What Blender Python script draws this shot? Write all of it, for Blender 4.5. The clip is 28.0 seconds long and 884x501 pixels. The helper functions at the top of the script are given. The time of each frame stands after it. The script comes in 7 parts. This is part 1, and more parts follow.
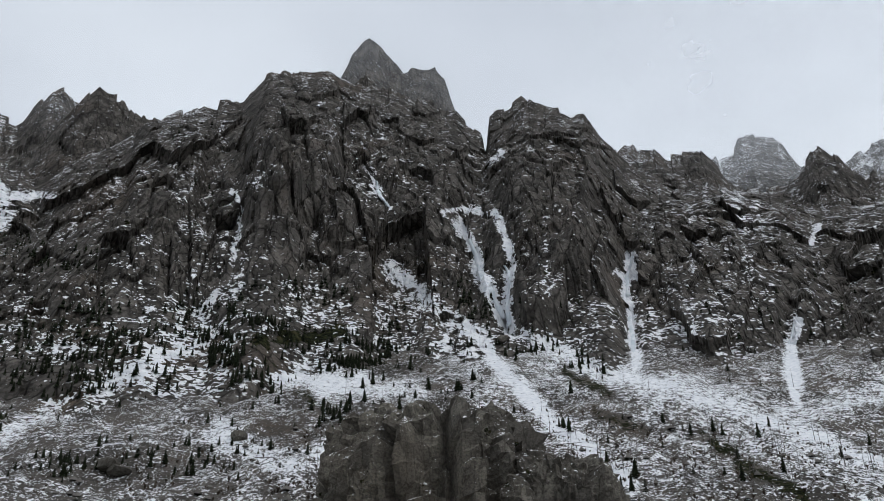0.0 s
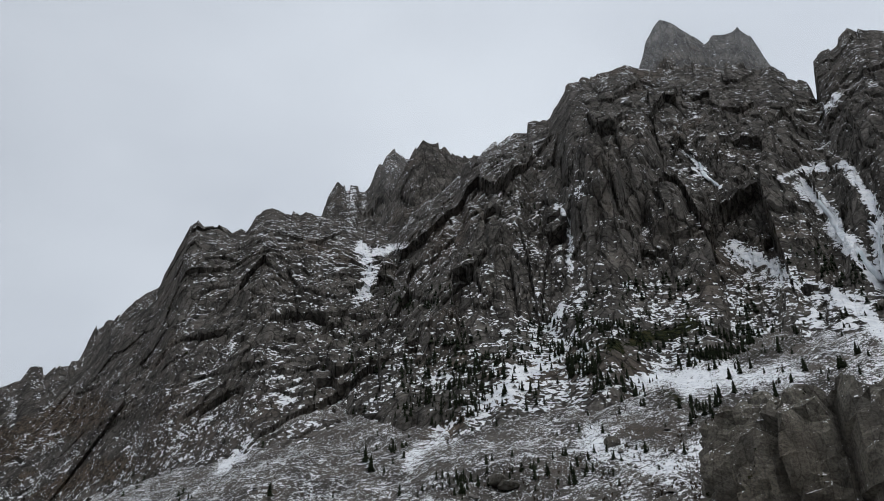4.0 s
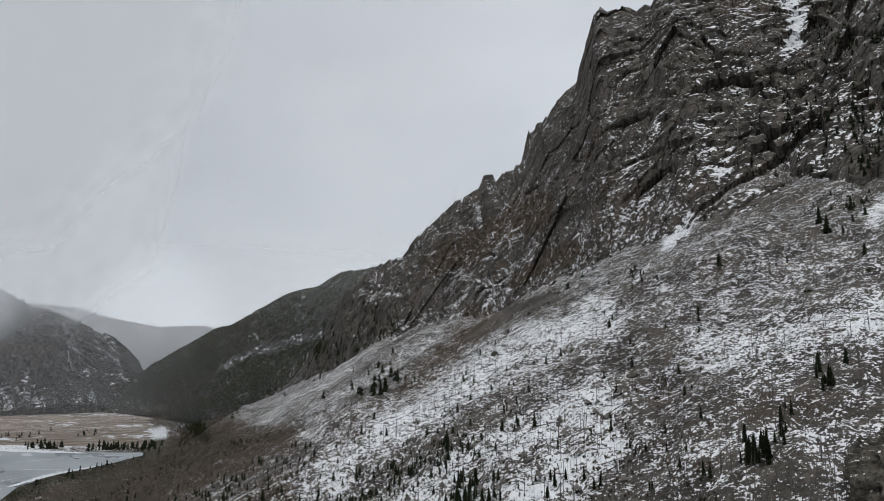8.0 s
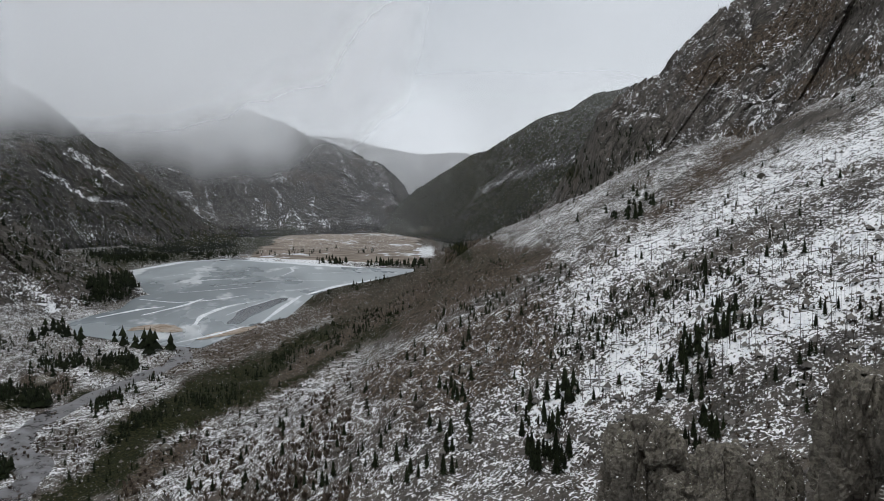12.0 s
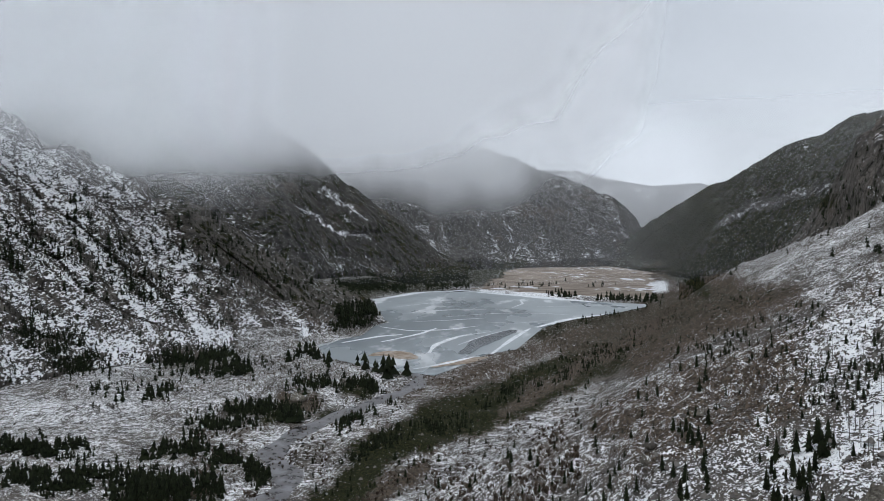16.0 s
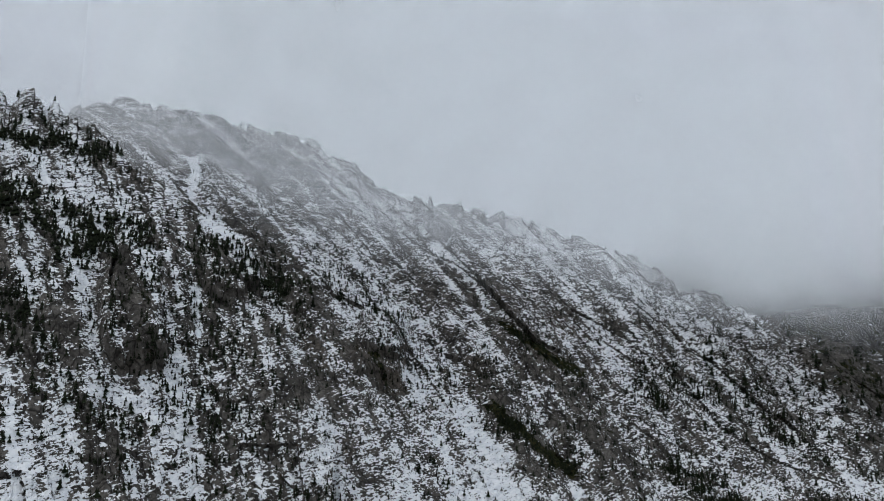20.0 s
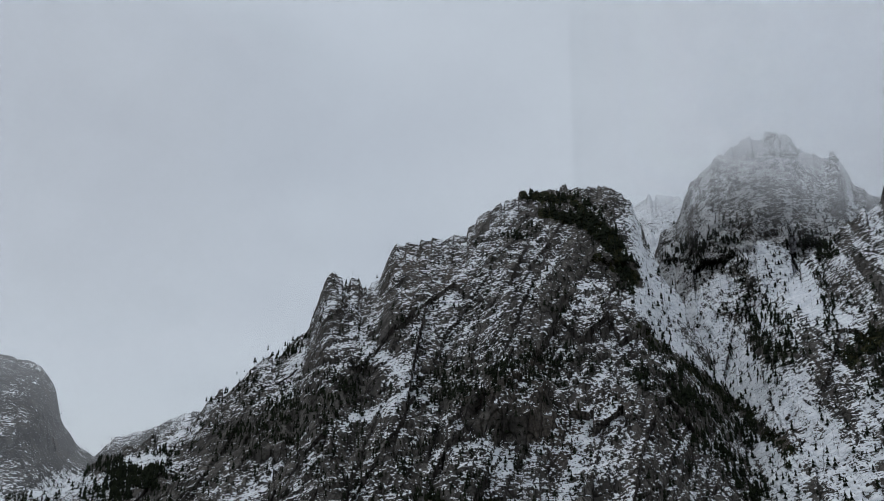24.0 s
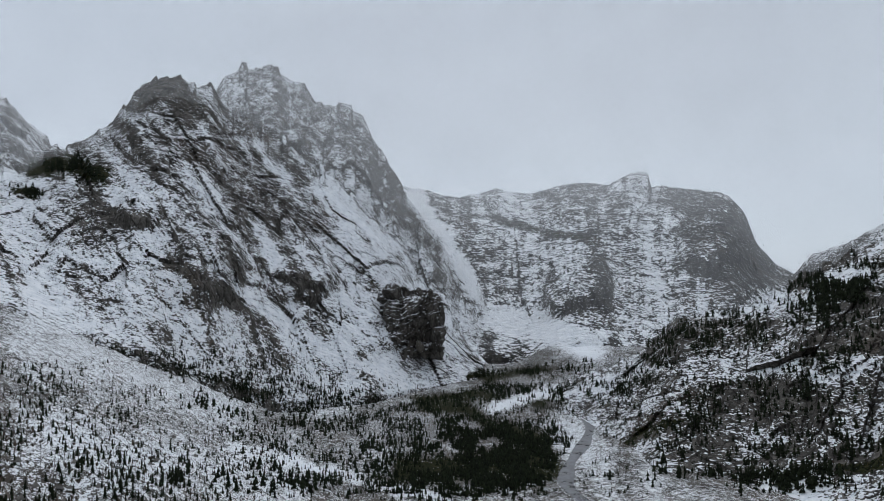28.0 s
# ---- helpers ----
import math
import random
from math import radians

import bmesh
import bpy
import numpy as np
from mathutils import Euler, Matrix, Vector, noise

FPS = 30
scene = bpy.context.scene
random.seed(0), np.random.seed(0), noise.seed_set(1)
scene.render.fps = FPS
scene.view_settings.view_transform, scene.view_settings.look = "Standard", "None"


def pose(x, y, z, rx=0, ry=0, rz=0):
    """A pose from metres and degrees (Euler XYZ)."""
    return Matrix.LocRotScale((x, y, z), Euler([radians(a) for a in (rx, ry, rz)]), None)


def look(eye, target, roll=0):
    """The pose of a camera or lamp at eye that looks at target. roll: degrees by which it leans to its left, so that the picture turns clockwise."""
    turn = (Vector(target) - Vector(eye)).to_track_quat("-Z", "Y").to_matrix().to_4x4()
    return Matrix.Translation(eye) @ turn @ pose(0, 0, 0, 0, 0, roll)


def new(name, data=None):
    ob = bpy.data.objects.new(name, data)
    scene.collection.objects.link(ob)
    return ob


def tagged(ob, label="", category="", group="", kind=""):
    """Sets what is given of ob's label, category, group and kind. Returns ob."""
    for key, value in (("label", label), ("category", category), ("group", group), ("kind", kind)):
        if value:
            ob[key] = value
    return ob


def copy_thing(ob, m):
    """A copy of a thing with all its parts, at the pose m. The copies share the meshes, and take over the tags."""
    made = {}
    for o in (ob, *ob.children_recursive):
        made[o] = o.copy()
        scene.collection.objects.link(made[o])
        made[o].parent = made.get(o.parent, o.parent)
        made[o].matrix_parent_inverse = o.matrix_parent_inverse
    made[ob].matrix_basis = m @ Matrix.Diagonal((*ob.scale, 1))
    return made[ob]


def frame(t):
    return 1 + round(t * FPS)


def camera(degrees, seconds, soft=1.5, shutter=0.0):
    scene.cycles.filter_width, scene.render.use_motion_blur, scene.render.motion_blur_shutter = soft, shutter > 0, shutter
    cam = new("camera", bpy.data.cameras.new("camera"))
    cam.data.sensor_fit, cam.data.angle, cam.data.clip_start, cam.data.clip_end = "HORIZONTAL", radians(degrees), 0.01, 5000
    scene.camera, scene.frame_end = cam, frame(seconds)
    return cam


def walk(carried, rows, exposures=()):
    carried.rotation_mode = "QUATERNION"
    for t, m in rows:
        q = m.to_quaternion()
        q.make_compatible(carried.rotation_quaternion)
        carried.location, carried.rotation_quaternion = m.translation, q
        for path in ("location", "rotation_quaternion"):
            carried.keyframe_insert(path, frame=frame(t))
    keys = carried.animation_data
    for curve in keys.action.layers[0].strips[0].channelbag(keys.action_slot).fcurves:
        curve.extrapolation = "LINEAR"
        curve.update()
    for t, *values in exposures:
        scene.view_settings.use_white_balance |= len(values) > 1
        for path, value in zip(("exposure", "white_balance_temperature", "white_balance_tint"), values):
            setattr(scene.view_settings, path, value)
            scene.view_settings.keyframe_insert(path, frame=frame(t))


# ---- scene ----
# A hovering drone turns on the spot, 130 m above the lake.
EYE = (0.0, 0.0, 130.0)
cam = camera(59.27, 28.0, soft=0.8)
# seconds, bearing (anticlockwise from +y), pitch, roll
TURNS = [
    (0.0, -0.00, 25.58, 0.00),    (0.5, 1.66, 25.59, 0.03),    (1.0, 3.98, 25.53, -0.01),
    (1.5, 6.46, 25.49, 0.01),    (2.0, 10.03, 25.45, -0.02),    (2.5, 13.81, 25.43, -0.00),
    (4.5, 31.66, 25.39, -0.07),    (5.0, 36.53, 23.96, -0.16),    (5.5, 40.99, 21.01, -0.16),
    (6.0, 44.96, 16.83, -0.33),    (6.5, 48.61, 12.15, -0.35),    (7.0, 52.43, 11.73, -0.30),
    (7.5, 55.28, 11.69, -0.20),    (8.0, 58.76, 9.88, -0.12),    (8.5, 61.68, 6.96, -0.17),
    (9.0, 64.43, 4.04, -0.18),    (9.5, 67.09, 1.12, -0.20),    (10.0, 68.97, 1.00, -0.18),
    (10.5, 70.95, 0.83, -0.12),    (11.0, 72.88, 0.09, -0.06),    (11.5, 75.10, -1.89, -0.02),
    (12.0, 77.19, -3.01, -0.02),    (12.5, 78.69, -3.10, 0.04),    (14.5, 86.84, -3.38, -0.24),
    (15.0, 88.87, -3.45, -0.24),    (15.5, 91.37, -3.53, -0.18),    (16.0, 93.99, -0.56, 0.04),
    (16.5, 96.90, 5.77, 0.18),    (17.0, 99.39, 6.33, 0.24),    (17.5, 102.01, 9.52, 0.36),
    (18.0, 110.21, 9.46, 0.25),    (18.5, 119.16, 9.28, 0.12),    (19.0, 125.41, 9.10, 0.06),
    (19.5, 130.95, 8.99, 0.03),    (20.0, 138.21, 9.73, -0.14),    (20.5, 147.83, 9.93, -0.32),
    (21.0, 156.57, 11.01, -0.56),    (21.5, 166.68, 16.85, -1.30),    (23.5, 194.73, 18.88, 0.97),
    (24.0, 202.36, 17.44, 0.67),    (24.5, 210.51, 11.80, 0.39),    (25.0, 217.64, 8.35, -0.00),
    (25.5, 223.29, 8.15, -0.16),    (26.0, 229.50, 6.76, -0.31),    (26.5, 235.99, 4.83, -0.57),
    (27.0, 240.69, 4.73, -0.70),    (27.5, 245.47, 4.60, -0.83),    (28.0, 249.97, 4.48, -0.96),

]
EXPOSURES = [(0.0, 0.05, 6250, 9), (2.0, 0.03, 6170, 9), (4.5, 0.0, 6350, 9), (5.0, 0.0, 6400, 9), (6.0, -0.06, 6170, 9), (7.0, 0.0, 6280, 9),
             (8.0, 0.03, 6500, 9), (12.0, 0.18, 6500, 9), (15.0, 0.25, 6350, 9), (16.0, 0.25, 6250, 9), (17.0, -0.14, 6100, 9), (18.0, -0.17, 6180, 8), (19.0, 0.0, 6180, 8),
             (20.0, 0.1, 6180, 8), (21.0, 0.14, 6350, 6), (24.0, -0.16, 6080, 8), (26.0, -0.02, 6060, 8), (28.0, 0.0, 6030, 8)]
walk(cam, [(t, pose(*EYE, 90 + p, 0, b) @ pose(0, 0, 0, 0, 0, r)) for t, b, p, r in TURNS], EXPOSURES)

# ------------------------------------------------------------------ light
def node(tree, kind, **values):
    n = tree.nodes.new(kind)
    for key, value in values.items():
        if key in n.inputs:
            n.inputs[key].default_value = value
    return n


def overcast():
    """Grey cloud cover over a clear-sky model, lighter and darker where the cloud is thin or thick."""
    world = bpy.data.worlds.new("overcast_sky")
    scene.world = world
    world.use_nodes = True
    tr = world.node_tree
    tr.nodes.clear()
    link = tr.links.new
    sky = tr.nodes.new("ShaderNodeTexSky")
    sky.sky_type = "NISHITA"
    sky.sun_disc = False
    sky.sun_elevation, sky.sun_rotation = radians(59), radians(124)
    where = tr.nodes.new("ShaderNodeTexCoord")
    stretch = tr.nodes.new("ShaderNodeMapping")
    stretch.inputs["Scale"].default_value = (1.0, 1.0, 2.2)
    cloud = tr.nodes.new("ShaderNodeTexNoise")
    cloud.inputs["Scale"].default_value, cloud.inputs["Detail"].default_value = 1.6, 4.0
    cloud.inputs["Roughness"].default_value = 0.45
    grey = tr.nodes.new("ShaderNodeValToRGB")
    grey.color_ramp.elements[0].position, grey.color_ramp.elements[0].color = 0.3, (0.44, 0.465, 0.51, 1)
    grey.color_ramp.elements[1].position, grey.color_ramp.elements[1].color = 0.72, (0.63, 0.66, 0.70, 1)
    dot = tr.nodes.new("ShaderNodeVectorMath")
    dot.operation = "DOT_PRODUCT"
    dot.inputs[1].default_value = (0.30, 0.55, 0.30)
    bright = tr.nodes.new("ShaderNodeMapRange")
    bright.inputs["From Min"].default_value, bright.inputs["From Max"].default_value = -0.65, 0.8
    bright.inputs["To Min"].default_value, bright.inputs["To Max"].default_value = 0.72, 1.22
    lit = tr.nodes.new("ShaderNodeVectorMath")
    lit.operation = "SCALE"
    gap = tr.nodes.new("ShaderNodeVectorMath")
    gap.operation = "DOT_PRODUCT"
    gap.inputs[1].default_value = (-0.977, 0.193, 0.085)
    thin = tr.nodes.new("ShaderNodeMapRange")
    thin.interpolation_type = "SMOOTHSTEP"
    thin.inputs["From Min"].default_value, thin.inputs["From Max"].default_value = 0.9945, 1.0
    thin.inputs["To Min"].default_value, thin.inputs["To Max"].default_value = 0.0, 0.32
    total = tr.nodes.new("ShaderNodeMath")
    clear = tr.nodes.new("ShaderNodeBackground")
    clear.inputs["Strength"].default_value = 0.06
    cover = tr.nodes.new("ShaderNodeBackground")
    cover.inputs["Strength"].default_value = 1.16
    both = tr.nodes.new("ShaderNodeMixShader")
    both.inputs[0].default_value = 0.9
    out = tr.nodes.new("ShaderNodeOutputWorld")
    link(where.outputs["Generated"], stretch.inputs[0])
    link(stretch.outputs[0], cloud.inputs["Vector"])
    link(cloud.outputs["Fac"], grey.inputs[0])
    link(where.outputs["Generated"], dot.inputs[0])
    link(dot.outputs["Value"], bright.inputs[0])
    link(grey.outputs[0], lit.inputs[0])
    link(where.outputs["Generated"], gap.inputs[0])
    link(gap.outputs["Value"], thin.inputs[0])
    link(bright.outputs[0], total.inputs[0])
    link(thin.outputs[0], total.inputs[1])
    link(total.outputs[0], lit.inputs["Scale"])
    link(lit.outputs[0], cover.inputs[0])
    link(sky.outputs[0], clear.inputs[0])
    link(clear.outputs[0], both.inputs[1])
    link(cover.outputs[0], both.inputs[2])
    link(both.outputs[0], out.inputs[0])


overcast()
sun_light = bpy.data.lights.new("sun", "SUN")
sun_light.energy, sun_light.angle, sun_light.color = 0.75, radians(40), (1.0, 0.96, 0.91)
sun = new("sun", sun_light)
sun.matrix_world = look((450, -300, 900), (0, 0, 0))

# ------------------------------------------------------------------ noise
GRADS = np.random.RandomState(5).normal(size=(256, 3)).astype(np.float32)
GRADS /= np.linalg.norm(GRADS, axis=1)[:, None]
PERM = np.random.RandomState(6).permutation(256)
PERM = np.concatenate([PERM, PERM, PERM])


def gradient_noise(x, y, z):
    xi, yi, zi = (np.floor(v).astype(np.int64) for v in (x, y, z))
    fx, fy, fz = (x - xi).astype(np.float32), (y - yi).astype(np.float32), (z - zi).astype(np.float32)
    u, v, w = (f * f * f * (f * (f * 6 - 15) + 10) for f in (fx, fy, fz))
    xi, yi, zi = xi & 255, yi & 255, zi & 255
    total = 0
    for i in (0, 1):
        pi = PERM[xi + i]
        for j in (0, 1):
            pj = PERM[pi + ((yi + j) & 255)]
            for k in (0, 1):
                g = GRADS[PERM[pj + ((zi + k) & 255)] & 255]
                d = g[..., 0] * (fx - i) + g[..., 1] * (fy - j) + g[..., 2] * (fz - k)
                total = total + d * (u if i else 1 - u) * (v if j else 1 - v) * (w if k else 1 - w)
    return total * 1.5


def fractal(x, y, z, size, octaves=4, gain=0.5, ridged=False, seed=0):
    total, amp, norm = 0, 1.0, 0.0
    for o in range(octaves):
        s = 2.03 ** o / size
        n = gradient_noise(x * s + 17.3 * seed + 31 * o, y * s - 9.1 * seed, z * s + 5.7 * seed)
        if ridged:
            n = 1 - 2.2 * np.abs(n)
        total, norm, amp = total + amp * n, norm + amp, amp * gain
    return total / norm


def facets(x, y, z, size, tilt=0.8, seed=0):
    """Broken rock: each cell of the stone is a tilted flat face; also the depth of the joints between cells."""
    p = np.stack(np.broadcast_arrays(x, y, z), -1).astype(np.float32) / size + 7.3 * seed
    cell = np.floor(p).astype(np.int64)
    near, second = np.full(p.shape[:-1], 9e9, np.float32), np.full(p.shape[:-1], 9e9, np.float32)
    face = np.zeros(p.shape[:-1], np.float32)
    frac = p - cell
    for i in (-1, 0, 1):
        for j in (-1, 0, 1):
            for k in (-1, 0, 1):
                h = PERM[PERM[PERM[(cell[..., 0] + i) & 255] + ((cell[..., 1] + j) & 255)] + ((cell[..., 2] + k) & 255)]
                g = GRADS[h]
                d = frac - (np.array([i, j, k], np.float32) + 0.5 + 0.42 * g)
                q = d[..., 0] ** 2 + d[..., 1] ** 2 + d[..., 2] ** 2
                t = GRADS[(h * 7 + 3) & 255]
                value = t[..., 0] * 0.7 + tilt * (d[..., 0] * t[..., 1] + d[..., 1] * t[..., 2] + d[..., 2] * g[..., 0])
                closer = q < near
                second = np.where(closer, near, np.minimum(second, q))
                face = np.where(closer, value, face)
                near = np.where(closer, q, near)
    return face, smooth(0.0, 0.12, np.sqrt(second) - np.sqrt(near))


def smooth(a, b, x):
    t = np.clip((x - a) / (b - a), 0, 1)
    return t * t * (3 - 2 * t)


def table(pairs, x):
    pairs = sorted(pairs)
    return np.interp(x, [p[0] for p in pairs], [p[1] for p in pairs])


# ------------------------------------------------------------------ valley ground
NORTH_FOOT = [(-4900, 1044), (-3000, 672), (-2200, 540), (-1667, 345), (-1444, 215), (-1193, 75), (-952, 15), (-825, -41),
              (-624, -63), (-340, -77), (0, -90), (400, -120), (766, -170), (1500, -260), (4900, -700)]
SOUTH_FOOT = [(-4900, -500), (-2600, -250), (-1769, -300), (-1323, -205), (-1086, -200), (-974, -235), (-885, -291), (-783, -394),
              (-600, -450), (-300, -480), (0, -450), (300, -420), (500, -430), (800, -480), (1300, -620), (4900, -1500)]


def valley(x, y):
    """Height of the valley's bed and of the scree slopes on both sides of it."""
    floor = 0.02 * np.clip(-x - 2400, 0, None) + 0.018 * np.clip(x - 150, 0, None)
    north, south = np.clip(y - table(NORTH_FOOT, x), 0, None), np.clip(table(SOUTH_FOOT, x) - y, 0, None)
    bench = 150 * smooth(-250, -650, x) + 60 * smooth(300, 800, x)
    up = 0.14 * np.minimum(north, bench) + 0.53 * np.clip(north - bench, 0, None)
    up = np.minimum(up, 330) + np.minimum(0.45 * south, 42)
    up = np.sqrt(up * up + 40.0) - 40.0 ** 0.5
    return floor + up


def bearing(x, y):
    return (np.degrees(np.arctan2(-x, y)) + 60) % 360 - 60


def rise(x, y, z):
    return np.degrees(np.arctan2(z - EYE[2], np.hypot(x, y)))


def strip(a, e, line, width):
    """1 on a line of (bearing, height angle), falling to 0 at its edge."""
    best = np.full(a.shape, 1e9, np.float32)
    for (a0, e0), (a1, e1) in zip(line[:-1], line[1:]):
        da, de = (a1 - a0), e1 - e0
        t = np.clip(((a - a0) * da + (e - e0) * de) / (da * da + de * de), 0, 1)
        best = np.minimum(best, np.hypot(a - a0 - t * da, e - e0 - t * de))
    return 1 - smooth(0.05 * width, 1.5 * width, best)


def sheet(name, verts, rows, cols, mat, attributes, closed=False, faceted=False):
    """A grid of rows x cols vertices as one mesh, with float attributes."""
    me = bpy.data.meshes.new(name)
    n = rows * cols
    i = np.arange(n).reshape(rows, cols)
    j = np.roll(i, -1, 1) if closed else i[:, 1:]
    i = i if closed else i[:, :-1]
    quads = np.stack([i[:-1], j[:-1], j[1:], i[1:]], -1).reshape(-1, 4).astype(np.int32)
    me.vertices.add(n)
    me.vertices.foreach_set("co", np.ascontiguousarray(verts, np.float32).ravel())
    me.loops.add(quads.size)
    me.loops.foreach_set("vertex_index", quads.ravel())
    me.polygons.add(len(quads))
    me.polygons.foreach_set("loop_start", np.arange(0, quads.size, 4, dtype=np.int32))
    for key, values in attributes.items():
        me.attributes.new(key, "FLOAT", "POINT").data.foreach_set("value", np.ascontiguousarray(values, np.float32).ravel())
    me.update(calc_edges=True)
    if faceted:
        me.shade_flat()
    me.materials.append(mat)
    return new(name, me)

# ------------------------------------------------------------------ materials
class Nodes:
    """A node material, written as short expressions."""

    def __init__(self, name):
        self.mat = bpy.data.materials.new(name)
        self.mat.use_nodes = True
        self.tree = self.mat.node_tree
        self.tree.nodes.clear()
        self.out = self.tree.nodes.new("ShaderNodeOutputMaterial")
        self.geo = self.tree.nodes.new("ShaderNodeNewGeometry")

    def put(self, socket, value):
        if isinstance(value, bpy.types.NodeSocket):
            self.tree.links.new(value, socket)
        elif isinstance(value, (int, float)) or len(value) != 3 or socket.type != "RGBA":
            socket.default_value = value
        else:
            socket.default_value = (*value, 1)

    def math(self, op, a, b=0.0, clamp=False):
        n = self.tree.nodes.new("ShaderNodeMath")
        n.operation, n.use_clamp = op, clamp
        self.put(n.inputs[0], a), self.put(n.inputs[1], b)
        return n.outputs[0]

    def noise(self, size, detail=3.0, rough=0.55, stretch=(1, 1, 1), seed=0.0, dip=0.0):
        m = self.tree.nodes.new("ShaderNodeMapping")
        m.inputs["Location"].default_value = (seed * 13.7, seed * 7.1, seed * 3.3)
        m.inputs["Scale"].default_value = tuple(s / size for s in stretch)
        if dip:
            m.vector_type = "TEXTURE"
            m.inputs["Scale"].default_value = tuple(size / s for s in stretch)
            m.inputs["Rotation"].default_value = (dip, 0.8 * dip, 0)
        self.tree.links.new(self.geo.outputs["Position"], m.inputs[0])
        n = self.tree.nodes.new("ShaderNodeTexNoise")
        n.inputs["Scale"].default_value, n.inputs["Detail"].default_value, n.inputs["Roughness"].default_value = 1.0, detail, rough
        self.tree.links.new(m.outputs[0], n.inputs["Vector"])
        return n.outputs["Fac"]

    def cells(self, size, stretch=(1, 1, 1), seed=0.0):
        """Joint blocks of rock: distance from the nearest joint, and each block's own number."""
        m = self.tree.nodes.new("ShaderNodeMapping")
        m.inputs["Location"].default_value = (seed * 5.3, seed * 9.1, seed * 2.7)
        m.inputs["Scale"].default_value = tuple(k / size for k in stretch)
        warp = self.tree.nodes.new("ShaderNodeTexNoise")
        warp.inputs["Scale"].default_value, warp.inputs["Detail"].default_value = 1.3, 3.0
        mix = self.tree.nodes.new("ShaderNodeMix")
        mix.data_type, mix.blend_type = "RGBA", "LINEAR_LIGHT"
        mix.inputs[0].default_value = 0.22
        self.tree.links.new(self.geo.outputs["Position"], m.inputs[0])
        self.tree.links.new(m.outputs[0], warp.inputs["Vector"])
        self.tree.links.new(m.outputs[0], mix.inputs[6]), self.tree.links.new(warp.outputs["Color"], mix.inputs[7])
        found = []
        for feature, output in (("DISTANCE_TO_EDGE", "Distance"), ("F1", "Color")):
            v = self.tree.nodes.new("ShaderNodeTexVoronoi")
            v.feature = feature
            v.inputs["Scale"].default_value = 1.0
            self.tree.links.new(mix.outputs[2], v.inputs["Vector"])
            found.append(v.outputs[output])
        apart = self.tree.nodes.new("ShaderNodeSeparateColor")
        self.tree.links.new(found[1], apart.inputs[0])
        return found[0], apart.outputs[0]

    def attr(self, key):
        n = self.tree.nodes.new("ShaderNodeAttribute")
        n.attribute_name = key
        return n.outputs["Fac"]

    def step(self, a, b, x, lo=0.0, hi=1.0):
        n = self.tree.nodes.new("ShaderNodeMapRange")
        n.interpolation_type = "SMOOTHSTEP"
        for s, v in zip(n.inputs[:5], (x, a, b, lo, hi)):
            self.put(s, v)
        return n.outputs[0]

    def mix(self, f, a, b):
        n = self.tree.nodes.new("ShaderNodeMix")
        n.data_type = "RGBA"
        self.put(n.inputs[0], f), self.put(n.inputs[6], a), self.put(n.inputs[7], b)
        return n.outputs[2]

    def up(self):
        n = self.tree.nodes.new("ShaderNodeSeparateXYZ")
        self.tree.links.new(self.geo.outputs["Normal"], n.inputs[0])
        return n.outputs[2]

    def bump(self, height, strength, distance):
        n = self.tree.nodes.new("ShaderNodeBump")
        n.inputs["Strength"].default_value, n.inputs["Distance"].default_value = strength, distance
        self.put(n.inputs["Height"], height)
        return n.outputs[0]

    def surface(self, color, rough=0.9, normal=None, **more):
        n = self.tree.nodes.new("ShaderNodeBsdfPrincipled")
        self.put(n.inputs["Base Color"], color), self.put(n.inputs["Roughness"], rough)
        n.inputs["Specular IOR Level"].default_value = 0.06
        for key, value in more.items():
            self.put(n.inputs[key], value)
        if normal is not None:
            self.put(n.inputs["Normal"], normal)
        self.tree.links.new(n.outputs[0], self.out.inputs[0])
        return self.mat


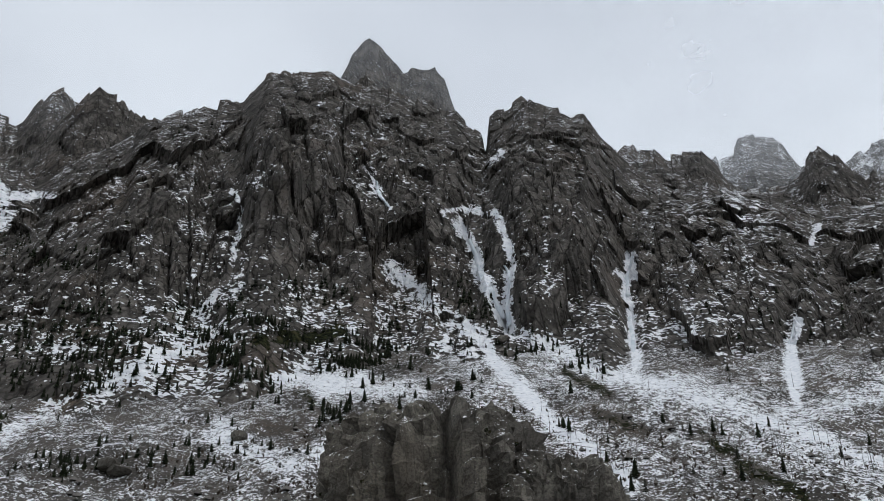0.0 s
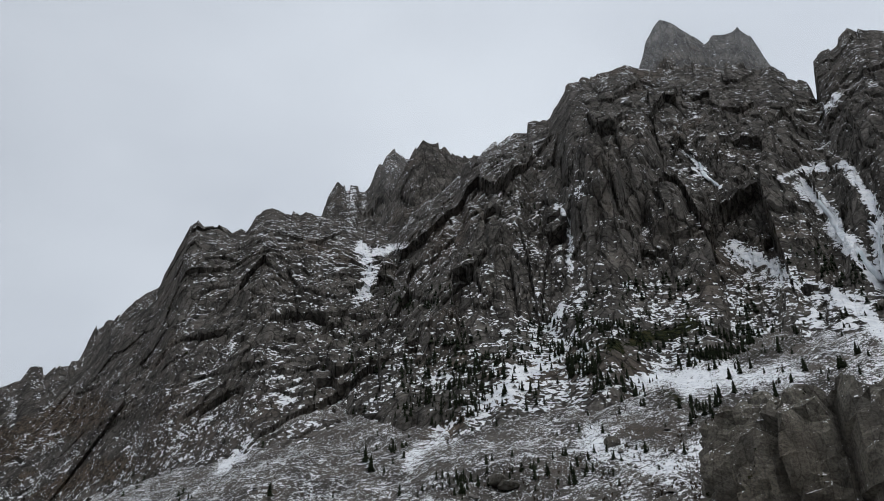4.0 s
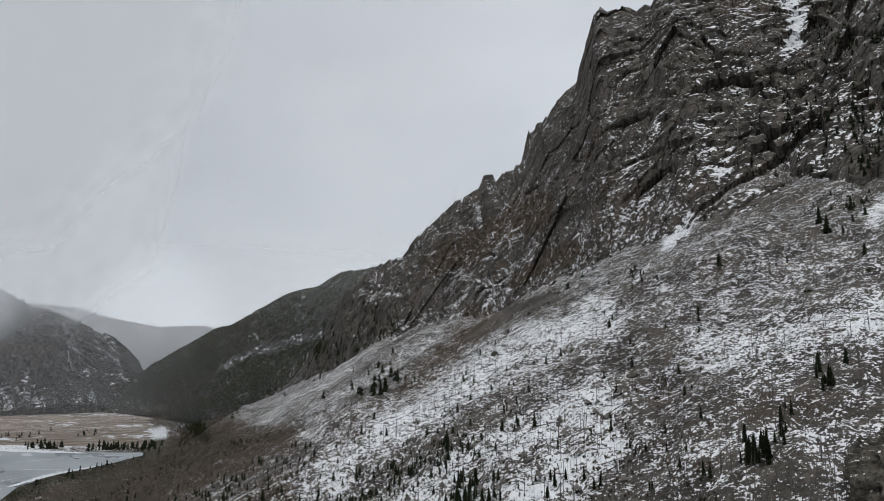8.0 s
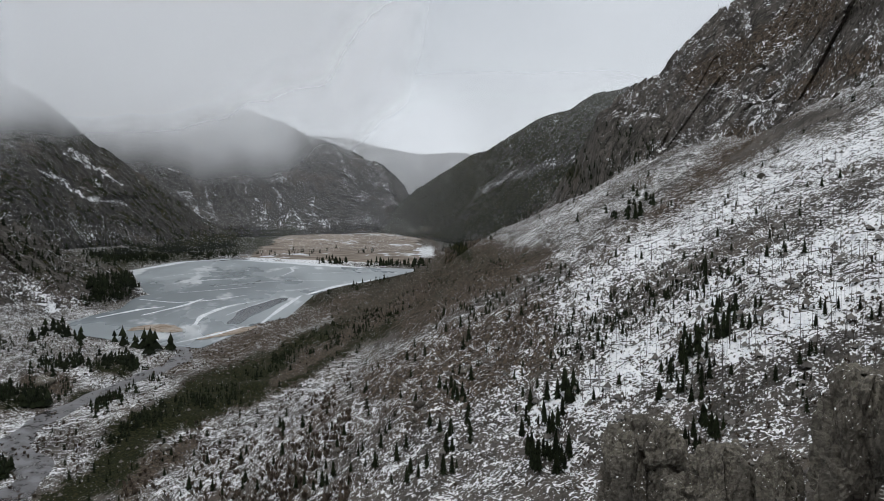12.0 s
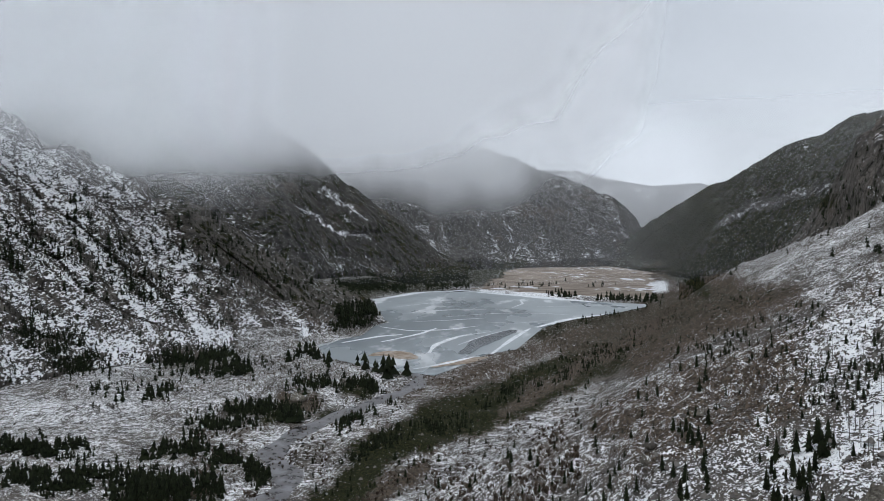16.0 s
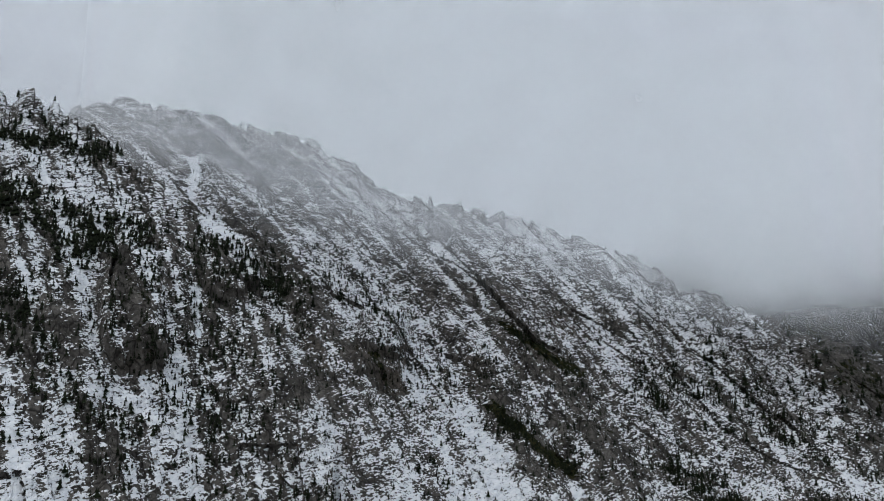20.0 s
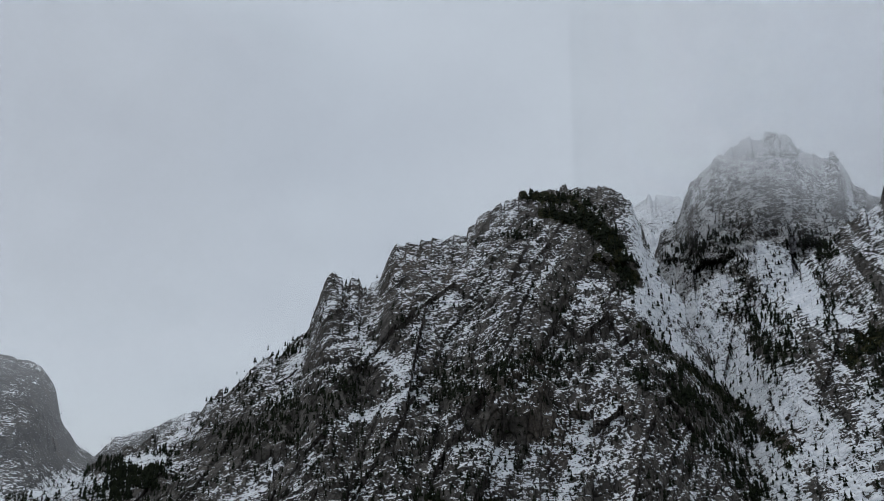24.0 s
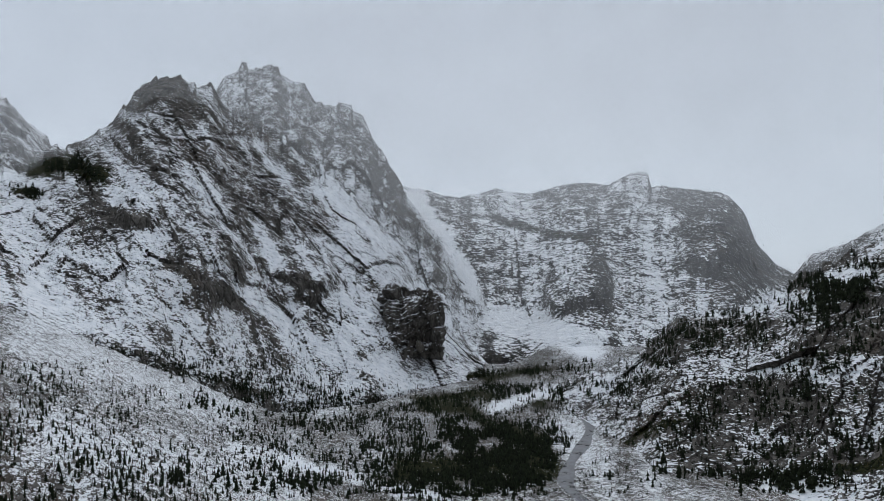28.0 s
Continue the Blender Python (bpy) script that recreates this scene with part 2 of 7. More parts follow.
def mountain_material(name, rock_a=(0.074, 0.068, 0.061), rock_b=(0.165, 0.151, 0.134), rust=(0.125, 0.092, 0.066), fine=1.0, flat=1.0, block=11.0, joints=1.0):
    """Jointed granite with lichen and rust stains, scrub and grass, and wind-blown snow on whatever lies flat enough."""
    m = Nodes(name)
    big, mid = m.noise(110, 4), m.noise(17, 6, 0.62, stretch=(1, 1, 0.42), seed=1)
    grain = m.noise(3.0 * fine, 2, 0.6, seed=2)
    ledge = m.noise(6.5 * fine, 3, 0.6, stretch=(0.55 ** flat, 0.55 ** flat, 1.9 ** flat), seed=3, dip=0.3 * flat)
    fleck = m.noise(2.6 * fine, 2.5, 0.62, stretch=(0.7 ** flat, 0.7 ** flat, 1.6 ** flat), seed=4, dip=0.25 * flat)
    drift, knot = m.noise(34 * fine, 4, 0.62, seed=5), m.noise(11 * fine, 3, 0.6, seed=10)
    joint, own = m.cells(block * fine, (1, 1, 0.42), seed=6)
    fissure = m.cells(3.7 * block * fine, (1, 1, 0.34), seed=9)[0]
    crack = m.math("MULTIPLY", m.step(0.0, 0.075, joint), m.step(0.0, 0.035, fissure, 0.3, 1.0))
    rock = m.mix(m.step(0.36, 0.64, mid), rock_a, rock_b)
    rock = m.mix(m.math("MULTIPLY", m.step(0.54, 0.70, big), 0.38), rock, rust)
    rock = m.mix(m.math("MULTIPLY", m.step(0.35, 1.0, own), 0.35), rock, tuple(0.55 * c for c in rock_a))
    rock = m.mix(m.math("MULTIPLY", m.step(0.46, 0.62, grain), 0.5), rock, tuple(0.45 * c for c in rock_a))
    rock = m.mix(m.math("MULTIPLY", m.math("SUBTRACT", 1.0, crack), 0.7 * joints), rock, tuple(0.22 * c for c in rock_a))
    tuft, clump = m.noise(7.0 * fine, 3, 0.65, seed=7), m.noise(15 * fine, 4, 0.68, seed=8)
    scrub = m.mix(m.step(0.44, 0.56, tuft), (0.036, 0.028, 0.021), (0.128, 0.099, 0.074))
    scrub = m.mix(m.step(0.49, 0.58, fleck), scrub, (0.080, 0.069, 0.057))
    scrub = m.mix(m.math("MULTIPLY", m.step(0.5, 0.60, ledge), 0.75), scrub, (0.034, 0.027, 0.019))
    green = m.mix(m.step(0.42, 0.62, grain), (0.007, 0.009, 0.0045), (0.028, 0.031, 0.012))
    green = m.mix(m.step(0.52, 0.62, tuft), green, (0.040, 0.036, 0.016))
    base = m.mix(m.step(0.3, 0.7, m.math("ADD", m.attr("scrub"), m.math("MULTIPLY", m.math("SUBTRACT", mid, 0.5), 0.9))), rock, scrub)
    base = m.mix(m.step(0.46, 0.54, m.math("ADD", m.attr("green"), m.math("ADD", m.math("MULTIPLY", m.math("SUBTRACT", drift, 0.5), 1.2), m.math("MULTIPLY", m.math("SUBTRACT", clump, 0.5), 2.4)))), base, green)
    score = m.math("SUBTRACT", m.math("MULTIPLY", m.up(), 0.8), 0.13)
    for tex, weight in ((ledge, 1.7), (fleck, 2.7), (drift, 1.4), (knot, 1.0), (big, 0.5), (grain, -1.3), (own, 0.2)):
        score = m.math("ADD", score, m.math("MULTIPLY", m.math("SUBTRACT", tex, 0.5), weight))
    score = m.math("ADD", score, m.math("MULTIPLY", m.math("SUBTRACT", m.attr("snow"), 0.5), 1.7))
    snow = m.step(0.555, 0.585, score)
    white = m.mix(m.step(0.35, 0.65, ledge), (0.76, 0.78, 0.81), (0.93, 0.935, 0.945))
    color = m.mix(snow, base, white)
    height = m.math("ADD", m.math("MULTIPLY", grain, 0.8), m.math("MULTIPLY", ledge, 1.0))
    height = m.math("ADD", height, m.math("MULTIPLY", m.math("ADD", m.math("MULTIPLY", own, 0.8), crack), 0.55 * joints))
    height = m.math("ADD", height, m.math("MULTIPLY", snow, 0.3))
    return m.surface(color, m.step(0, 1, snow, 0.93, 0.7), m.bump(height, 0.8, 1.8 * fine))


granite = mountain_material("granite_snow_and_scrub", fine=0.85, block=13.0)
slope_cover = mountain_material("scree_scrub_and_snow", fine=0.24, flat=0.35, joints=0.0)
far_granite = mountain_material("far_granite_and_snow", (0.042, 0.040, 0.038), (0.105, 0.098, 0.088), fine=1.7, joints=0.7)

# ------------------------------------------------------------------ mountains
def dress(a, e, snow, scrub, green):
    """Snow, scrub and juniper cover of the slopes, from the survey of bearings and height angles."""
    cover = [np.full(a.shape, v, np.float32) if np.isscalar(v) else np.array(v, np.float32) for v in (snow, scrub, green)]
    wob_a = a + 1.1 * fractal(a, e, 0 * a, 2.4, 5, 0.68, seed=60)
    wob_e = e + 0.8 * fractal(a, e, 0 * a, 1.8, 5, 0.68, seed=61)
    for width, values, line in COVER:
        lo, hi = np.array(line).min(0) - width - 1.5, np.array(line).max(0) + width + 1.5
        near = (a > lo[0]) & (a < hi[0]) & (e > lo[1]) & (e < hi[1])
        if not near.any():
            continue
        s = strip(wob_a[near], wob_e[near], line, width)
        for c, v in zip(cover, values):
            if v is not None:
                c[near] = c[near] * (1 - s) + v * s
    return cover


def mountain(name, span, cols, rows, crest, crest_r, foot_r, rough=1.0, shape=(1.0, 1.15), seed=1, mat=None, snow=0.5, scrub=0.0,
             green=0.0, jag=1.0, foot_drop=10.0, back=0.5, lean=0.0, streak=0.2, ledges=1.0, draped=False, crag_size=1.0, label=""):
    a = np.linspace(span[0], span[1], cols)
    v = np.concatenate([np.linspace(0, 1, rows), 1 + np.array([0.004, 0.03, 0.1, 0.25, 0.5])])
    rc, rf = table(crest_r, a), table(foot_r, a)
    sx, sy = -np.sin(np.radians(a)), np.cos(np.radians(a))
    unit = rc.mean() / 900
    zc = EYE[2] + rc * np.tan(np.radians(table(crest, a)))
    crag = jag * unit * (5 * fractal(rc * sx, rc * sy, 0 * a, 20 * unit, 4, 0.7, seed=seed + 40) + 5.5 * facets(rc * sx, rc * sy, 0 * a, 13 * unit, 1.2, seed + 41)[0])
    zf = valley(rf * sx, rf * sy) - foot_drop
    t = np.clip(v, 0, 1)[:, None]
    behind = np.clip(v - 1, 0, None)[:, None]
    r = rf + (rc - rf) * t ** shape[0] + behind * np.abs(rc - rf) * 1.6
    wide = max(3, int(3.2 * cols / (span[1] - span[0])) | 1)
    even = np.convolve(np.pad(zc, wide // 2, "edge"), np.hanning(wide + 2)[1:-1] / np.hanning(wide + 2).sum(), "valid")
    z = zf + (even - zf) * t ** shape[1] + (zc - even) * t ** 7 + crag * t ** 14 - behind * (zc - zf) * 1.6 * back
    x, y = r * sx, r * sy
    # arc along the slope, sheared by the way its gullies lean
    arc = 0.7 * x - 0.7 * y if draped else np.radians(a)[None, :] * rc.mean() + lean * z
    fade = (1 - t ** 6) * smooth(0, 0.06, t)
    rough = table(rough, a) if isinstance(rough, list) else rough
    cliff = smooth(0.05, 0.35, t + 0.3 * fractal(x, y, z, 160 * unit, 3, seed=seed + 3))
    ribs = fractal(arc, 0.22 * z, 0.15 * r, 150 * unit, 4, 0.42, True, seed)
    along_it, up_it, in_it = (x, 0.75 * z, y) if draped else (arc, 0.40 * z, 0.40 * r)
    walls = facets(along_it, 0.85 * up_it, in_it * (1 if draped else 0.85), 85 * unit, 1.2, seed + 13)[0]
    blocks, joint = facets(along_it, up_it, in_it, 40 * unit, 1.1, seed + 1)
    gnarl = fractal(x, y, z * 0.8, 34 * unit, 5, 0.6, True, seed + 4)
    slabs, seam = facets(along_it, 1.25 * up_it, in_it * (1 if draped else 1.25), 14 * unit, 1.2, seed + 5)
    cracks = fractal(arc, 0.3 * z, 0.3 * r, 17 * unit, 2, 0.5, True, seed + 8)
    push = rough * unit * fade * ((5 if draped else 13 + 15 * (1 - crag_size)) * ribs + cliff * (crag_size * (12 * walls + 9 * blocks + 2.0 * joint + 3.2 * slabs + 1.3 * seam + (0 if draped else 2.2) * cracks) + (1 + 9 * (1 - crag_size)) * gnarl))
    e0 = rise(x, y, z)
    aa = np.broadcast_to(a, r.shape)
    for ca, ce, wa, we, out in OUTCROPS:
        if span[0] - 5 < ca < span[1] + 5:
            d = np.maximum(np.abs(aa - ca) / wa, np.abs(e0 - ce) / we) * 0.5 + np.hypot((aa - ca) / wa, (e0 - ce) / we) * 0.5
            push = push + out * (1 - smooth(0.7, 1.05, d + 0.22 * blocks))
    for width, depth, line in CHUTES:
        push = push - depth * strip(aa, e0, line, 1.8 * width)
    r, z = r - 0.8 * push, z + 0.45 * push * (1 - t ** 4)
    strata = 0.10 * x + 0.08 * y + 28 * unit * fractal(x, y, z, 180 * unit, 3, seed=seed + 6)
    broken = smooth(-0.25, 0.35, fractal(x, y, z, 60 * unit, 3, seed=seed + 9))
    for step, amount in ((31 * unit, 0.45), (11 * unit, 0.6)):
        f = (z + strata) / step
        f = f - np.floor(f)
        z = z + ledges * broken * cliff * fade * amount * step * (smooth(0.25, 0.75, f) - f)
    x, y = r * sx, r * sy
    small = fractal(x, y, z * 0.7, 12 * unit, 3, 0.65, True, seed + 2)
    r = r - rough * unit * (0.4 + 0.6 * cliff) * smooth(0, 0.06, t) * 1.3 * small
    x, y = r * sx, r * sy
    e = rise(x, y, z)
    # snow lies in the gullies and drifts down the fall line
    s = snow + streak * (0.6 * fractal(arc, 0.1 * z, 0.1 * r, 46 * unit, 4, 0.6, seed=seed + 11) - 0.7 * ribs) + 0.12 * (1 - cliff)
    s = s + 1.5 * streak * fractal(arc, 0.06 * z, 0.06 * r, 14 * unit, 3, 0.6, seed=seed + 12)
    s, c, g = dress(aa, e, s, scrub, green)
    P = np.stack([x, y, z], -1)
    ob = sheet(name, P.reshape(-1, 3), len(v), cols, mat or granite, {"snow": s, "scrub": c, "green": g}, faceted=True)
    tagged(ob, label, "mountain", kind="structure")
    LAND.append((P, aa, e))
    return ob


LAND = []
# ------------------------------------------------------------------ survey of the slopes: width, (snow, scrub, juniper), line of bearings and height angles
NORTH_COVER = [
    (0.55, (1.3, 0, 0), [(-1.5, 27.6), (-2.4, 26.1), (-3, 24.1), (-3.6, 22.8), (-4.7, 20.5), (-5.3, 19.7)]),
    (0.4, (1.2, 0, 0), [(-4.5, 28.2), (-5.4, 26.1), (-5.5, 23.6), (-5.1, 21.1), (-5.3, 19.9)]),
    (0.22, (1.1, 0, 0), [(0.2, 28.4), (-2.2, 28.6), (-4.5, 28.3)]),
    (0.7, (1.05, 0, 0), [(4.3, 24.4), (2, 22.6), (-0.3, 20.8), (-2.9, 19.1), (-4.1, 17.4), (-5.8, 15.4), (-7.4, 13.9), (-9.3, 12.1), (-11.1, 10.1), (-13.3, 8.6)]),
    (0.38, (1.3, 0, 0), [(-15.1, 24.4), (-14.6, 23), (-14.4, 21.4), (-14.4, 19.4), (-14.5, 17.8), (-14.5, 16.4)]),
    (0.25, (1.1, 0, 0), [(-13.7, 23.5), (-15.3, 22.9)]),
]
NORTH_COVER_B = [
    (0.32, (1.3, 0, 0), [(-25.8, 18.5), (-25.1, 17.1), (-24.9, 15.6), (-25, 14.1), (-24.9, 13.2)]),
    (0.25, (1.2, 0, 0), [(-28.4, 24.5), (-28, 23.5)]),
]
NORTHAPRON_COVER = [
    (0.8, (0.66, 0.1, 0), [(-17.2, 15.2), (-19.1, 14.7), (-21.8, 13.3), (-24.9, 12.3), (-30.2, 13.5)]),
    (2.0, (0.56, 0.2, 0), [(-7.6, 17.3), (-10.8, 16.4), (-14.7, 14.6), (-18.4, 12.8), (-23.8, 10.2), (-28.9, 7.7)]),
    (1.5, (0.55, 0.4, 0), [(1.1, 20.8), (-2, 17.1), (-4.8, 12.6), (-8.7, 9.1)]),
    (0.35, (1.1, 0, 0), [(20.8, 21.1), (18.8, 20.1), (17.4, 18.9)]),
    (0.25, (1.0, 0, 0), [(18.6, 20.2), (17.4, 21.7)]),
    (0.7, (0.62, 0.9, 0), [(17.4, 18.7), (18.9, 17), (21.7, 15.2), (23.8, 14.2)]),
    (1.2, (0.64, 0, 0), [(9.4, 15.3), (5.7, 15.4), (1.9, 15.5)]),
    (1.6, (0.5, 0.2, 0), [(15.6, 19.3), (11.5, 20), (7.2, 19.8)]),
]
NORTHAPRON_COVER_B = [
    (0.28, (1.0, 0, 0), [(16.3, 24.4), (16.3, 26.5), (17.1, 28.8)]),
    (0.3, (1.0, 0, 0), [(6.2, 31.4), (5.4, 29.8), (4.4, 28.6)]),
    (0.25, (1.0, 0, 0), [(-4.2, 31.9), (-4.9, 32.7)]),
    (1.8, (0.45, 0.5, 0), [(29.2, 18.3), (24, 17.6), (20, 16.1)]),
    (2.4, (0.38, 0.3, 0), [(27, 8.2), (20.6, 8.6), (13.4, 10)]),
    (1.6, (0.3, 0.5, 0), [(12.4, 12), (9.1, 11)]),
    (1.8, (0.18, 0.3, 0), [(29, 14.3), (26.1, 13.6), (23.3, 13.9)]),
    (0.8, (0.3, 0.4, 0.3), [(7, 17.4), (3.6, 17.1), (1, 17.5)]),
]
NORTHAPRON_COVER_C = [
    (0.9, (0.5, 0.35, 0), [(20, 21), (18.6, 19), (20, 16.5), (23.4, 14.2), (26.1, 11.9)]),
    (0.8, (0.5, 0.35, 0), [(17.1, 18.3), (15.2, 16.1), (13.4, 13.9)]),
    (0.7, (0.12, 0.2, 0.8), [(14.3, 18.2), (11.4, 18.8), (8, 19.4)]),
    (0.5, (0.22, 0.2, 0.6), [(13.3, 17), (9.3, 14.1)]),
    (0.65, (0.82, 0, 0), [(-6.4, 19.4), (-11.3, 16.8), (-17.1, 14.8), (-24.1, 11.6), (-28.9, 9.1)]),
    (0.4, (0.1, 0.3, 0.9), [(-18.2, 11.7), (-20.3, 10.4)]),
    (0.4, (0.12, 0.5, 0.6), [(-11.4, 13.4), (-14.8, 11.9)]),
    (0.35, (0.1, 0.3, 0.9), [(-20.5, 9.7), (-24.6, 7)]),
    (0.35, (0.1, 0.3, 0.8), [(-9.2, 16.5), (-12.3, 14.7)]),
]
WESTSIDE_COVER = [
    (0.65, (1.1, 0, 0), [(33.5, 25.7), (32.6, 24.5), (33.1, 22.4)]),
    (0.4, (0.9, 0, 0), [(32.1, 25.7), (29.8, 26)]),
    (0.6, (0.7, 0.8, 0), [(17.5, 18.3), (21.2, 16.1), (25.1, 13.9), (27.6, 12.1), (29.4, 10.5)]),
    (0.4, (0.9, 0, 0), [(42.4, 9.8), (40.5, 11.8)]),
    (0.5, (0.8, 0, 0), [(37.6, 15.9), (38.4, 14.6)]),
    (2.2, (0.46, 0.3, 0), [(47.8, 7.1), (39.9, 6.4), (31.9, 7.1), (24.1, 6.6), (13.2, 6.9)]),
    (0.4, (0.5, 0.5, 0), [(54.7, 7.9), (52.6, 9.2), (50.5, 10.8)]),
    (0.7, (0.8, 0.1, 0), [(12.3, 16), (5.8, 15.8)]),
    (0.9, (0.75, 0.1, 0), [(16, 11.8), (11.3, 9.9), (6.7, 11.6)]),
]
WESTSIDE_COVER_B = [
    (1.2, (0.35, 0.9, 0), [(59.2, 8.8), (55.8, 10.5), (51.5, 13)]),
    (1.8, (0.6, 0.1, 0), [(40.2, 2.4), (34.8, 3.1), (29.1, 4.4)]),
    (1.8, (0.48, 0.15, 0), [(44.3, -4.5), (35.3, -3.9), (29.8, -3.4)]),
]
WESTSLOPE_COVER = [
    (1.3, (0.32, 1.0, 0), [(82.1, -12.7), (76.4, -10), (68.1, -6.3), (62, -2.2), (56.1, 4.6)]),
    (1.5, (0.34, 0.9, 0), [(79.7, -14.3), (73.9, -12), (69.7, -10)]),
    (1.7, (0.70, 0.3, 0), [(68.1, -7.2), (63.2, -3.8), (58, -0.2), (52.3, 2.9), (47.1, 4.7)]),
    (1.7, (0.70, 0.3, 0), [(64, -10.3), (58.4, -6.2), (53.1, -3.7), (47.1, -0.9)]),
    (1.5, (0.74, 0.4, 0), [(69.7, -14.4), (64.8, -11.9), (56.1, -9.2), (47.1, -4.3)]),
    (0.5, (0.10, 0.3, 0), [(56.8, 3.4), (53.8, 5.3), (50.5, 6.3)]),
    (0.7, (0.15, 0.3, 0), [(66.4, 4.4), (64, 4.8), (60.7, 6.3)]),
    (0.8, (0.4, 0.9, 0), [(54.2, 8), (51.3, 8.7), (48.8, 9.6)]),
]
WESTSLOPE_COVER_B = [
    (0.25, (0.7, 0, 0), [(56.1, 13.1), (55.9, 11.6)]),
    (0.5, (0.55, 0.2, 0), [(58, 8.2), (54.9, 7.3), (52.3, 9.5)]),
    (0.3, (0.02, 0, 0.9), [(78.8, -6.7), (73.9, -4.7), (69.7, -3.1)]),
]
WESTFLOOR_COVER = [
    (0.7, (0.08, 0.2, 0.55), [(100.6, -14.8), (95.8, -13.3), (92.2, -11.7), (85.3, -10.2), (78.9, -8)]),
    (0.4, (0.2, 1, 0.1), [(89.2, -10.8), (85.3, -9.4), (82.1, -8.7)]),
    (0.8, (0.34, 0.8, 0.2), [(92.2, -9.5), (87.7, -8.1), (82.1, -5.9), (76.4, -4.7)]),
    (0.5, (0.08, 0.6, 0.55), [(84.5, -6.6), (78.8, -4.7), (73.9, -3.5)]),
    (1.6, (0.36, 0.2, 0.1), [(115.8, -9.2), (111.8, -10.3), (105.2, -9.3)]),
    (0.6, (0.08, 0.1, 0.55), [(116.3, -16.6), (113, -17.5), (110.2, -17.1)]),
    (0.5, (0.08, 0.1, 0.55), [(113.4, -8.3), (110.7, -8.5), (108.2, -8.7)]),
    (0.4, (0.08, 0.1, 0.55), [(109.4, -12), (106.4, -11.9), (104.6, -12.6)]),
    (0.3, (0.08, 0.1, 0.55), [(101.4, -9.9), (99, -10.6)]),
]
WESTFLOOR_COVER_B = [
    (1.2, (0.33, 0.3, 0.15), [(115.9, -14.2), (111.9, -14.4), (106.5, -16.1), (102.7, -14.9)]),
    (1.2, (0.0, 0.4, 1.0), [(100.2, -17.6), (97.9, -14.8), (93.7, -12.9), (89.6, -11.7)]),
    (0.5, (0.1, 0.6, 0.7), [(87.9, -11.6), (82.6, -9.3), (77.6, -6.7)]),
    (0.6, (0.1, 0.6, 0.65), [(86.7, -6.6), (82.6, -5.7), (77.9, -4.8)]),
    (0.5, (0.1, 0.9, 0.1), [(105.6, -11.1), (103.2, -11.4)]),
    (0.7, (0.28, 0.95, 0.05), [(96.6, -10.7), (93.3, -9.5), (89.2, -8.6)]),
    (1.4, (0.45, 0.3, 0.1), [(121.7, -6.2), (119.4, -8.6), (117, -10.2)]),
    (1.0, (0.4, 0.2, 0.2), [(122.7, -14.3), (118.7, -15.5), (113.4, -16.1)]),
    (0.6, (0.46, 0.1, 0), [(115.6, -10), (112.2, -11.3), (107.2, -10.4)]),
]
WESTFLOOR_COVER_C = [
    (0.6, (0.48, 0.1, 0), [(123, -11.2), (118.7, -11.6), (114.1, -12.7)]),
    (0.6, (0, 0.2, 1.1), [(103.2, -3.4), (99.1, -3.1), (95, -2.7), (91.7, -2.3)]),
    (1.0, (0.34, 0.4, 0.15), [(113.8, -7.6), (108.4, -8.1), (102.7, -9.3)]),
    (1.2, (0.2, 0.7, 0.4), [(82.9, -7.8), (77.4, -5.3), (72.2, -3.6)]),
    (0.9, (0.15, 0.6, 0.6), [(86.8, -6.7), (81.4, -5.3), (75.8, -3.8)]),
    (0.6, (0.1, 0.6, 0.7), [(95.3, -12.1), (89.8, -10.4), (83.8, -8.4)]),
]
WESTFLOOR_COVER_D = [
    (1.0, (0.0, 0.5, 1.15), [(104.3, -18.9), (101.2, -17.9), (99.4, -15.4), (95.3, -13.1), (91.5, -12.1), (89.1, -11.8)]),
    (0.45, (0.0, 0.7, 0.95), [(95.3, -14.4), (91.5, -13.6), (86.9, -11.6), (83.2, -9.0), (79.0, -6.5)]),
    (0.6, (0.06, 0.8, 0.8), [(89.9, -11.0), (87.1, -9.4), (84.3, -8.4), (80.4, -5.6)]),
    (0.6, (0.05, 1.0, 0.0), [(99.7, -18.8), (97.4, -17.0), (95.1, -16.2)]),
    (0.7, (0.2, 1.0, 0.1), [(93.6, -10.3), (90.4, -9.1), (84.9, -7.0), (83.2, -6.5)]),
    (1.2, (0.12, 0.9, 0.42), [(84, -7.6), (79, -5.2), (74, -3.2)]),
    (0.9, (0.2, 1.0, 0.2), [(80, -8.5), (75, -6), (70, -3.8)]),
    (0.5, (0.06, 0.3, 0.9), [(106.8, -12.5), (105.2, -12.5)]),
    (0.45, (0.06, 0.3, 0.9), [(101.4, -10.5), (99.3, -10.9)]),
    (0.4, (0.06, 0.3, 0.9), [(102.8, -12.6), (101.1, -12.2)]),
    (0.5, (0.06, 0.3, 0.85), [(107.2, -16.4), (105.9, -16.1)]),
    (0.45, (0.1, 1.2, 0.0), [(105.5, -11.4), (103.5, -11.6)]),
    (0.5, (0.12, 1.0, 0.0), [(89.6, -12.4), (86.4, -10.7), (83.0, -8.6), (78.6, -6.0)]),
]
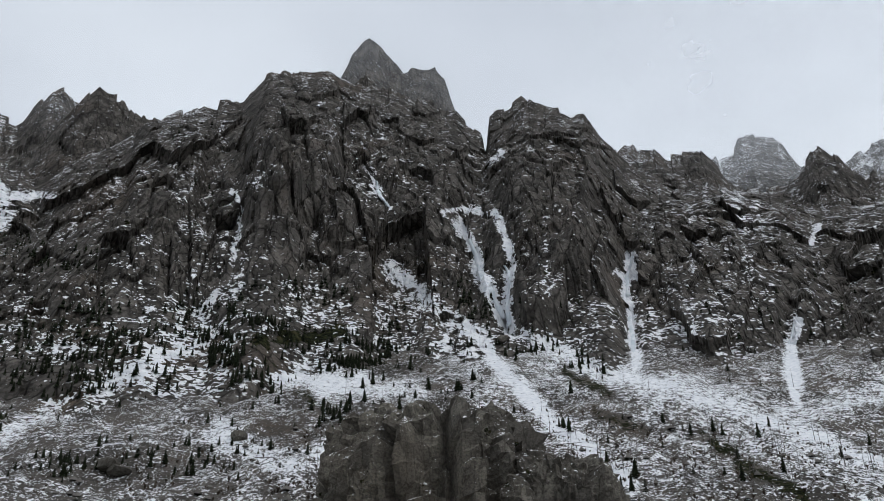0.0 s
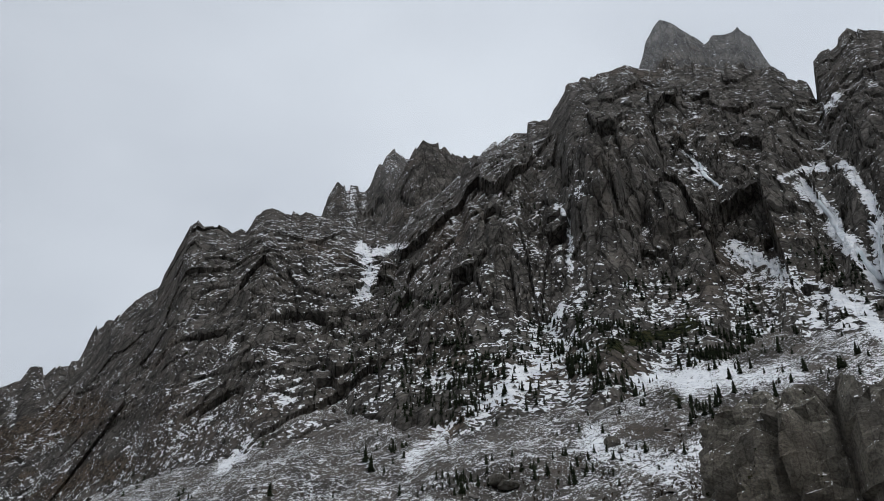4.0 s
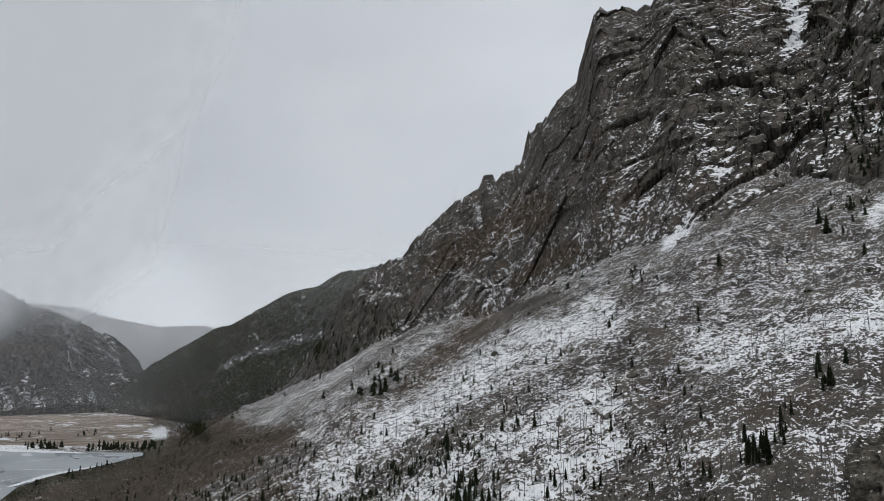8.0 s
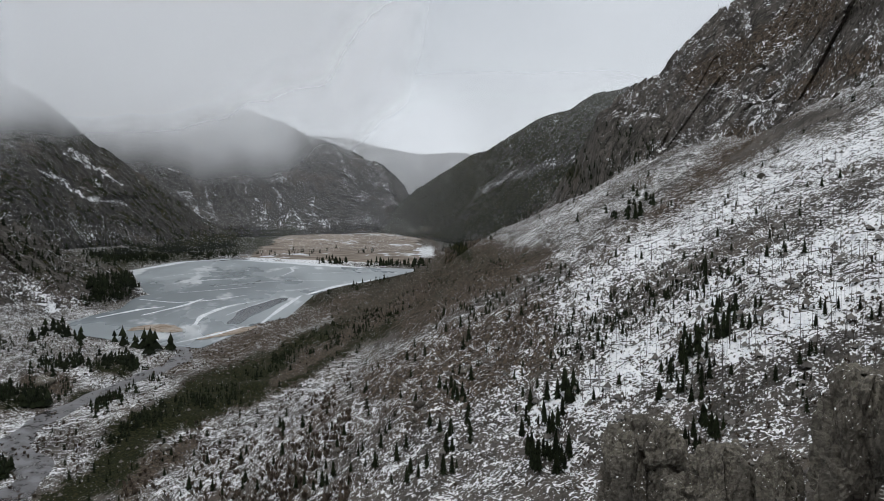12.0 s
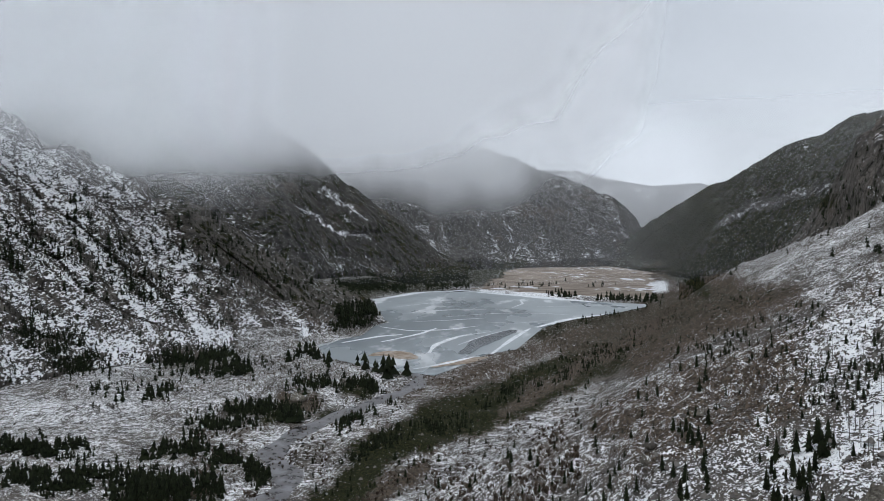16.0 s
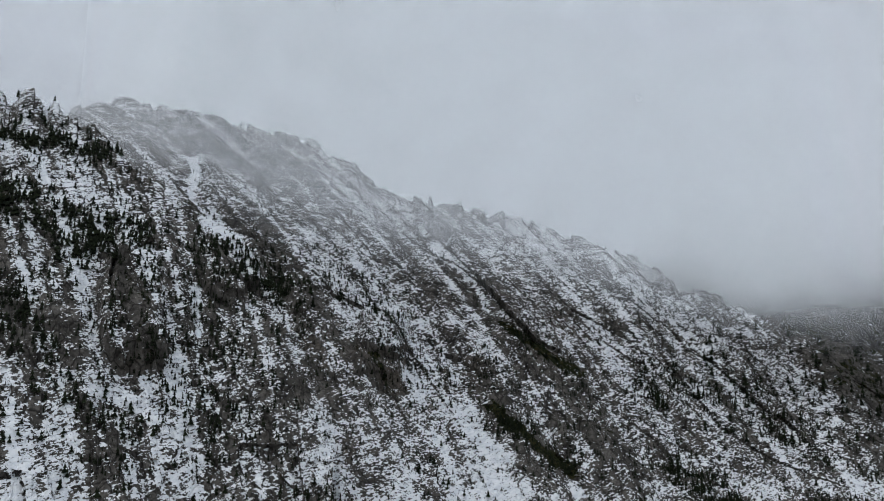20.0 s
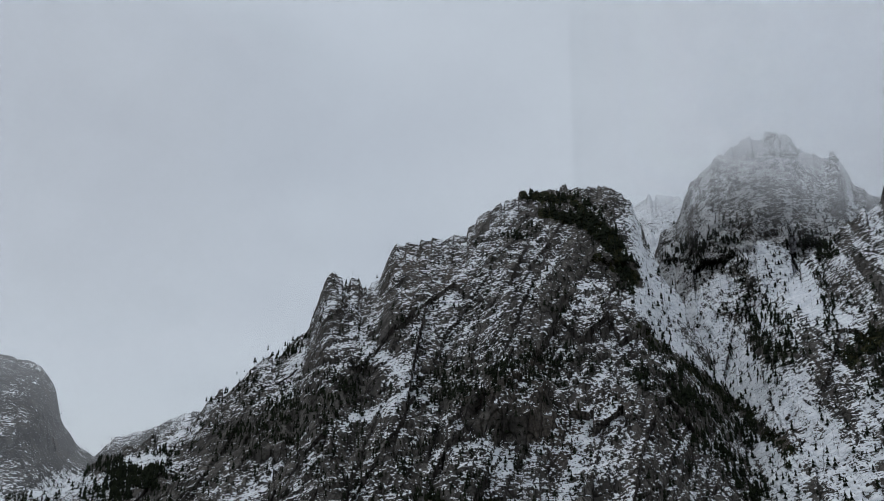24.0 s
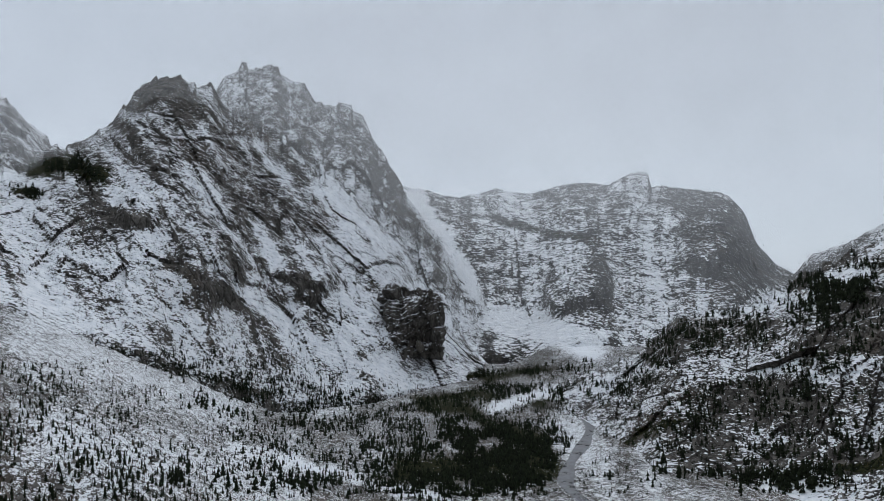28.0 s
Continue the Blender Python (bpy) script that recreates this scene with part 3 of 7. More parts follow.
MEADOW_COVER = [
    (0.4, (0.05, 0.2, 1.0), [(77.4, -1.7), (76.3, -2.6), (75.5, -3.4)]),
    (1.0, (0.08, 1.4, 0), [(89.5, -2.9), (84.1, -2.6), (77.9, -2.6)]),
    (0.35, (0.75, 0.6, 0), [(91.2, -3.4), (84.1, -3.6), (77.9, -3.2)]),
    (0.25, (0.6, 0.9, 0), [(83.7, -1.8), (77.9, -1.6)]),
]
FARSIDE_COVER = [
    (0.22, (0.62, 0, 0), [(104.7, 2.6), (103, 1.7), (101.3, 0.7), (99.5, 0.3)]),
    (0.2, (0.6, 0, 0), [(102.9, 3.9), (100.9, 2.6), (99.5, 1.5)]),
    (0.4, (0.40, 0.1, 0), [(74.3, 1.2), (72.3, 2.4), (69.8, 3.2), (67, 3.8)]),
    (0.8, (0.15, 0, 0.8), [(77.2, -2.1), (73.9, -0.4), (69.8, 2), (67.8, 2.8)]),
    (0.8, (0.15, 0, 0.8), [(80.5, -0.4), (77.2, 0.8), (74.7, 2)]),
    (0.9, (0.2, 0.3, 0.9), [(99.5, -3.5), (94.3, -2.8), (88.3, -1.8)]),
    (0.5, (0.3, 0.3, 0.3), [(106.4, -0.8), (101.7, -1.2), (96.9, -2)]),
    (0.4, (0.12, 0.3, 0.8), [(81.9, -1.7), (77.6, -1.9)]),
]
SOUTH_COVER = [
    (0.9, (0.6, 0, 0), [(139.9, -2.3), (136.9, -3.9), (133.5, -6.2), (130.4, -8.1)]),
    (0.8, (0.6, 0.1, 0), [(125.8, -1.3), (122.5, -3.6), (119.3, -5.6), (116.1, -7.9)]),
    (0.6, (0.6, 0, 0), [(125.1, 3.2), (123.4, 1.2), (121.8, -1.2), (120.1, -2.8)]),
    (0.9, (0.6, 0, 0), [(120.1, 3.2), (116, 2.4), (112.4, -2.8)]),
    (0.6, (0.6, 0, 0), [(138.9, 5.3), (136.2, 3.8), (133.4, 1.1)]),
    (0.5, (0.1, 0, 0.9), [(134.8, -1.6), (132.4, -3.6), (128.9, -6.3)]),
    (0.35, (0.1, 0, 0.9), [(133.9, 4.3), (131.5, 2.7), (128.3, 0.7)]),
    (1.6, (0.08, 0.2, 0.45), [(111.9, 2), (108.4, -0.8), (104.6, -3.5), (100.6, -4.9)]),
]
SOUTH_COVER_B = [
    (0.4, (0.9, 0, 0), [(138.8, 10), (136.4, 8.2), (134.8, 5.5)]),
    (1.2, (0.75, 0, 0), [(147.6, -2.2), (146.3, -3.3), (147, -6.4)]),
    (0.7, (0.15, 0.2, 0.3), [(145.1, 2.5), (143, 1.8), (141.8, -0.5)]),
    (1.4, (0.25, 0.2, 0.35), [(110.6, 2.6), (105.9, -0.6), (101.9, -4.2)]),
]
PEAK_COVER = [
    (0.9, (1.2, 0, 0), [(187.3, 16.8), (187.3, 14.1), (186.1, 11), (183.6, 8), (180.8, 6.4)]),
    (1.2, (1.0, 0, 0), [(181.3, 8.8), (177.6, 5.7), (175.9, 2.5), (174.3, -0.5)]),
    (0.8, (0.9, 0, 0), [(179.7, 16.5), (177.1, 13.7), (174.5, 11.3)]),
    (0.6, (0.9, 0, 0), [(170.3, 15.4), (170.8, 13.3)]),
    (0.8, (0.2, 0, 0.9), [(174.5, 8.8), (171.2, 10.9), (168.6, 12.1)]),
    (0.3, (1.0, 0, 0), [(155.9, 6.8), (155.7, 3.6)]),
    (0.35, (1.0, 0, 0), [(156.2, 15.7), (156.6, 13.3)]),
    (0.5, (0.95, 0, 0), [(155.3, 11.2), (153.4, 10.2), (152, 8.1)]),
    (1.2, (0.2, 0.2, 0.2), [(161.2, 8.6), (159.8, 5.3), (158.4, 2.2)]),
]
PEAK_COVER_B = [
    (1.0, (0.75, 0, 0), [(173.6, 6.4), (172.8, 2.5), (170.4, 0.1)]),
    (0.7, (0.2, 0.3, 0.5), [(191.1, 16.9), (189.1, 15.5)]),
    (0.5, (0.1, 0, 0.9), [(194.7, 20.2), (191.7, 19.5), (189.2, 17), (187.7, 14.8)]),
    (1.2, (0.85, 0, 0), [(177.9, 7.5), (176.6, 2.9), (174.9, -1.6), (173.2, -5.4)]),
    (0.9, (0.8, 0, 0), [(184.6, 16.1), (182, 14.5), (179.3, 11.3)]),
    (0.8, (0.8, 0, 0), [(163.3, 0.5), (157.7, -1.9), (155.3, -5.4)]),
    (0.7, (0.8, 0, 0), [(140.1, 0.3), (137.1, -2.7), (133.5, -5.5)]),
    (1.5, (0.95, 0, 0), [(186.4, 14), (184.3, 12.4), (182.1, 10.4)]),
    (1.0, (0.9, 0, 0), [(182.3, 18.2), (179.6, 15.9), (176.4, 12.3)]),
]
ROUND_COVER = [
    (0.6, (0.78, 0, 0), [(209, 11.3), (206.2, 9.2), (204.6, 7.9), (203.1, 6.2)]),
    (0.5, (0.78, 0, 0), [(204.6, 7.5), (206.3, 5.9), (210.4, 4.7)]),
    (0.55, (0.78, 0, 0), [(202.3, 6.2), (199.7, 3.8), (197.2, 2.2)]),
    (1.0, (0.2, 0.2, 0), [(200.8, 6.2), (197.4, 5.3), (194.8, 6.3)]),
    (0.4, (0.1, 0, 1), [(203.3, -0.2), (201.1, -0.9), (198.1, -0.9)]),
    (0.6, (0.1, 0.1, 1), [(214.5, -1.4), (212.1, -3), (210.1, -4.1)]),
    (0.6, (0.1, 0.1, 0.9), [(197.6, -6.1), (194, -4.2), (191.4, -4.1)]),
    (0.45, (1.0, 0, 0), [(214.1, -2.6), (215.8, -5.4), (217, -6.9)]),
    (0.4, (0.1, 0, 1), [(195.8, 21.3), (192.5, 21.1), (189.2, 18.1), (188.1, 15)]),
]
ROUND_COVER_B = [
    (0.5, (0.9, 0, 0), [(186.6, 21.5), (187.8, 19.3), (187, 16.7)]),
    (1.0, (0.75, 0, 0), [(219.5, 3.1), (223.6, 1.1), (227.6, 0.2)]),
    (0.7, (0.25, 0.2, 0.1), [(220.3, 2.7), (214.5, 4.4)]),
    (1.6, (0.35, 0.2, 0.1), [(194.2, -6.7), (190.9, -6.9), (188.7, -6.1)]),
    (1.4, (0.25, 0.1, 0.1), [(218, 2.7), (212.9, 5.1), (208.2, 7.2)]),
    (0.9, (0.3, 0.1, 0), [(201.6, 6.1), (197.5, 6.9), (195.1, 4.6)]),
    (0.5, (0.15, 0, 0.6), [(188, 11.6), (183.3, 7.5), (178.8, 3)]),
]
HEADLEFT_COVER = [
    (0.7, (1.0, 0, 0), [(251.7, 8.4), (250.1, 5.9), (248.5, 3.4), (247.7, 1.3)]),
    (0.8, (0.95, 0, 0), [(257.6, 1.4), (256, -0.2), (257.6, -2.7)]),
    (0.6, (0.95, 0, 0), [(261.6, 10.4), (257.6, 8.4), (253.5, 4.7)]),
    (0.6, (0.95, 0, 0), [(265.2, 1.9), (261.7, -0.5), (257.6, -3.5), (253.6, -4.4)]),
    (0.7, (0.1, 0, 1.0), [(277.9, 9.7), (275.5, 10.2), (273.8, 9.6)]),
    (0.3, (0.1, 0, 1.0), [(279.1, 8.2), (277.8, 8)]),
    (1.4, (0.75, 0.1, 0), [(279.1, 6), (275.8, 4.2), (273, 2.4), (269.3, 0)]),
    (0.6, (0.15, 0.2, 0), [(269.4, 3.9), (266.7, 2.3), (264.8, 0.7)]),
    (0.5, (0.15, 0.2, 0), [(261.7, 2.7), (258.8, 1.9)]),
]
HEADLEFT_COVER_B = [
    (1.0, (0.15, 0.1, 0), [(271.4, 15), (269.5, 15.9), (268.3, 14.1)]),
    (0.8, (0.4, 0.1, 0), [(268.3, 11.8), (265.6, 9.5), (263.2, 7.2)]),
    (0.8, (0.4, 0.1, 0), [(264.5, 13.9), (261.6, 11.6), (260, 9.6)]),
    (0.6, (0.15, 0.1, 0), [(273.4, 6.9), (270.9, 6.6)]),
    (0.7, (0.4, 0.1, 0), [(262.5, 9.2), (260, 6.8), (258, 5.6)]),
    (0.4, (0.75, 0, 0), [(271.7, 10.1), (267.9, 6.3), (264.8, 2.3)]),
    (1.4, (0.75, 0.1, 0), [(277.7, -0.6), (271.1, -2.7), (263.6, -5.3), (257.7, -5.9)]),
    (0.5, (0.3, 0.4, 0), [(274.6, -1.4), (269.3, -3.5), (262.4, -5.7)]),
    (1.2, (0.85, 0, 0), [(257.6, 5.6), (253.5, 2.6), (248.6, -0.8)]),
]
HEADLEFT_COVER_C = [
    (0.7, (0.8, 0, 0), [(256.7, 9.3), (253.5, 5.9), (251, 3.4)]),
]
HEADFLOOR_COVER = [
    (2.6, (0.66, 0.2, 0), [(277.6, -1.3), (272.9, -3.3), (265.5, -6.3)]),
    (2.6, (0.66, 0.2, 0), [(276.2, -7.9), (269.2, -9.9), (261.7, -11.9)]),
    (0.6, (0.0, 0.2, 0.95), [(251.3, -6.9), (248.6, -7.0), (246.6, -8.4), (242.5, -9.2)]),
    (1.0, (0.0, 0.1, 1.1), [(253.0, -11.2), (249.4, -11.2), (245.3, -10.8), (242.3, -11.1)]),
    (0.5, (0.02, 0.1, 0.9), [(252, -6.4), (247, -6.1), (243, -6.9)]),
    (0.3, (0.02, 0.1, 0.9), [(248.2, -4.9), (245.4, -4.7), (242.1, -4.3)]),
    (0.35, (0.9, 0.1, 0), [(264.8, -9.1), (259.3, -10.9), (252.9, -12.6), (249.6, -13.4)]),
    (1.6, (0.3, 0.05, 0), [(233.7, -9.5), (229.8, -6), (224.6, -7)]),
    (0.5, (0.9, 0.1, 0), [(246.2, -6.9), (243, -6.1), (238.1, -5.7)]),
]
HEADFLOOR_COVER_B = [
    (1.2, (0.3, 0.05, 0), [(235.3, -3), (231.9, -1.8), (228.9, -1.8)]),
    (1.4, (0.3, 0.05, 0), [(224.1, -2.2), (222.7, -0.7), (220.7, -0)]),
    (0.8, (0.2, 0.05, 0), [(228.4, 2), (225.2, 1.9), (222.5, 3.3)]),
    (0.5, (0.8, 0.05, 0), [(228.3, -4.1), (224.5, -4.6), (220.9, -4)]),
    (0.5, (0.7, 0.05, 0), [(238.9, -5.3), (236.1, -4.5), (234.2, -4.1)]),
    (1.0, (0.3, 0.05, 0), [(231.9, -11.3), (226.5, -9.6), (221.9, -10)]),
    (1.0, (0.58, 0.1, 0), [(238.2, -7.7), (235.6, -9.9), (235.7, -12.9)]),
    (1.3, (0.6, 0.1, 0), [(241, -8.5), (239.1, -11.1), (238.4, -13)]),
    (0.5, (0.15, 0.2, 0.7), [(237.1, -9.6), (235.1, -8.4), (233.6, -7.6)]),
]
HEADFLOOR_COVER_C = [
    (0.9, (0.22, 0.05, 0), [(232.2, -2.1), (229.8, -2.4)]),
    (0.9, (0.22, 0.05, 0), [(224, -2.7), (221, -2.3)]),
    (1.0, (0.2, 0.05, 0), [(230.2, -6.2), (226.8, -5.8)]),
    (1.1, (0.22, 0.05, 0), [(232.5, -10.8), (230.4, -9)]),
    (0.9, (0.24, 0.05, 0), [(218.6, -4.6), (216.8, -5.2)]),
    (0.5, (0.03, 0.1, 1.0), [(220.7, -9.2), (216.2, -8.5), (212.9, -9.0)]),
    (0.45, (0.03, 0.1, 1.0), [(213.7, -1.6), (211.3, -2.1)]),
    (0.4, (0.05, 0.1, 0.9), [(223.5, -10.4), (219.8, -9.8)]),
]
HEADFAR_COVER = [
    (1.3, (0.25, 0.1, 0), [(231.9, 5.7), (230.9, 3.7), (229.8, 2.1)]),
    (0.8, (0.4, 0.1, 0), [(241.9, 2.4), (240.3, 0.7), (238.8, -0.9)]),
    (0.35, (0.2, 0.1, 0.5), [(245.9, 6.6), (242.6, 5.7), (238.6, 4.8)]),
    (1.0, (0.95, 0, 0), [(246.5, -0.4), (242.8, -1.3), (239.2, -2.9)]),
    (1.3, (0.18, 0.1, 0), [(233, 7.7), (230.4, 6.8), (229, 4.8), (228, 2.4)]),
    (0.5, (0.3, 0.1, 0), [(242.6, 8.6), (238.9, 8.7), (236.5, 7.5)]),
]
COVER = NORTH_COVER + NORTH_COVER_B + NORTHAPRON_COVER + NORTHAPRON_COVER_B + NORTHAPRON_COVER_C + WESTSIDE_COVER + WESTSIDE_COVER_B + WESTSLOPE_COVER + WESTSLOPE_COVER_B + WESTFLOOR_COVER + WESTFLOOR_COVER_B + WESTFLOOR_COVER_C + WESTFLOOR_COVER_D + MEADOW_COVER + FARSIDE_COVER + SOUTH_COVER + SOUTH_COVER_B + PEAK_COVER + PEAK_COVER_B + ROUND_COVER + ROUND_COVER_B + HEADLEFT_COVER + HEADLEFT_COVER_B + HEADLEFT_COVER_C + HEADFLOOR_COVER + HEADFLOOR_COVER_B + HEADFLOOR_COVER_C + HEADFAR_COVER
CHUTES_A = [
    (0.55, 9, [(-1.5, 27.6), (-2.4, 26.1), (-3, 24.1), (-3.6, 22.8), (-4.7, 20.5), (-5.3, 19.7)]),
    (0.4, 8, [(-4.5, 28.2), (-5.4, 26.1), (-5.5, 23.6), (-5.1, 21.1), (-5.3, 19.9)]),
    (0.22, 3, [(0.2, 28.4), (-2.2, 28.6), (-4.5, 28.3)]),
    (0.75, 4, [(4.3, 24.4), (2, 22.6), (-0.3, 20.8), (-2.9, 19.1), (-4.1, 17.4), (-5.8, 15.4), (-7.4, 13.9), (-9.3, 12.1), (-11.1, 10.1), (-13.3, 8.6)]),
    (0.38, 8, [(-15.1, 24.4), (-14.6, 23), (-14.4, 21.4), (-14.4, 19.4), (-14.5, 17.8), (-14.5, 16.4)]),
    (0.32, 8, [(-25.8, 18.5), (-25.1, 17.1), (-24.9, 15.6), (-25, 14.1), (-24.9, 13.2)]),
    (0.25, 4, [(-28.4, 24.5), (-28, 23.5)]),
    (0.35, 4, [(20.8, 21.1), (18.8, 20.1), (17.4, 18.9)]),
]
CHUTES_B = [
    (0.25, 3, [(18.6, 20.2), (17.4, 21.7)]),
    (0.28, 4, [(16.3, 24.4), (16.3, 26.5), (17.1, 28.8)]),
    (0.3, 4, [(6.2, 31.4), (5.4, 29.8), (4.4, 28.6)]),
    (0.65, 5, [(33.5, 25.7), (32.6, 24.5), (33.1, 22.4)]),
    (0.4, 3, [(42.4, 9.8), (40.5, 11.8)]),
    (0.5, 3, [(37.6, 15.9), (38.4, 14.6)]),
    (0.9, 6, [(187.3, 16.8), (187.3, 14.1), (186.1, 11), (183.6, 8), (180.8, 6.4)]),
    (1.2, 4, [(181.3, 8.8), (177.6, 5.7), (175.9, 2.5), (174.3, -0.5)]),
    (0.8, 3, [(179.7, 16.5), (177.1, 13.7), (174.5, 11.3)]),
    (0.6, 3, [(170.3, 15.4), (170.8, 13.3)]),
    (0.3, 4, [(155.9, 6.8), (155.7, 3.6)]),
    (0.5, 3, [(155.3, 11.2), (153.4, 10.2), (152, 8.1)]),
]
CHUTES_C = [
    (0.6, 4, [(209, 11.3), (206.2, 9.2), (204.6, 7.9), (203.1, 6.2)]),
    (0.5, 3, [(204.6, 7.5), (206.3, 5.9), (210.4, 4.7)]),
    (0.55, 4, [(202.3, 6.2), (199.7, 3.8), (197.2, 2.2)]),
    (0.45, 3, [(214.1, -2.6), (215.8, -5.4), (217, -6.9)]),
]
CHUTES = CHUTES_A + CHUTES_B + CHUTES_C
# bearing, height angle, half width, half height, metres proud
OUTCROPS_A = [
    (-0.2, 9.6, 9.7, 4.6, 22),
    (-8.7, 9.1, 4.3, 2.6, 10),
    (12.6, 30.9, 4.1, 4, 20),
    (-8.1, 25.9, 5.5, 6.6, 22),
    (-22.3, 22.5, 5.8, 6.5, 16),
    (14.1, 27.9, 2.6, 2.4, 18),
    (8.5, 26.7, 1.8, 1.9, 14),
    (29.6, 14.5, 4.6, 2, 6),
    (43.9, 23.6, 4.9, 3.2, 14),
    (22.4, 27.9, 3.1, 4.8, 16),
    (51.3, 5.2, 5.3, 1.9, 14),
    (64, 3.9, 2.8, 2.8, 12),
    (252.7, -0.5, 3.1, 2.3, 14),
    (266.7, 2.3, 2.7, 3.1, 22),
    (271.2, 6.2, 1.8, 1.5, 15),
    (260, 2.1, 2.4, 1.8, 20),
    (240.3, 1.1, 2.5, 2.1, 30),
    (229.7, 4.8, 3.3, 3.1, 45),
]
OUTCROPS_B = [
    (198.1, 5.7, 4.4, 2.4, 18),
    (214.5, 3.9, 1.6, 2, 16),
    (191.5, -6.6, 3.5, 2.5, 22),
    (210.6, 13.8, 1.3, 2.4, 10),
    (159.8, 5.3, 2.4, 4.8, 20),
    (142.4, 3.1, 2, 2.1, 18),
    (153.2, 8.2, 2.3, 2.3, 15),
    (143, 1.8, 2, 2.2, 15),
]
OUTCROPS = OUTCROPS_A + OUTCROPS_B
MAIN_CREST = [(-23.3, 27.6), (-21.7, 28.5), (-19.8, 28.2), (-17.2, 30), (-15.1, 31.5), (-13.5, 33.5), (-12.4, 34.9), (-11.4, 34.7),
              (-10.7, 35.1), (-8.1, 36), (-7.1, 36.5), (-5.9, 35.8), (-4.2, 35.3), (-3.8, 32.8), (-3.4, 34), (-1.2, 35.5), (3.6, 37),
              (8.1, 37.5), (9, 37.8), (10.4, 38.3), (13, 37.7), (14.3, 37.7), (15.6, 37.3), (17.3, 35), (18.5, 34.9), (21.7, 33.9),
              (24, 32.5), (26, 31), (29, 29), (31.5, 26.5), (34, 24), (40, 20), (46, 15), (-29, 25.5), (-35, 25), (-45, 24), (-80, 15)]
mountain("cliff_mountain", (-54, 36), 860, 290, MAIN_CREST, [(-80, 1300), (-45, 1000), (-20, 900), (0, 900), (24, 860), (46, 900)],
         [(-80, 420), (-45, 320), (-20, 330), (-5, 360), (5, 380), (15, 330), (30, 330), (46, 450)], ledges=0.06, snow=0.40,
         label="huge grey granite cliff with snowy ledges and icy chutes")
WEST_CREST = [(30.9, 27.2), (33.7, 27.5), (36.7, 28), (38.2, 28.2), (38.5, 27.9), (39.1, 28.1), (40.7, 28.3), (42.1, 27.5), (42.6, 26.3),
              (43.1, 26.4), (43.7, 25.9), (44.7, 26.2), (46, 26.2), (46.4, 26.6), (46.7, 26.4), (47.3, 24.7), (48.2, 22.6), (48.4, 21.6),
              (49.2, 21.1), (50.3, 20.2), (51.1, 19.1), (51.9, 17.5), (52.8, 16), (53.9, 15.7), (54.6, 14.8), (54.9, 15.4), (55.6, 15.2),
              (56, 14.2), (58.1, 13.2), (59.5, 12), (60.5, 10.9), (61.6, 9.7), (64.3, 8.2), (65.9, 6.8), (66.4, 5.6), (67.4, 3.7),
              (69.8, 0.2), (73.9, -2.1), (77.4, -2.8), (28, 25), (24, 20)]
mountain("stepped_ridge", (25, 77), 560, 260, WEST_CREST, [(24, 900), (40, 900), (47, 880), (56, 1000), (66, 1150), (70, 1350), (77, 1700)],
         [(24, 340), (40, 400), (50, 600), (60, 850), (66, 1020), (70, 1260), (77, 1640)], seed=7, crag_size=0.8, ledges=0.04, draped=True, streak=0.1, jag=0.6, rough=[(25, 1.0), (44, 0.8), (50, 0.5), (56, 0.34), (66, 0.25), (77, 0.15)], snow=0.40, scrub=0.3,
         label="stepped brown rock ridge running down to the lake")
mountain("dark_peak", (-3, 11), 160, 60, [(-2.5, 30), (-1.9, 34.4), (-1.2, 35.7), (-0.2, 38), (0.7, 38.8), (1.2, 38.6), (2.7, 38.7), (3.5, 38.3),
         (5.6, 40.1), (6.8, 40.7), (7.5, 40.2), (8.3, 39.3), (8.9, 38.2), (9.4, 37.4), (10.5, 33)], [(0, 1080)], [(0, 780)], seed=9, snow=0.3,
         jag=0.4, label="dark pointed rock summit behind the cliff")
mountain("pinnacle_ridge", (-36, -12), 260, 80, [(-23.4, 28.2), (-22.2, 30), (-21.2, 31.3), (-19.6, 31), (-18.7, 31), (-17.9, 31.8), (-16.5, 31.7),
         (-16.3, 32.2), (-15.7, 32.3), (-14.9, 32.1), (-13.2, 31.3), (-25, 27.5), (-27.3, 27.5), (-28.5, 28.4), (-29.3, 29.3), (-29.8, 29.5),
         (-30.7, 28.8), (-31.3, 27.9), (-32.3, 26.7), (-32.9, 27.1), (-33.5, 26.7), (-36, 25)], [(0, 1150)], [(0, 700)], seed=11, snow=0.42,
         label="jagged row of granite pinnacles")
mountain("hazy_peak", (-42, -20), 160, 60, [(-29.5, 27), (-28.5, 28.4), (-28.1, 29), (-27.4, 30.5), (-25.5, 31.3), (-24.4, 31.2), (-24.1, 30.6),
         (-22.3, 30.1), (-21.7, 29.7), (-20, 28), (-31, 28), (-34, 29), (-42, 28)], [(0, 1450)], [(0, 900)], seed=12, snow=0.5,
         label="snow-dusted rock peak in thin haze")
mountain("shoulder_peak", (20, 38), 220, 120, [(20, 30), (22.4, 32.6), (23.8, 32.7), (24.8, 32.7), (25.7, 32.9), (26.5, 33.6), (27.4, 33.4),
         (28.5, 33.8), (29.4, 32.9), (30.4, 31.3), (31.4, 29.3), (32.3, 27.8), (36, 20)], [(0, 960)], [(0, 640)], seed=13, snow=0.36,
         label="blunt rock shoulder with a steep side")
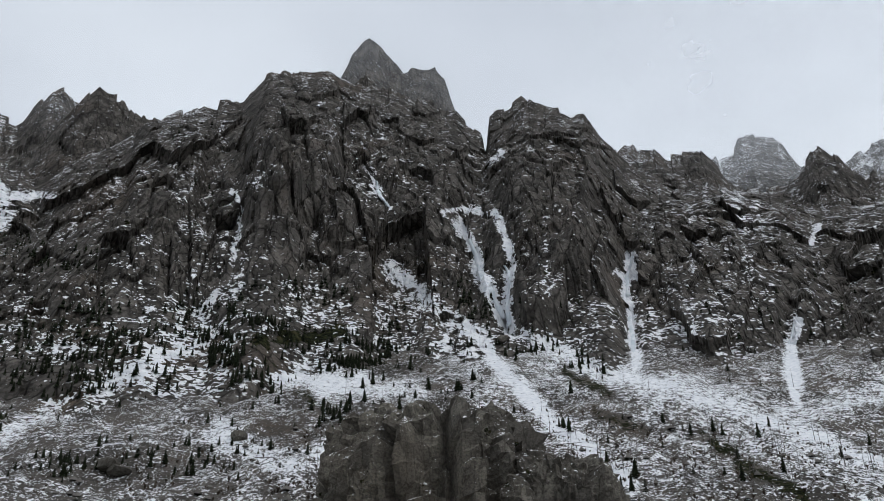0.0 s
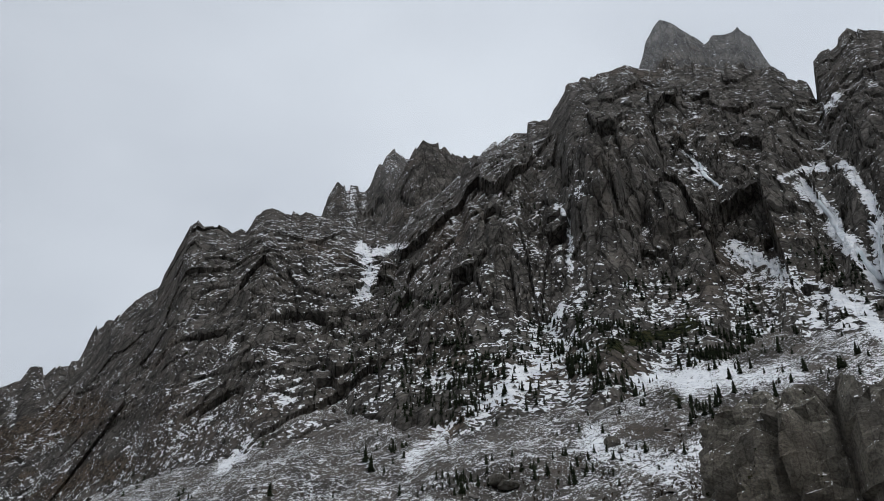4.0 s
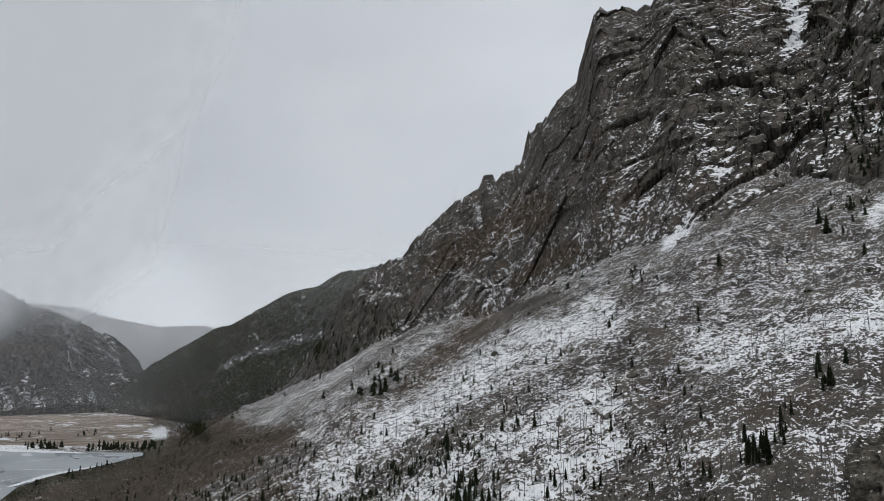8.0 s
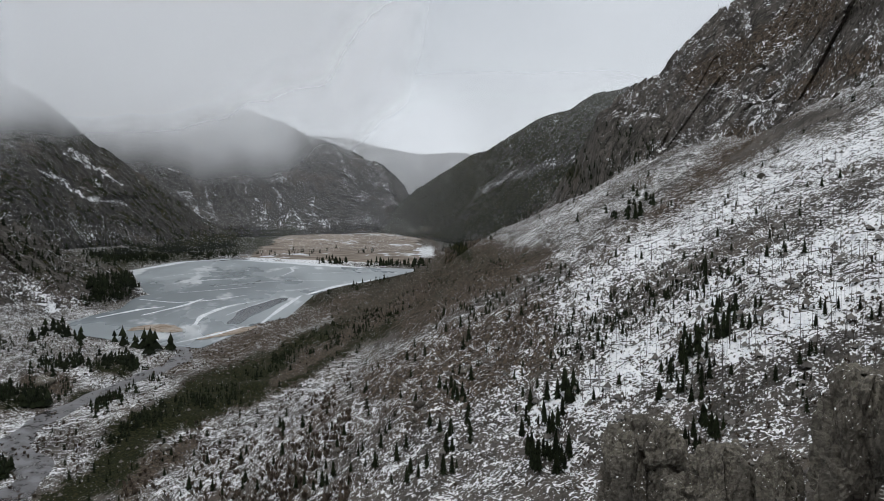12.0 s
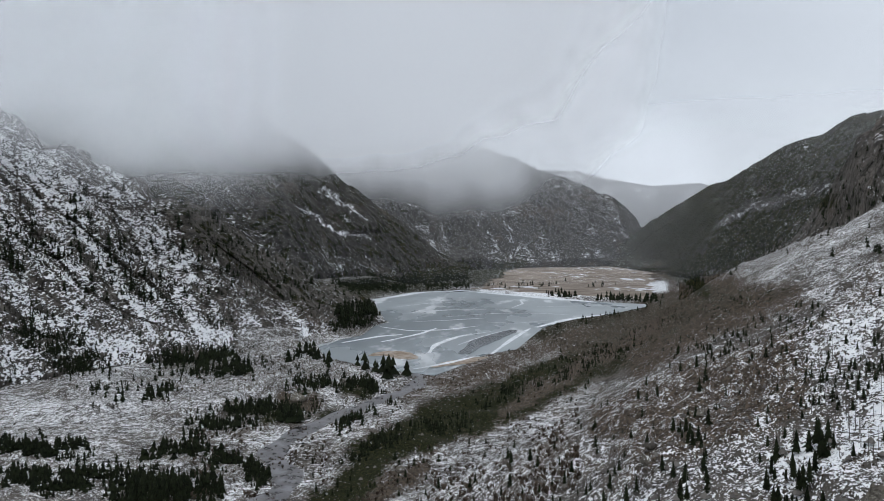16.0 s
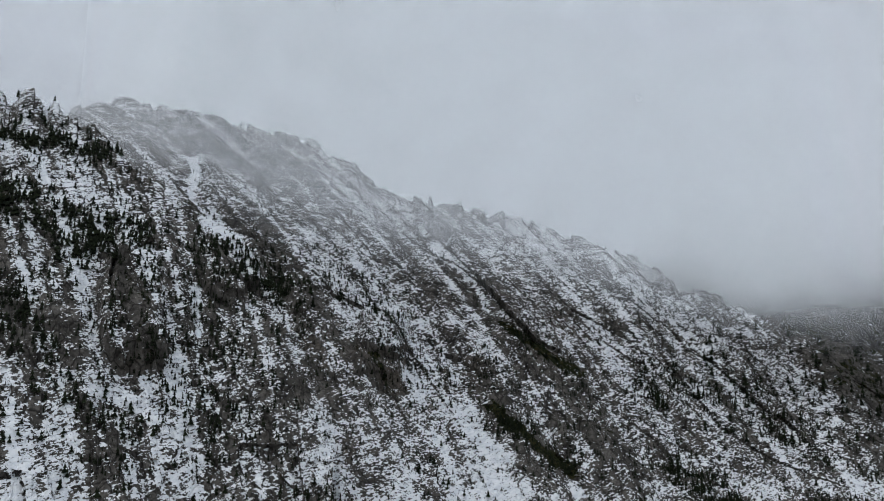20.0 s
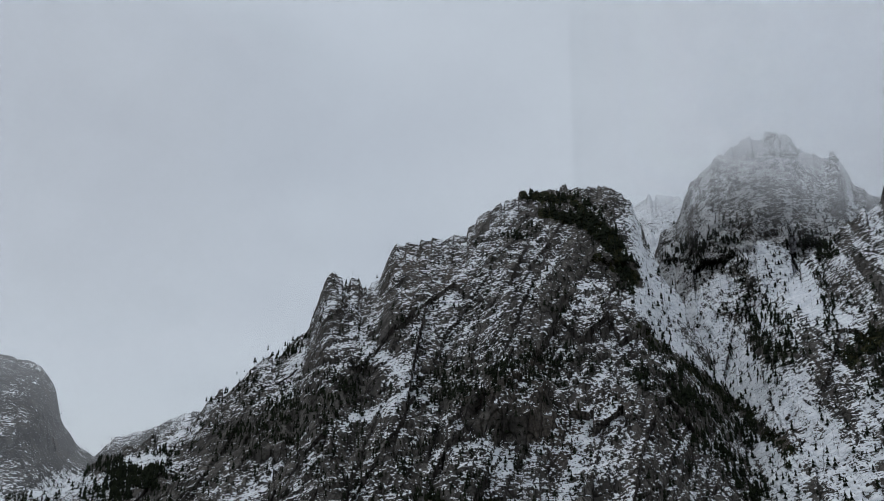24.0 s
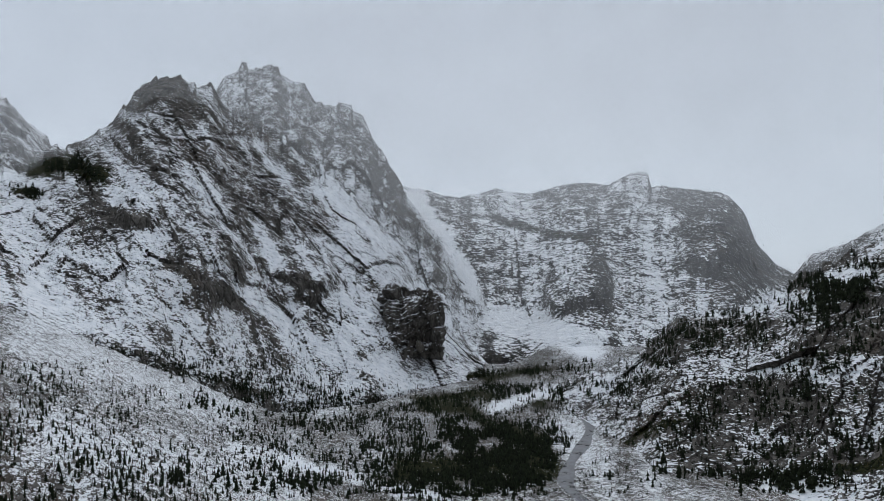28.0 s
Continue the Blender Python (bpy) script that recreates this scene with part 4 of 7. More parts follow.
mountain("rear_peak", (28, 39), 140, 60, [(28, 30), (29.4, 32.4), (30.9, 33.2), (31.6, 32.8), (32.3, 31.8), (33, 30.3), (33.4, 30), (34, 30.3),
         (35, 30.2), (35.7, 30.5), (36.4, 29.4), (36.7, 28.2), (38, 26)], [(0, 1200)], [(0, 760)], seed=14, snow=0.45,
         label="pointed grey peak standing further back")
mountain("rear_tower", (49.5, 54), 60, 40, [(50, 17), (50.9, 18.8), (51.4, 19), (52, 18.6), (52.4, 17.4), (52.8, 15.8), (54, 12)],
         [(0, 1500)], [(0, 1100)], seed=15, snow=0.35, label="grey rock tower behind the ridge")
# far end of the valley
mountain("forested_ridge", (56, 86), 300, 110, [(56, 12), (62.1, 9.2), (64.4, 8.5), (66.3, 8.2), (67.9, 7.2), (69.9, 6.7), (72.3, 5.3), (73.9, 4.3),
         (75.1, 4), (76.8, 2.9), (78.9, 1.6), (81.4, -0.6), (82.2, -1.1), (86, -1.6)], [(56, 2300), (70, 2900), (82, 3900), (86, 4200)],
         [(56, 1500), (66, 1900), (75, 2600), (82, 3600), (86, 4100)], seed=16, crag_size=0.3, ledges=0.0, mat=far_granite, snow=0.24, scrub=0.2, green=0.62, rough=0.6, jag=0.15,
         label="dark conifer-covered ridge beside the meadow")
mountain("far_hills", (70, 92), 160, 40, [(70, 3), (73.9, 3.7), (75.6, 4.2), (77.6, 4.1), (78.7, 4), (80.5, 4.3), (82.2, 4.7), (84.2, 5.2), (88, 5.4), (92, 5.5)],
         [(0, 4850)], [(0, 4300)], seed=17, mat=far_granite, snow=0.35, rough=0.25, jag=0.12, label="pale hills at the far end of the valley")
mountain("cloudy_mountain", (79, 122), 300, 80, [(79, 0), (79.9, 1.8), (81.3, 3.1), (83.8, 4.3), (86.3, 5.1), (88.7, 6.2), (92.6, 7.5), (97, 8.5), (106, 9.5), (122, 9)],
         [(0, 4100)], [(79, 3700), (90, 3300), (122, 2900)], seed=18, lean=-0.4, crag_size=0.3, ledges=0.0, mat=far_granite, snow=0.27, streak=0.3, green=0.2, rough=0.9, jag=0.3,
         label="dark mountain with its top in the cloud")
mountain("spur_mountain", (92, 140), 300, 90, [(92, -1.6), (92.7, -1.4), (94.3, -0.6), (96.9, 1.5), (99.2, 3.1), (101.5, 4.7), (103.2, 6.3),
         (104.9, 7.7), (110, 9.5), (122, 9), (140, 8)], [(92, 2900), (105, 2500), (140, 2300)], [(92, 2700), (105, 1900), (140, 1500)], seed=19, lean=-0.6, crag_size=0.3, ledges=0.0, mat=far_granite,
         snow=0.21, green=0.42, rough=0.7, jag=0.3, label="dark spur with long snow patches below the cloud")
# south side
mountain("snowy_slope", (97.5, 188), 640, 200, [(97.5, -6.2), (98.3, -5.6), (99.7, -4.1), (102.2, -3), (106.4, -0.8), (110.3, 1.8), (111.9, 3),
         (113.9, 3.2), (116, 4.5), (118.9, 6.1), (120.6, 6.3), (122.7, 8), (124.4, 9.2), (126.9, 10), (131, 11.5), (133.5, 12.4), (135.5, 12.6),
         (140.1, 13.5), (142.8, 14.2), (144.6, 15.8), (146.5, 16.3), (147.9, 17.6), (149.8, 17.8), (157.2, 18.9), (161, 19.2), (163.6, 18.6), (166, 17), (172, 14), (178, 11), (188, 5)],
         [(97, 1360), (105, 1250), (120, 1150), (135, 1150), (150, 1250), (188, 1300)],
         [(97, 1320), (100, 1150), (104, 1010), (110, 900), (117, 860), (130, 720), (145, 560), (188, 480)], seed=21, lean=-0.8, crag_size=0.5, ledges=0.0, rough=0.75, streak=0.34, snow=0.60, scrub=0.1,
         label="long snow-streaked mountainside with dark timber")
mountain("wooded_spur", (146, 186), 390, 200, [(146, -4), (150, 3.5), (153.9, 8.3), (156.1, 11.6), (157.6, 13.3), (160.5, 14.7), (162.1, 16.2), (163.4, 17.3),
         (165.1, 17.6), (165.4, 18.2), (165.8, 18.3), (166.2, 17.6), (166.6, 18.6), (167.5, 18.9), (167.9, 18.7), (168.4, 17.9), (169.7, 19.1),
         (170.3, 19.3), (170.7, 20), (171.2, 18.8), (174, 17), (179, 13), (184, 5), (186, 2)], [(146, 640), (155, 800), (170, 950), (186, 900)],
         [(146, 560), (160, 500), (186, 480)], seed=23, lean=-0.3, crag_size=0.5, ledges=0.05, rough=0.8, streak=0.45, snow=0.73, scrub=0.1, label="steep wooded spur with dark rock ribs and icicles")
mountain("spired_peak", (166, 192), 280, 160, [(166, 15), (170.3, 17.9), (171.6, 19.1), (172.7, 20.2), (173.6, 22), (174.5, 22), (175.6, 22.8), (176.7, 23.9),
         (178.3, 23.9), (179.6, 24.1), (180.8, 23.3), (182.1, 22.4), (183.3, 21.7), (183.8, 20.9), (184.3, 19.4), (184.7, 18.8), (185.8, 18.1), (187, 15), (192, 8)],
         [(0, 1350)], [(0, 750)], seed=25, crag_size=0.6, ledges=0.1, rough=1.0, streak=0.4, snow=0.78, label="craggy snow-streaked peak with rock spires")
mountain("couloir_head", (180, 192), 80, 50, [(180, 19), (183.6, 19.9), (184.4, 20.6), (185.4, 20.7), (186.5, 20.8), (187.6, 20.1), (188.2, 18.7), (192, 18)],
         [(0, 1900)], [(0, 1000)], seed=26, snow=0.95, label="snow-filled gully head between two peaks")
mountain("round_mountain", (181, 242), 550, 190, [(181, 3), (183, 9), (185.1, 14), (186.5, 16.5), (187.9, 20.7), (189.6, 21.6), (191.2, 21.9), (194.5, 21.8),
         (196.7, 21.3), (198.5, 20.4), (200.6, 18.7), (202.7, 18.1), (205, 17.8), (205.9, 17.6), (206.4, 16.7), (207.1, 15), (207.7, 15), (208.3, 14.1),
         (208.7, 15.1), (209.2, 15.2), (209.5, 14.2), (210, 15), (210.6, 15.3), (211.2, 14.8), (211.6, 13.2), (212.3, 11.4), (214, 9.8), (215.7, 8.6),
         (217.2, 7.1), (218.9, 5.8), (220.2, 4.2), (222.5, 3.3), (225.2, 1.9), (226, 1.2), (229.6, -0.3), (233.3, -0.8), (235.3, -2.6), (237.3, -3.7),
         (238.9, -4.5), (242, -5.5)], [(181, 800), (195, 900), (212, 880), (225, 900), (242, 1100)],
         [(181, 470), (200, 440), (220, 480), (235, 620), (242, 900)], seed=27, lean=0.5, crag_size=0.6, ledges=0.45, rough=1.05, streak=0.22, snow=0.59, label="round-topped mountain with snow-dusted crags and dark timber")
# head of the valley
mountain("headwall_mountain", (247, 300), 430, 190, [(247, -3.5), (250, 0), (252, 3), (254, 6), (257, 9), (260, 11.5), (262.9, 13.2), (265.6, 14.6), (266.6, 16.1), (267.6, 15.9), (268.7, 16.5),
         (270.4, 16.4), (271.7, 15.2), (273.1, 13.2), (274.9, 11.9), (276.6, 11.2), (278.1, 9.9), (282, 9), (300, 14)], [(247, 1500), (255, 1450), (270, 1500), (300, 1300)],
         [(247, 1300), (255, 1000), (270, 800), (300, 700)], seed=29, lean=-0.5, crag_size=0.6, ledges=0.1, rough=1.0, streak=0.4, snow=0.77, label="snowy rock mountain at the head of the valley")
mountain("cloud_topped_peak", (246, 272), 240, 100, [(246, 0), (249, 3.5), (250.7, 6.1), (252.2, 8), (253.4, 10.1), (254.8, 12.5), (255.7, 14.5), (257.1, 15.1), (259.2, 15.2),
         (260, 16.4), (261, 16.8), (262, 17.6), (264.5, 17.4), (265.7, 16.9), (266.2, 16), (268, 14), (272, 10)], [(0, 1850)], [(246, 1600), (256, 1250), (272, 1250)],
         seed=30, ledges=0.2, snow=0.6, label="dark rock peak brushed by cloud")
mountain("side_valley_peak", (272, 300), 160, 60, [(272, 7), (276.6, 11.2), (277.9, 12.4), (279.3, 13.9), (285, 16), (300, 18)], [(0, 2000)], [(0, 1300)], seed=31, snow=0.6,
         label="pale snowy peak in a side valley")
mountain("snow_plateau", (214, 262), 380, 120, [(214, 6), (220.2, 5.2), (222.4, 4), (224.5, 3.4), (225.6, 2), (226.8, 2.9), (227.9, 4.3), (228.6, 6.5), (229.6, 7.7), (233, 8.5), (234.7, 8.6), (234.9, 9.6),
         (236, 9.7), (237.7, 9), (240.9, 9.1), (243.4, 8.4), (245.9, 8.9), (248.8, 8.4), (252.6, 9.2), (262, 10)], [(0, 2500)], [(214, 1700), (240, 1500), (262, 1700)],
         seed=33, crag_size=0.5, ledges=0.1, rough=0.55, streak=0.3, mat=far_granite, jag=0.25, snow=0.55, label="broad snow-covered wall with a round cliff at its end")
# added out of view to close the mountain ring and cut sky light
mountain("unseen_range", (290, 312), 120, 60, [(290, 14), (300, 18), (312, 22)], [(0, 1300)], [(0, 600)], seed=35, label="unseen snowy range added to close the valley")


STREAM = [(-900, -110), (-760, -75), (-698, -71), (-668, -82), (-616, -103), (-569, -119), (-536, -132), (-486, -140), (-461, -137), (-421, -112),
          (-385, -112), (-356, -124), (-250, -170), (-100, -220), (100, -235), (250, -240), (380, -250), (492, -267), (556, -307), (637, -370), (718, -424), (900, -500)]


def from_stream(x, y):
    best = np.full(np.shape(x), 1e9)
    for (x0, y0), (x1, y1) in zip(STREAM[:-1], STREAM[1:]):
        t = np.clip(((x - x0) * (x1 - x0) + (y - y0) * (y1 - y0)) / ((x1 - x0) ** 2 + (y1 - y0) ** 2), 0, 1)
        best = np.minimum(best, np.hypot(x - x0 - t * (x1 - x0), y - y0 - t * (y1 - y0)))
    return best


def ground_height(x, y):
    """The valley with its hummocks, scree and banks."""
    z = valley(x, y)
    rough = smooth(0, 14, z - 0.02 * np.abs(x))
    calm = smooth(0, 60, LAKE_EDGE(x, y)) * smooth(8, 70, from_stream(x, y)) * smooth(-1700, -1300, x)
    knolls = smooth(-0.1, 0.5, fractal(x, y, 0 * x, 150, 3, seed=49))
    z = z + calm * ((4 + 3 * rough) * fractal(x, y, 0 * x, 60, 4, 0.55, seed=50) + 11 * knolls * smooth(-100, 300, np.abs(x + 60)) * smooth(800, 500, x))
    return z + (0.3 + 0.7 * rough) * calm * 3.2 * fractal(x, y, 0 * x, 16, 3, 0.6, True, 51) - 3.0 * smooth(4, -12, LAKE_EDGE(x, y))


def ground_sheet():
    r = np.concatenate([[0.1], np.geomspace(20, 1500, 210), np.linspace(1540, 4950, 40)])[:, None]
    a = np.arange(0, 360, 0.4)[None, :]
    x, y = -r * np.sin(np.radians(a)), r * np.cos(np.radians(a))
    z = ground_height(x, y)
    aa, e = bearing(x, y), rise(x, y, z)
    push = 0 * x
    for width, depth, line in CHUTES:
        push = push - 0.4 * depth * strip(aa, e, line, 1.8 * width)
    far = np.maximum(r - push * smooth(120, 300, r), 0.1)
    x, y = x * far / r, y * far / r
    e = rise(x, y, z)
    s, c, g = dress(aa, e, 0.40 + 0.2 * fractal(x, y, 0 * x, 60, 3, seed=55), 0.35, 0.0)
    s = s - 0.06
    P = np.stack([x, y, z], -1)
    ob = sheet("ground", P.reshape(-1, 3), r.shape[0], a.shape[1], slope_cover, {"snow": s, "scrub": c, "green": g}, True)
    tagged(ob, "snow-dusted valley floor and scree slopes with scrub", "ground", kind="structure")
    LAND.append((P, aa, e))


LAKE = [(-1769, -284), (-2037, -217), (-2142, -90), (-1937, 73), (-1787, 185), (-1708, 265), (-1667, 338), (-1444, 213), (-1342, 129),
        (-1193, 71), (-952, 25), (-907, -12), (-824, -35), (-756, -60), (-795, -120), (-869, -193), (-974, -227), (-1086, -187), (-1323, -192)]


def LAKE_EDGE(x, y):
    """Distance from the lake's shore, negative on the lake."""
    best = np.full(np.shape(x), 1e9)
    inside = np.zeros(np.shape(x), bool)
    for (x0, y0), (x1, y1) in zip(LAKE, LAKE[1:] + LAKE[:1]):
        dx, dy = x1 - x0, y1 - y0
        t = np.clip(((x - x0) * dx + (y - y0) * dy) / (dx * dx + dy * dy), 0, 1)
        best = np.minimum(best, np.hypot(x - x0 - t * dx, y - y0 - t * dy))
        if dy:
            inside ^= ((y0 > y) != (y1 > y)) & (x < x0 + (y - y0) * dx / dy)
    return np.where(inside, -best, best)


ground_sheet()


def ribbon(points, width, z, count=24):
    """A tapering curved band lying flat, through a few points."""
    points = np.array(points, float)
    t = np.linspace(0, len(points) - 1, count)
    x, y = (np.interp(t, range(len(points)), points[:, k]) for k in (0, 1))
    for k in range(3):
        x[1:-1], y[1:-1] = (0.25 * (q[:-2] + q[2:]) + 0.5 * q[1:-1] for q in (x, y))
    x, y = x + 0.25 * width * fractal(t * 9, 0 * t, 0 * t, 7, 2, seed=4), y + 0.25 * width * fractal(t * 9, 0 * t, 0 * t, 7, 2, seed=5)
    dx, dy = np.gradient(x), np.gradient(y)
    n = np.hypot(dx, dy) + 1e-6
    w = 0.5 * width * (0.25 + np.sin(np.pi * np.linspace(0.06, 0.94, count))) * (1 + 0.5 * fractal(t * 5, 0 * t, 0 * t, 2.0, 2, seed=6))
    return np.concatenate([np.stack([x - dy / n * w * k, y + dx / n * w * k, z + 0 * t + 0.05 * (1 - abs(k))], -1) for k in (-1, 0, 1)]), count


def lake_ice():
    m = Nodes("lake_ice")
    wind, patch = m.noise(260, 5, 0.6, stretch=(0.3, 1, 1)), m.noise(70, 4, 0.6, stretch=(0.3, 1, 1), seed=3)
    color = m.mix(m.step(0.4, 0.62, wind), (0.22, 0.255, 0.275), (0.34, 0.375, 0.39))
    color = m.mix(m.step(0.56, 0.66, patch), color, (0.62, 0.65, 0.67))
    ice = m.surface(color, m.step(0.4, 0.65, wind, 0.22, 0.5), **{"Specular IOR Level": 0.4})
    m = Nodes("drifted_snow")
    snow_mat = m.surface(m.mix(m.step(0.35, 0.65, m.noise(8, 3)), (0.62, 0.65, 0.68), (0.86, 0.88, 0.9)), 0.8)
    m = Nodes("dark_thin_ice")
    dark = m.surface(m.mix(m.step(0.4, 0.6, m.noise(25, 3)), (0.10, 0.115, 0.13), (0.16, 0.175, 0.19)), 0.15, **{"Specular IOR Level": 0.4})
    m = Nodes("wet_sand")
    sand = m.surface(m.mix(m.step(0.4, 0.6, m.noise(12, 4)), (0.24, 0.18, 0.13), (0.40, 0.35, 0.30)), 0.8)
    bm = bmesh.new()
    bm.faces.new([bm.verts.new((x, y, 0.0)) for x, y in LAKE])
    me = bpy.data.meshes.new("lake_ice")
    bm.to_mesh(me)
    me.materials.append(ice)
    lake = tagged(new("lake_ice", me), "frozen lake of grey ice with white drift lines", "lake", kind="structure")
    for name, mat, width, z, line in LAKE_BANDS_A + LAKE_BANDS_B:
        verts, count = ribbon(line, width, z)
        ob = sheet(name, verts, 3, count, {"snow_drift": snow_mat, "thin_ice": dark, "sand_bar": sand}[mat], {})
        ob.parent = lake


LAKE_BANDS_A = [
    ("snow_drift", "snow_drift", 5.2, 0.23, [(-1192, -179), (-1135, -122), (-1159, -74), (-1218, -25)]),
    ("snow_drift", "snow_drift", 6.8, 0.23, [(-912, -79), (-987, -78), (-1074, -54), (-1139, -7)]),
    ("snow_drift", "snow_drift", 3.8, 0.23, [(-1363, -87), (-1432, -9), (-1446, 75), (-1391, 174)]),
    ("snow_drift", "snow_drift", 4.5, 0.23, [(-1552, 30), (-1666, 57), (-1784, 54)]),
    ("snow_drift", "snow_drift", 3.8, 0.23, [(-985, -49), (-1071, -22), (-1166, 18)]),
    ("snow_drift", "snow_drift", 7.5, 0.23, [(-998, -200), (-1071, -161), (-1094, -133)]),
    ("snow_drift", "snow_drift", 4.5, 0.23, [(-1551, -210), (-1687, -132), (-1708, -35)]),
    ("snow_drift", "snow_drift", 3.8, 0.23, [(-1278, -17), (-1256, 29), (-1316, 88)]),
    ("snow_drift", "snow_drift", 6, 0.23, [(-906, -6), (-1067, 24), (-1194, 53)]),
]
LAKE_BANDS_B = [
    ("snow_drift", "snow_drift", 36, 0.2, [(-2130, -110), (-1950, 40), (-1800, 155), (-1740, 215)]),
    ("snow_drift", "snow_drift", 20, 0.2, [(-1769, -270), (-1900, -235), (-2030, -200), (-2120, -90)]),
    ("snow_drift", "snow_drift", 7, 0.2, [(-1420, -170), (-1500, -100), (-1520, -20)]),
    ("snow_drift", "snow_drift", 6, 0.2, [(-1010, -150), (-1100, -110), (-1180, -90)]),
    ("snow_drift", "snow_drift", 12, 0.2, [(-1200, 60), (-1330, 120), (-1440, 205)]),
    ("snow_drift", "snow_drift", 3.8, 0.23, [(-1272, -136), (-1311, -65), (-1346, -18)]),
    ("snow_drift", "snow_drift", 4.5, 0.23, [(-1589, 83), (-1622, 180), (-1643, 267)]),
    ("thin_ice", "thin_ice", 25.5, 0.25, [(-909, -39), (-1058, -14), (-1165, 28)]),
    ("sand_bar", "sand_bar", 30, 0.3, [(-891, -147), (-907, -124), (-861, -93)]),
    ("sand_bar", "sand_bar", 19.5, 0.3, [(-808, -70), (-844, -42), (-884, -12)]),
    ("snow_drift", "snow_drift", 6, 0.36, [(-792, -86), (-834, -54), (-885, -25)]),
    ("thin_ice", "thin_ice", 15, 0.25, [(-2027, -129), (-2092, -88), (-2087, -42)]),
]

lake_ice()


def meadow():
    """Flat tawny grassland beyond the lake, with snow lying in its furrows."""
    m = Nodes("winter_grass")
    tone, line, far_line = m.noise(40, 5, 0.6, stretch=(1, 0.5, 1)), m.noise(34, 5, 0.65, stretch=(0.5, 1.1, 1), seed=2), m.noise(220, 3, 0.5, seed=4)
    grass = m.mix(m.step(0.38, 0.62, tone), (0.19, 0.155, 0.125), (0.34, 0.29, 0.245))
    snow = m.step(0.58, 0.66, m.math("ADD", line, m.math("MULTIPLY", m.math("SUBTRACT", far_line, 0.5), 0.6)))
    mat = m.surface(m.mix(snow, grass, (0.74, 0.75, 0.77)), 0.9)
    u, v = np.linspace(0, 1, 110)[:, None], np.linspace(0, 1, 80)[None, :]
    near_x, near_y = -2190 + 510 * v, -110 + 490 * v
    far_x, far_y = -3650 - 300 * v, 60 + 760 * v
    x, y = near_x + (far_x - near_x) * u, near_y + (far_y - near_y) * u
    rim = np.minimum(np.minimum(u, 1 - u) * 1400, np.minimum(v, 1 - v) * 700)
    x, y = x + 38 * fractal(x, y, 0 * x, 120, 4, 0.6, seed=56), y + 38 * fractal(x, y, 0 * x, 120, 4, 0.6, seed=57)
    z = valley(x, y) + 1.4 + 2.2 * fractal(x, y, 0 * x, 160, 3, seed=58) - 9 * smooth(75, 0, rim + 45 * fractal(x, y, 0 * x, 90, 3, 0.6, seed=59))
    tagged(sheet("meadow", np.stack([x, y, z], -1).reshape(-1, 3), 110, 80, mat, {}), "tawny winter meadow streaked with snow", "meadow", kind="structure")


meadow()

# ------------------------------------------------------------------ where things stand
SKYMAP = np.full((3600, 900), 1e9, np.float32)


def survey():
    """Nearest land by bearing and height angle (a tenth of a degree), so that trees and rocks stand on it."""
    for P, a, e in LAND:
        dist = np.hypot(P[..., 0], P[..., 1])
        ok = (e > -44) & (e < 44) & (dist > 60) & (e >= np.maximum.accumulate(np.where(dist > 60, e, -90), 0) - 0.08)
        ia = (np.round(np.broadcast_to(a, e.shape)[ok] * 10).astype(int)) % 3600
        ie = np.round((e[ok] + 45) * 10).astype(int)
        np.minimum.at(SKYMAP, (ia, ie), dist[ok].astype(np.float32))
    for k in range(10):
        axis, shifts = (0, (1, -1)) if k < 2 else (1, (1, -1))
        one, two = (np.roll(SKYMAP, q, axis) for q in shifts)
        both = np.where((one < 1e8) & (two < 1e8), 0.5 * (one + two), np.minimum(one, two))
        SKYMAP[:] = np.where(SKYMAP > 1e8, both if k < 6 else np.where((one < 1e8) & (two < 1e8), both, SKYMAP), SKYMAP)


survey()


def stand(a, e):
    """Places on the land at these bearings and height angles; the third value says how far."""
    a, e = np.asarray(a), np.asarray(e)
    d = SKYMAP[np.round(a * 10).astype(int) % 3600, np.clip(np.round((e + 45) * 10).astype(int), 0, 899)]
    return np.stack([-d * np.sin(np.radians(a)), d * np.cos(np.radians(a)), EYE[2] + d * np.tan(np.radians(e))], -1), d


def along(rng, line, width, count):
    """Random bearings and height angles in a band along a line."""
    line = np.array(line, float)
    seg = rng.uniform(0, len(line) - 1, count)
    k = np.minimum(seg.astype(int), len(line) - 2)
    f = (seg - k)[:, None]
    p = line[k] * (1 - f) + line[k + 1] * f
    return p[:, 0] + rng.uniform(-width, width, count), p[:, 1] + rng.normal(0, 0.55, count) * width


# ------------------------------------------------------------------ trees
def plain(name, a, b, size, rough=0.9, stretch=(1, 1, 1)):
    m = Nodes(name)
    tone = m.noise(size, 4, 0.6, stretch)
    own = m.tree.nodes.new("ShaderNodeObjectInfo").outputs["Random"]
    isle = m.geo.outputs["Random Per Island"]
    f = m.math("ADD", m.math("MULTIPLY", tone, 0.6), m.math("MULTIPLY", m.math("ADD", own, isle), 0.25))
    return m.surface(m.mix(m.step(0.3, 0.75, f), a, b), rough, m.bump(tone, 0.6, 0.3 * size))


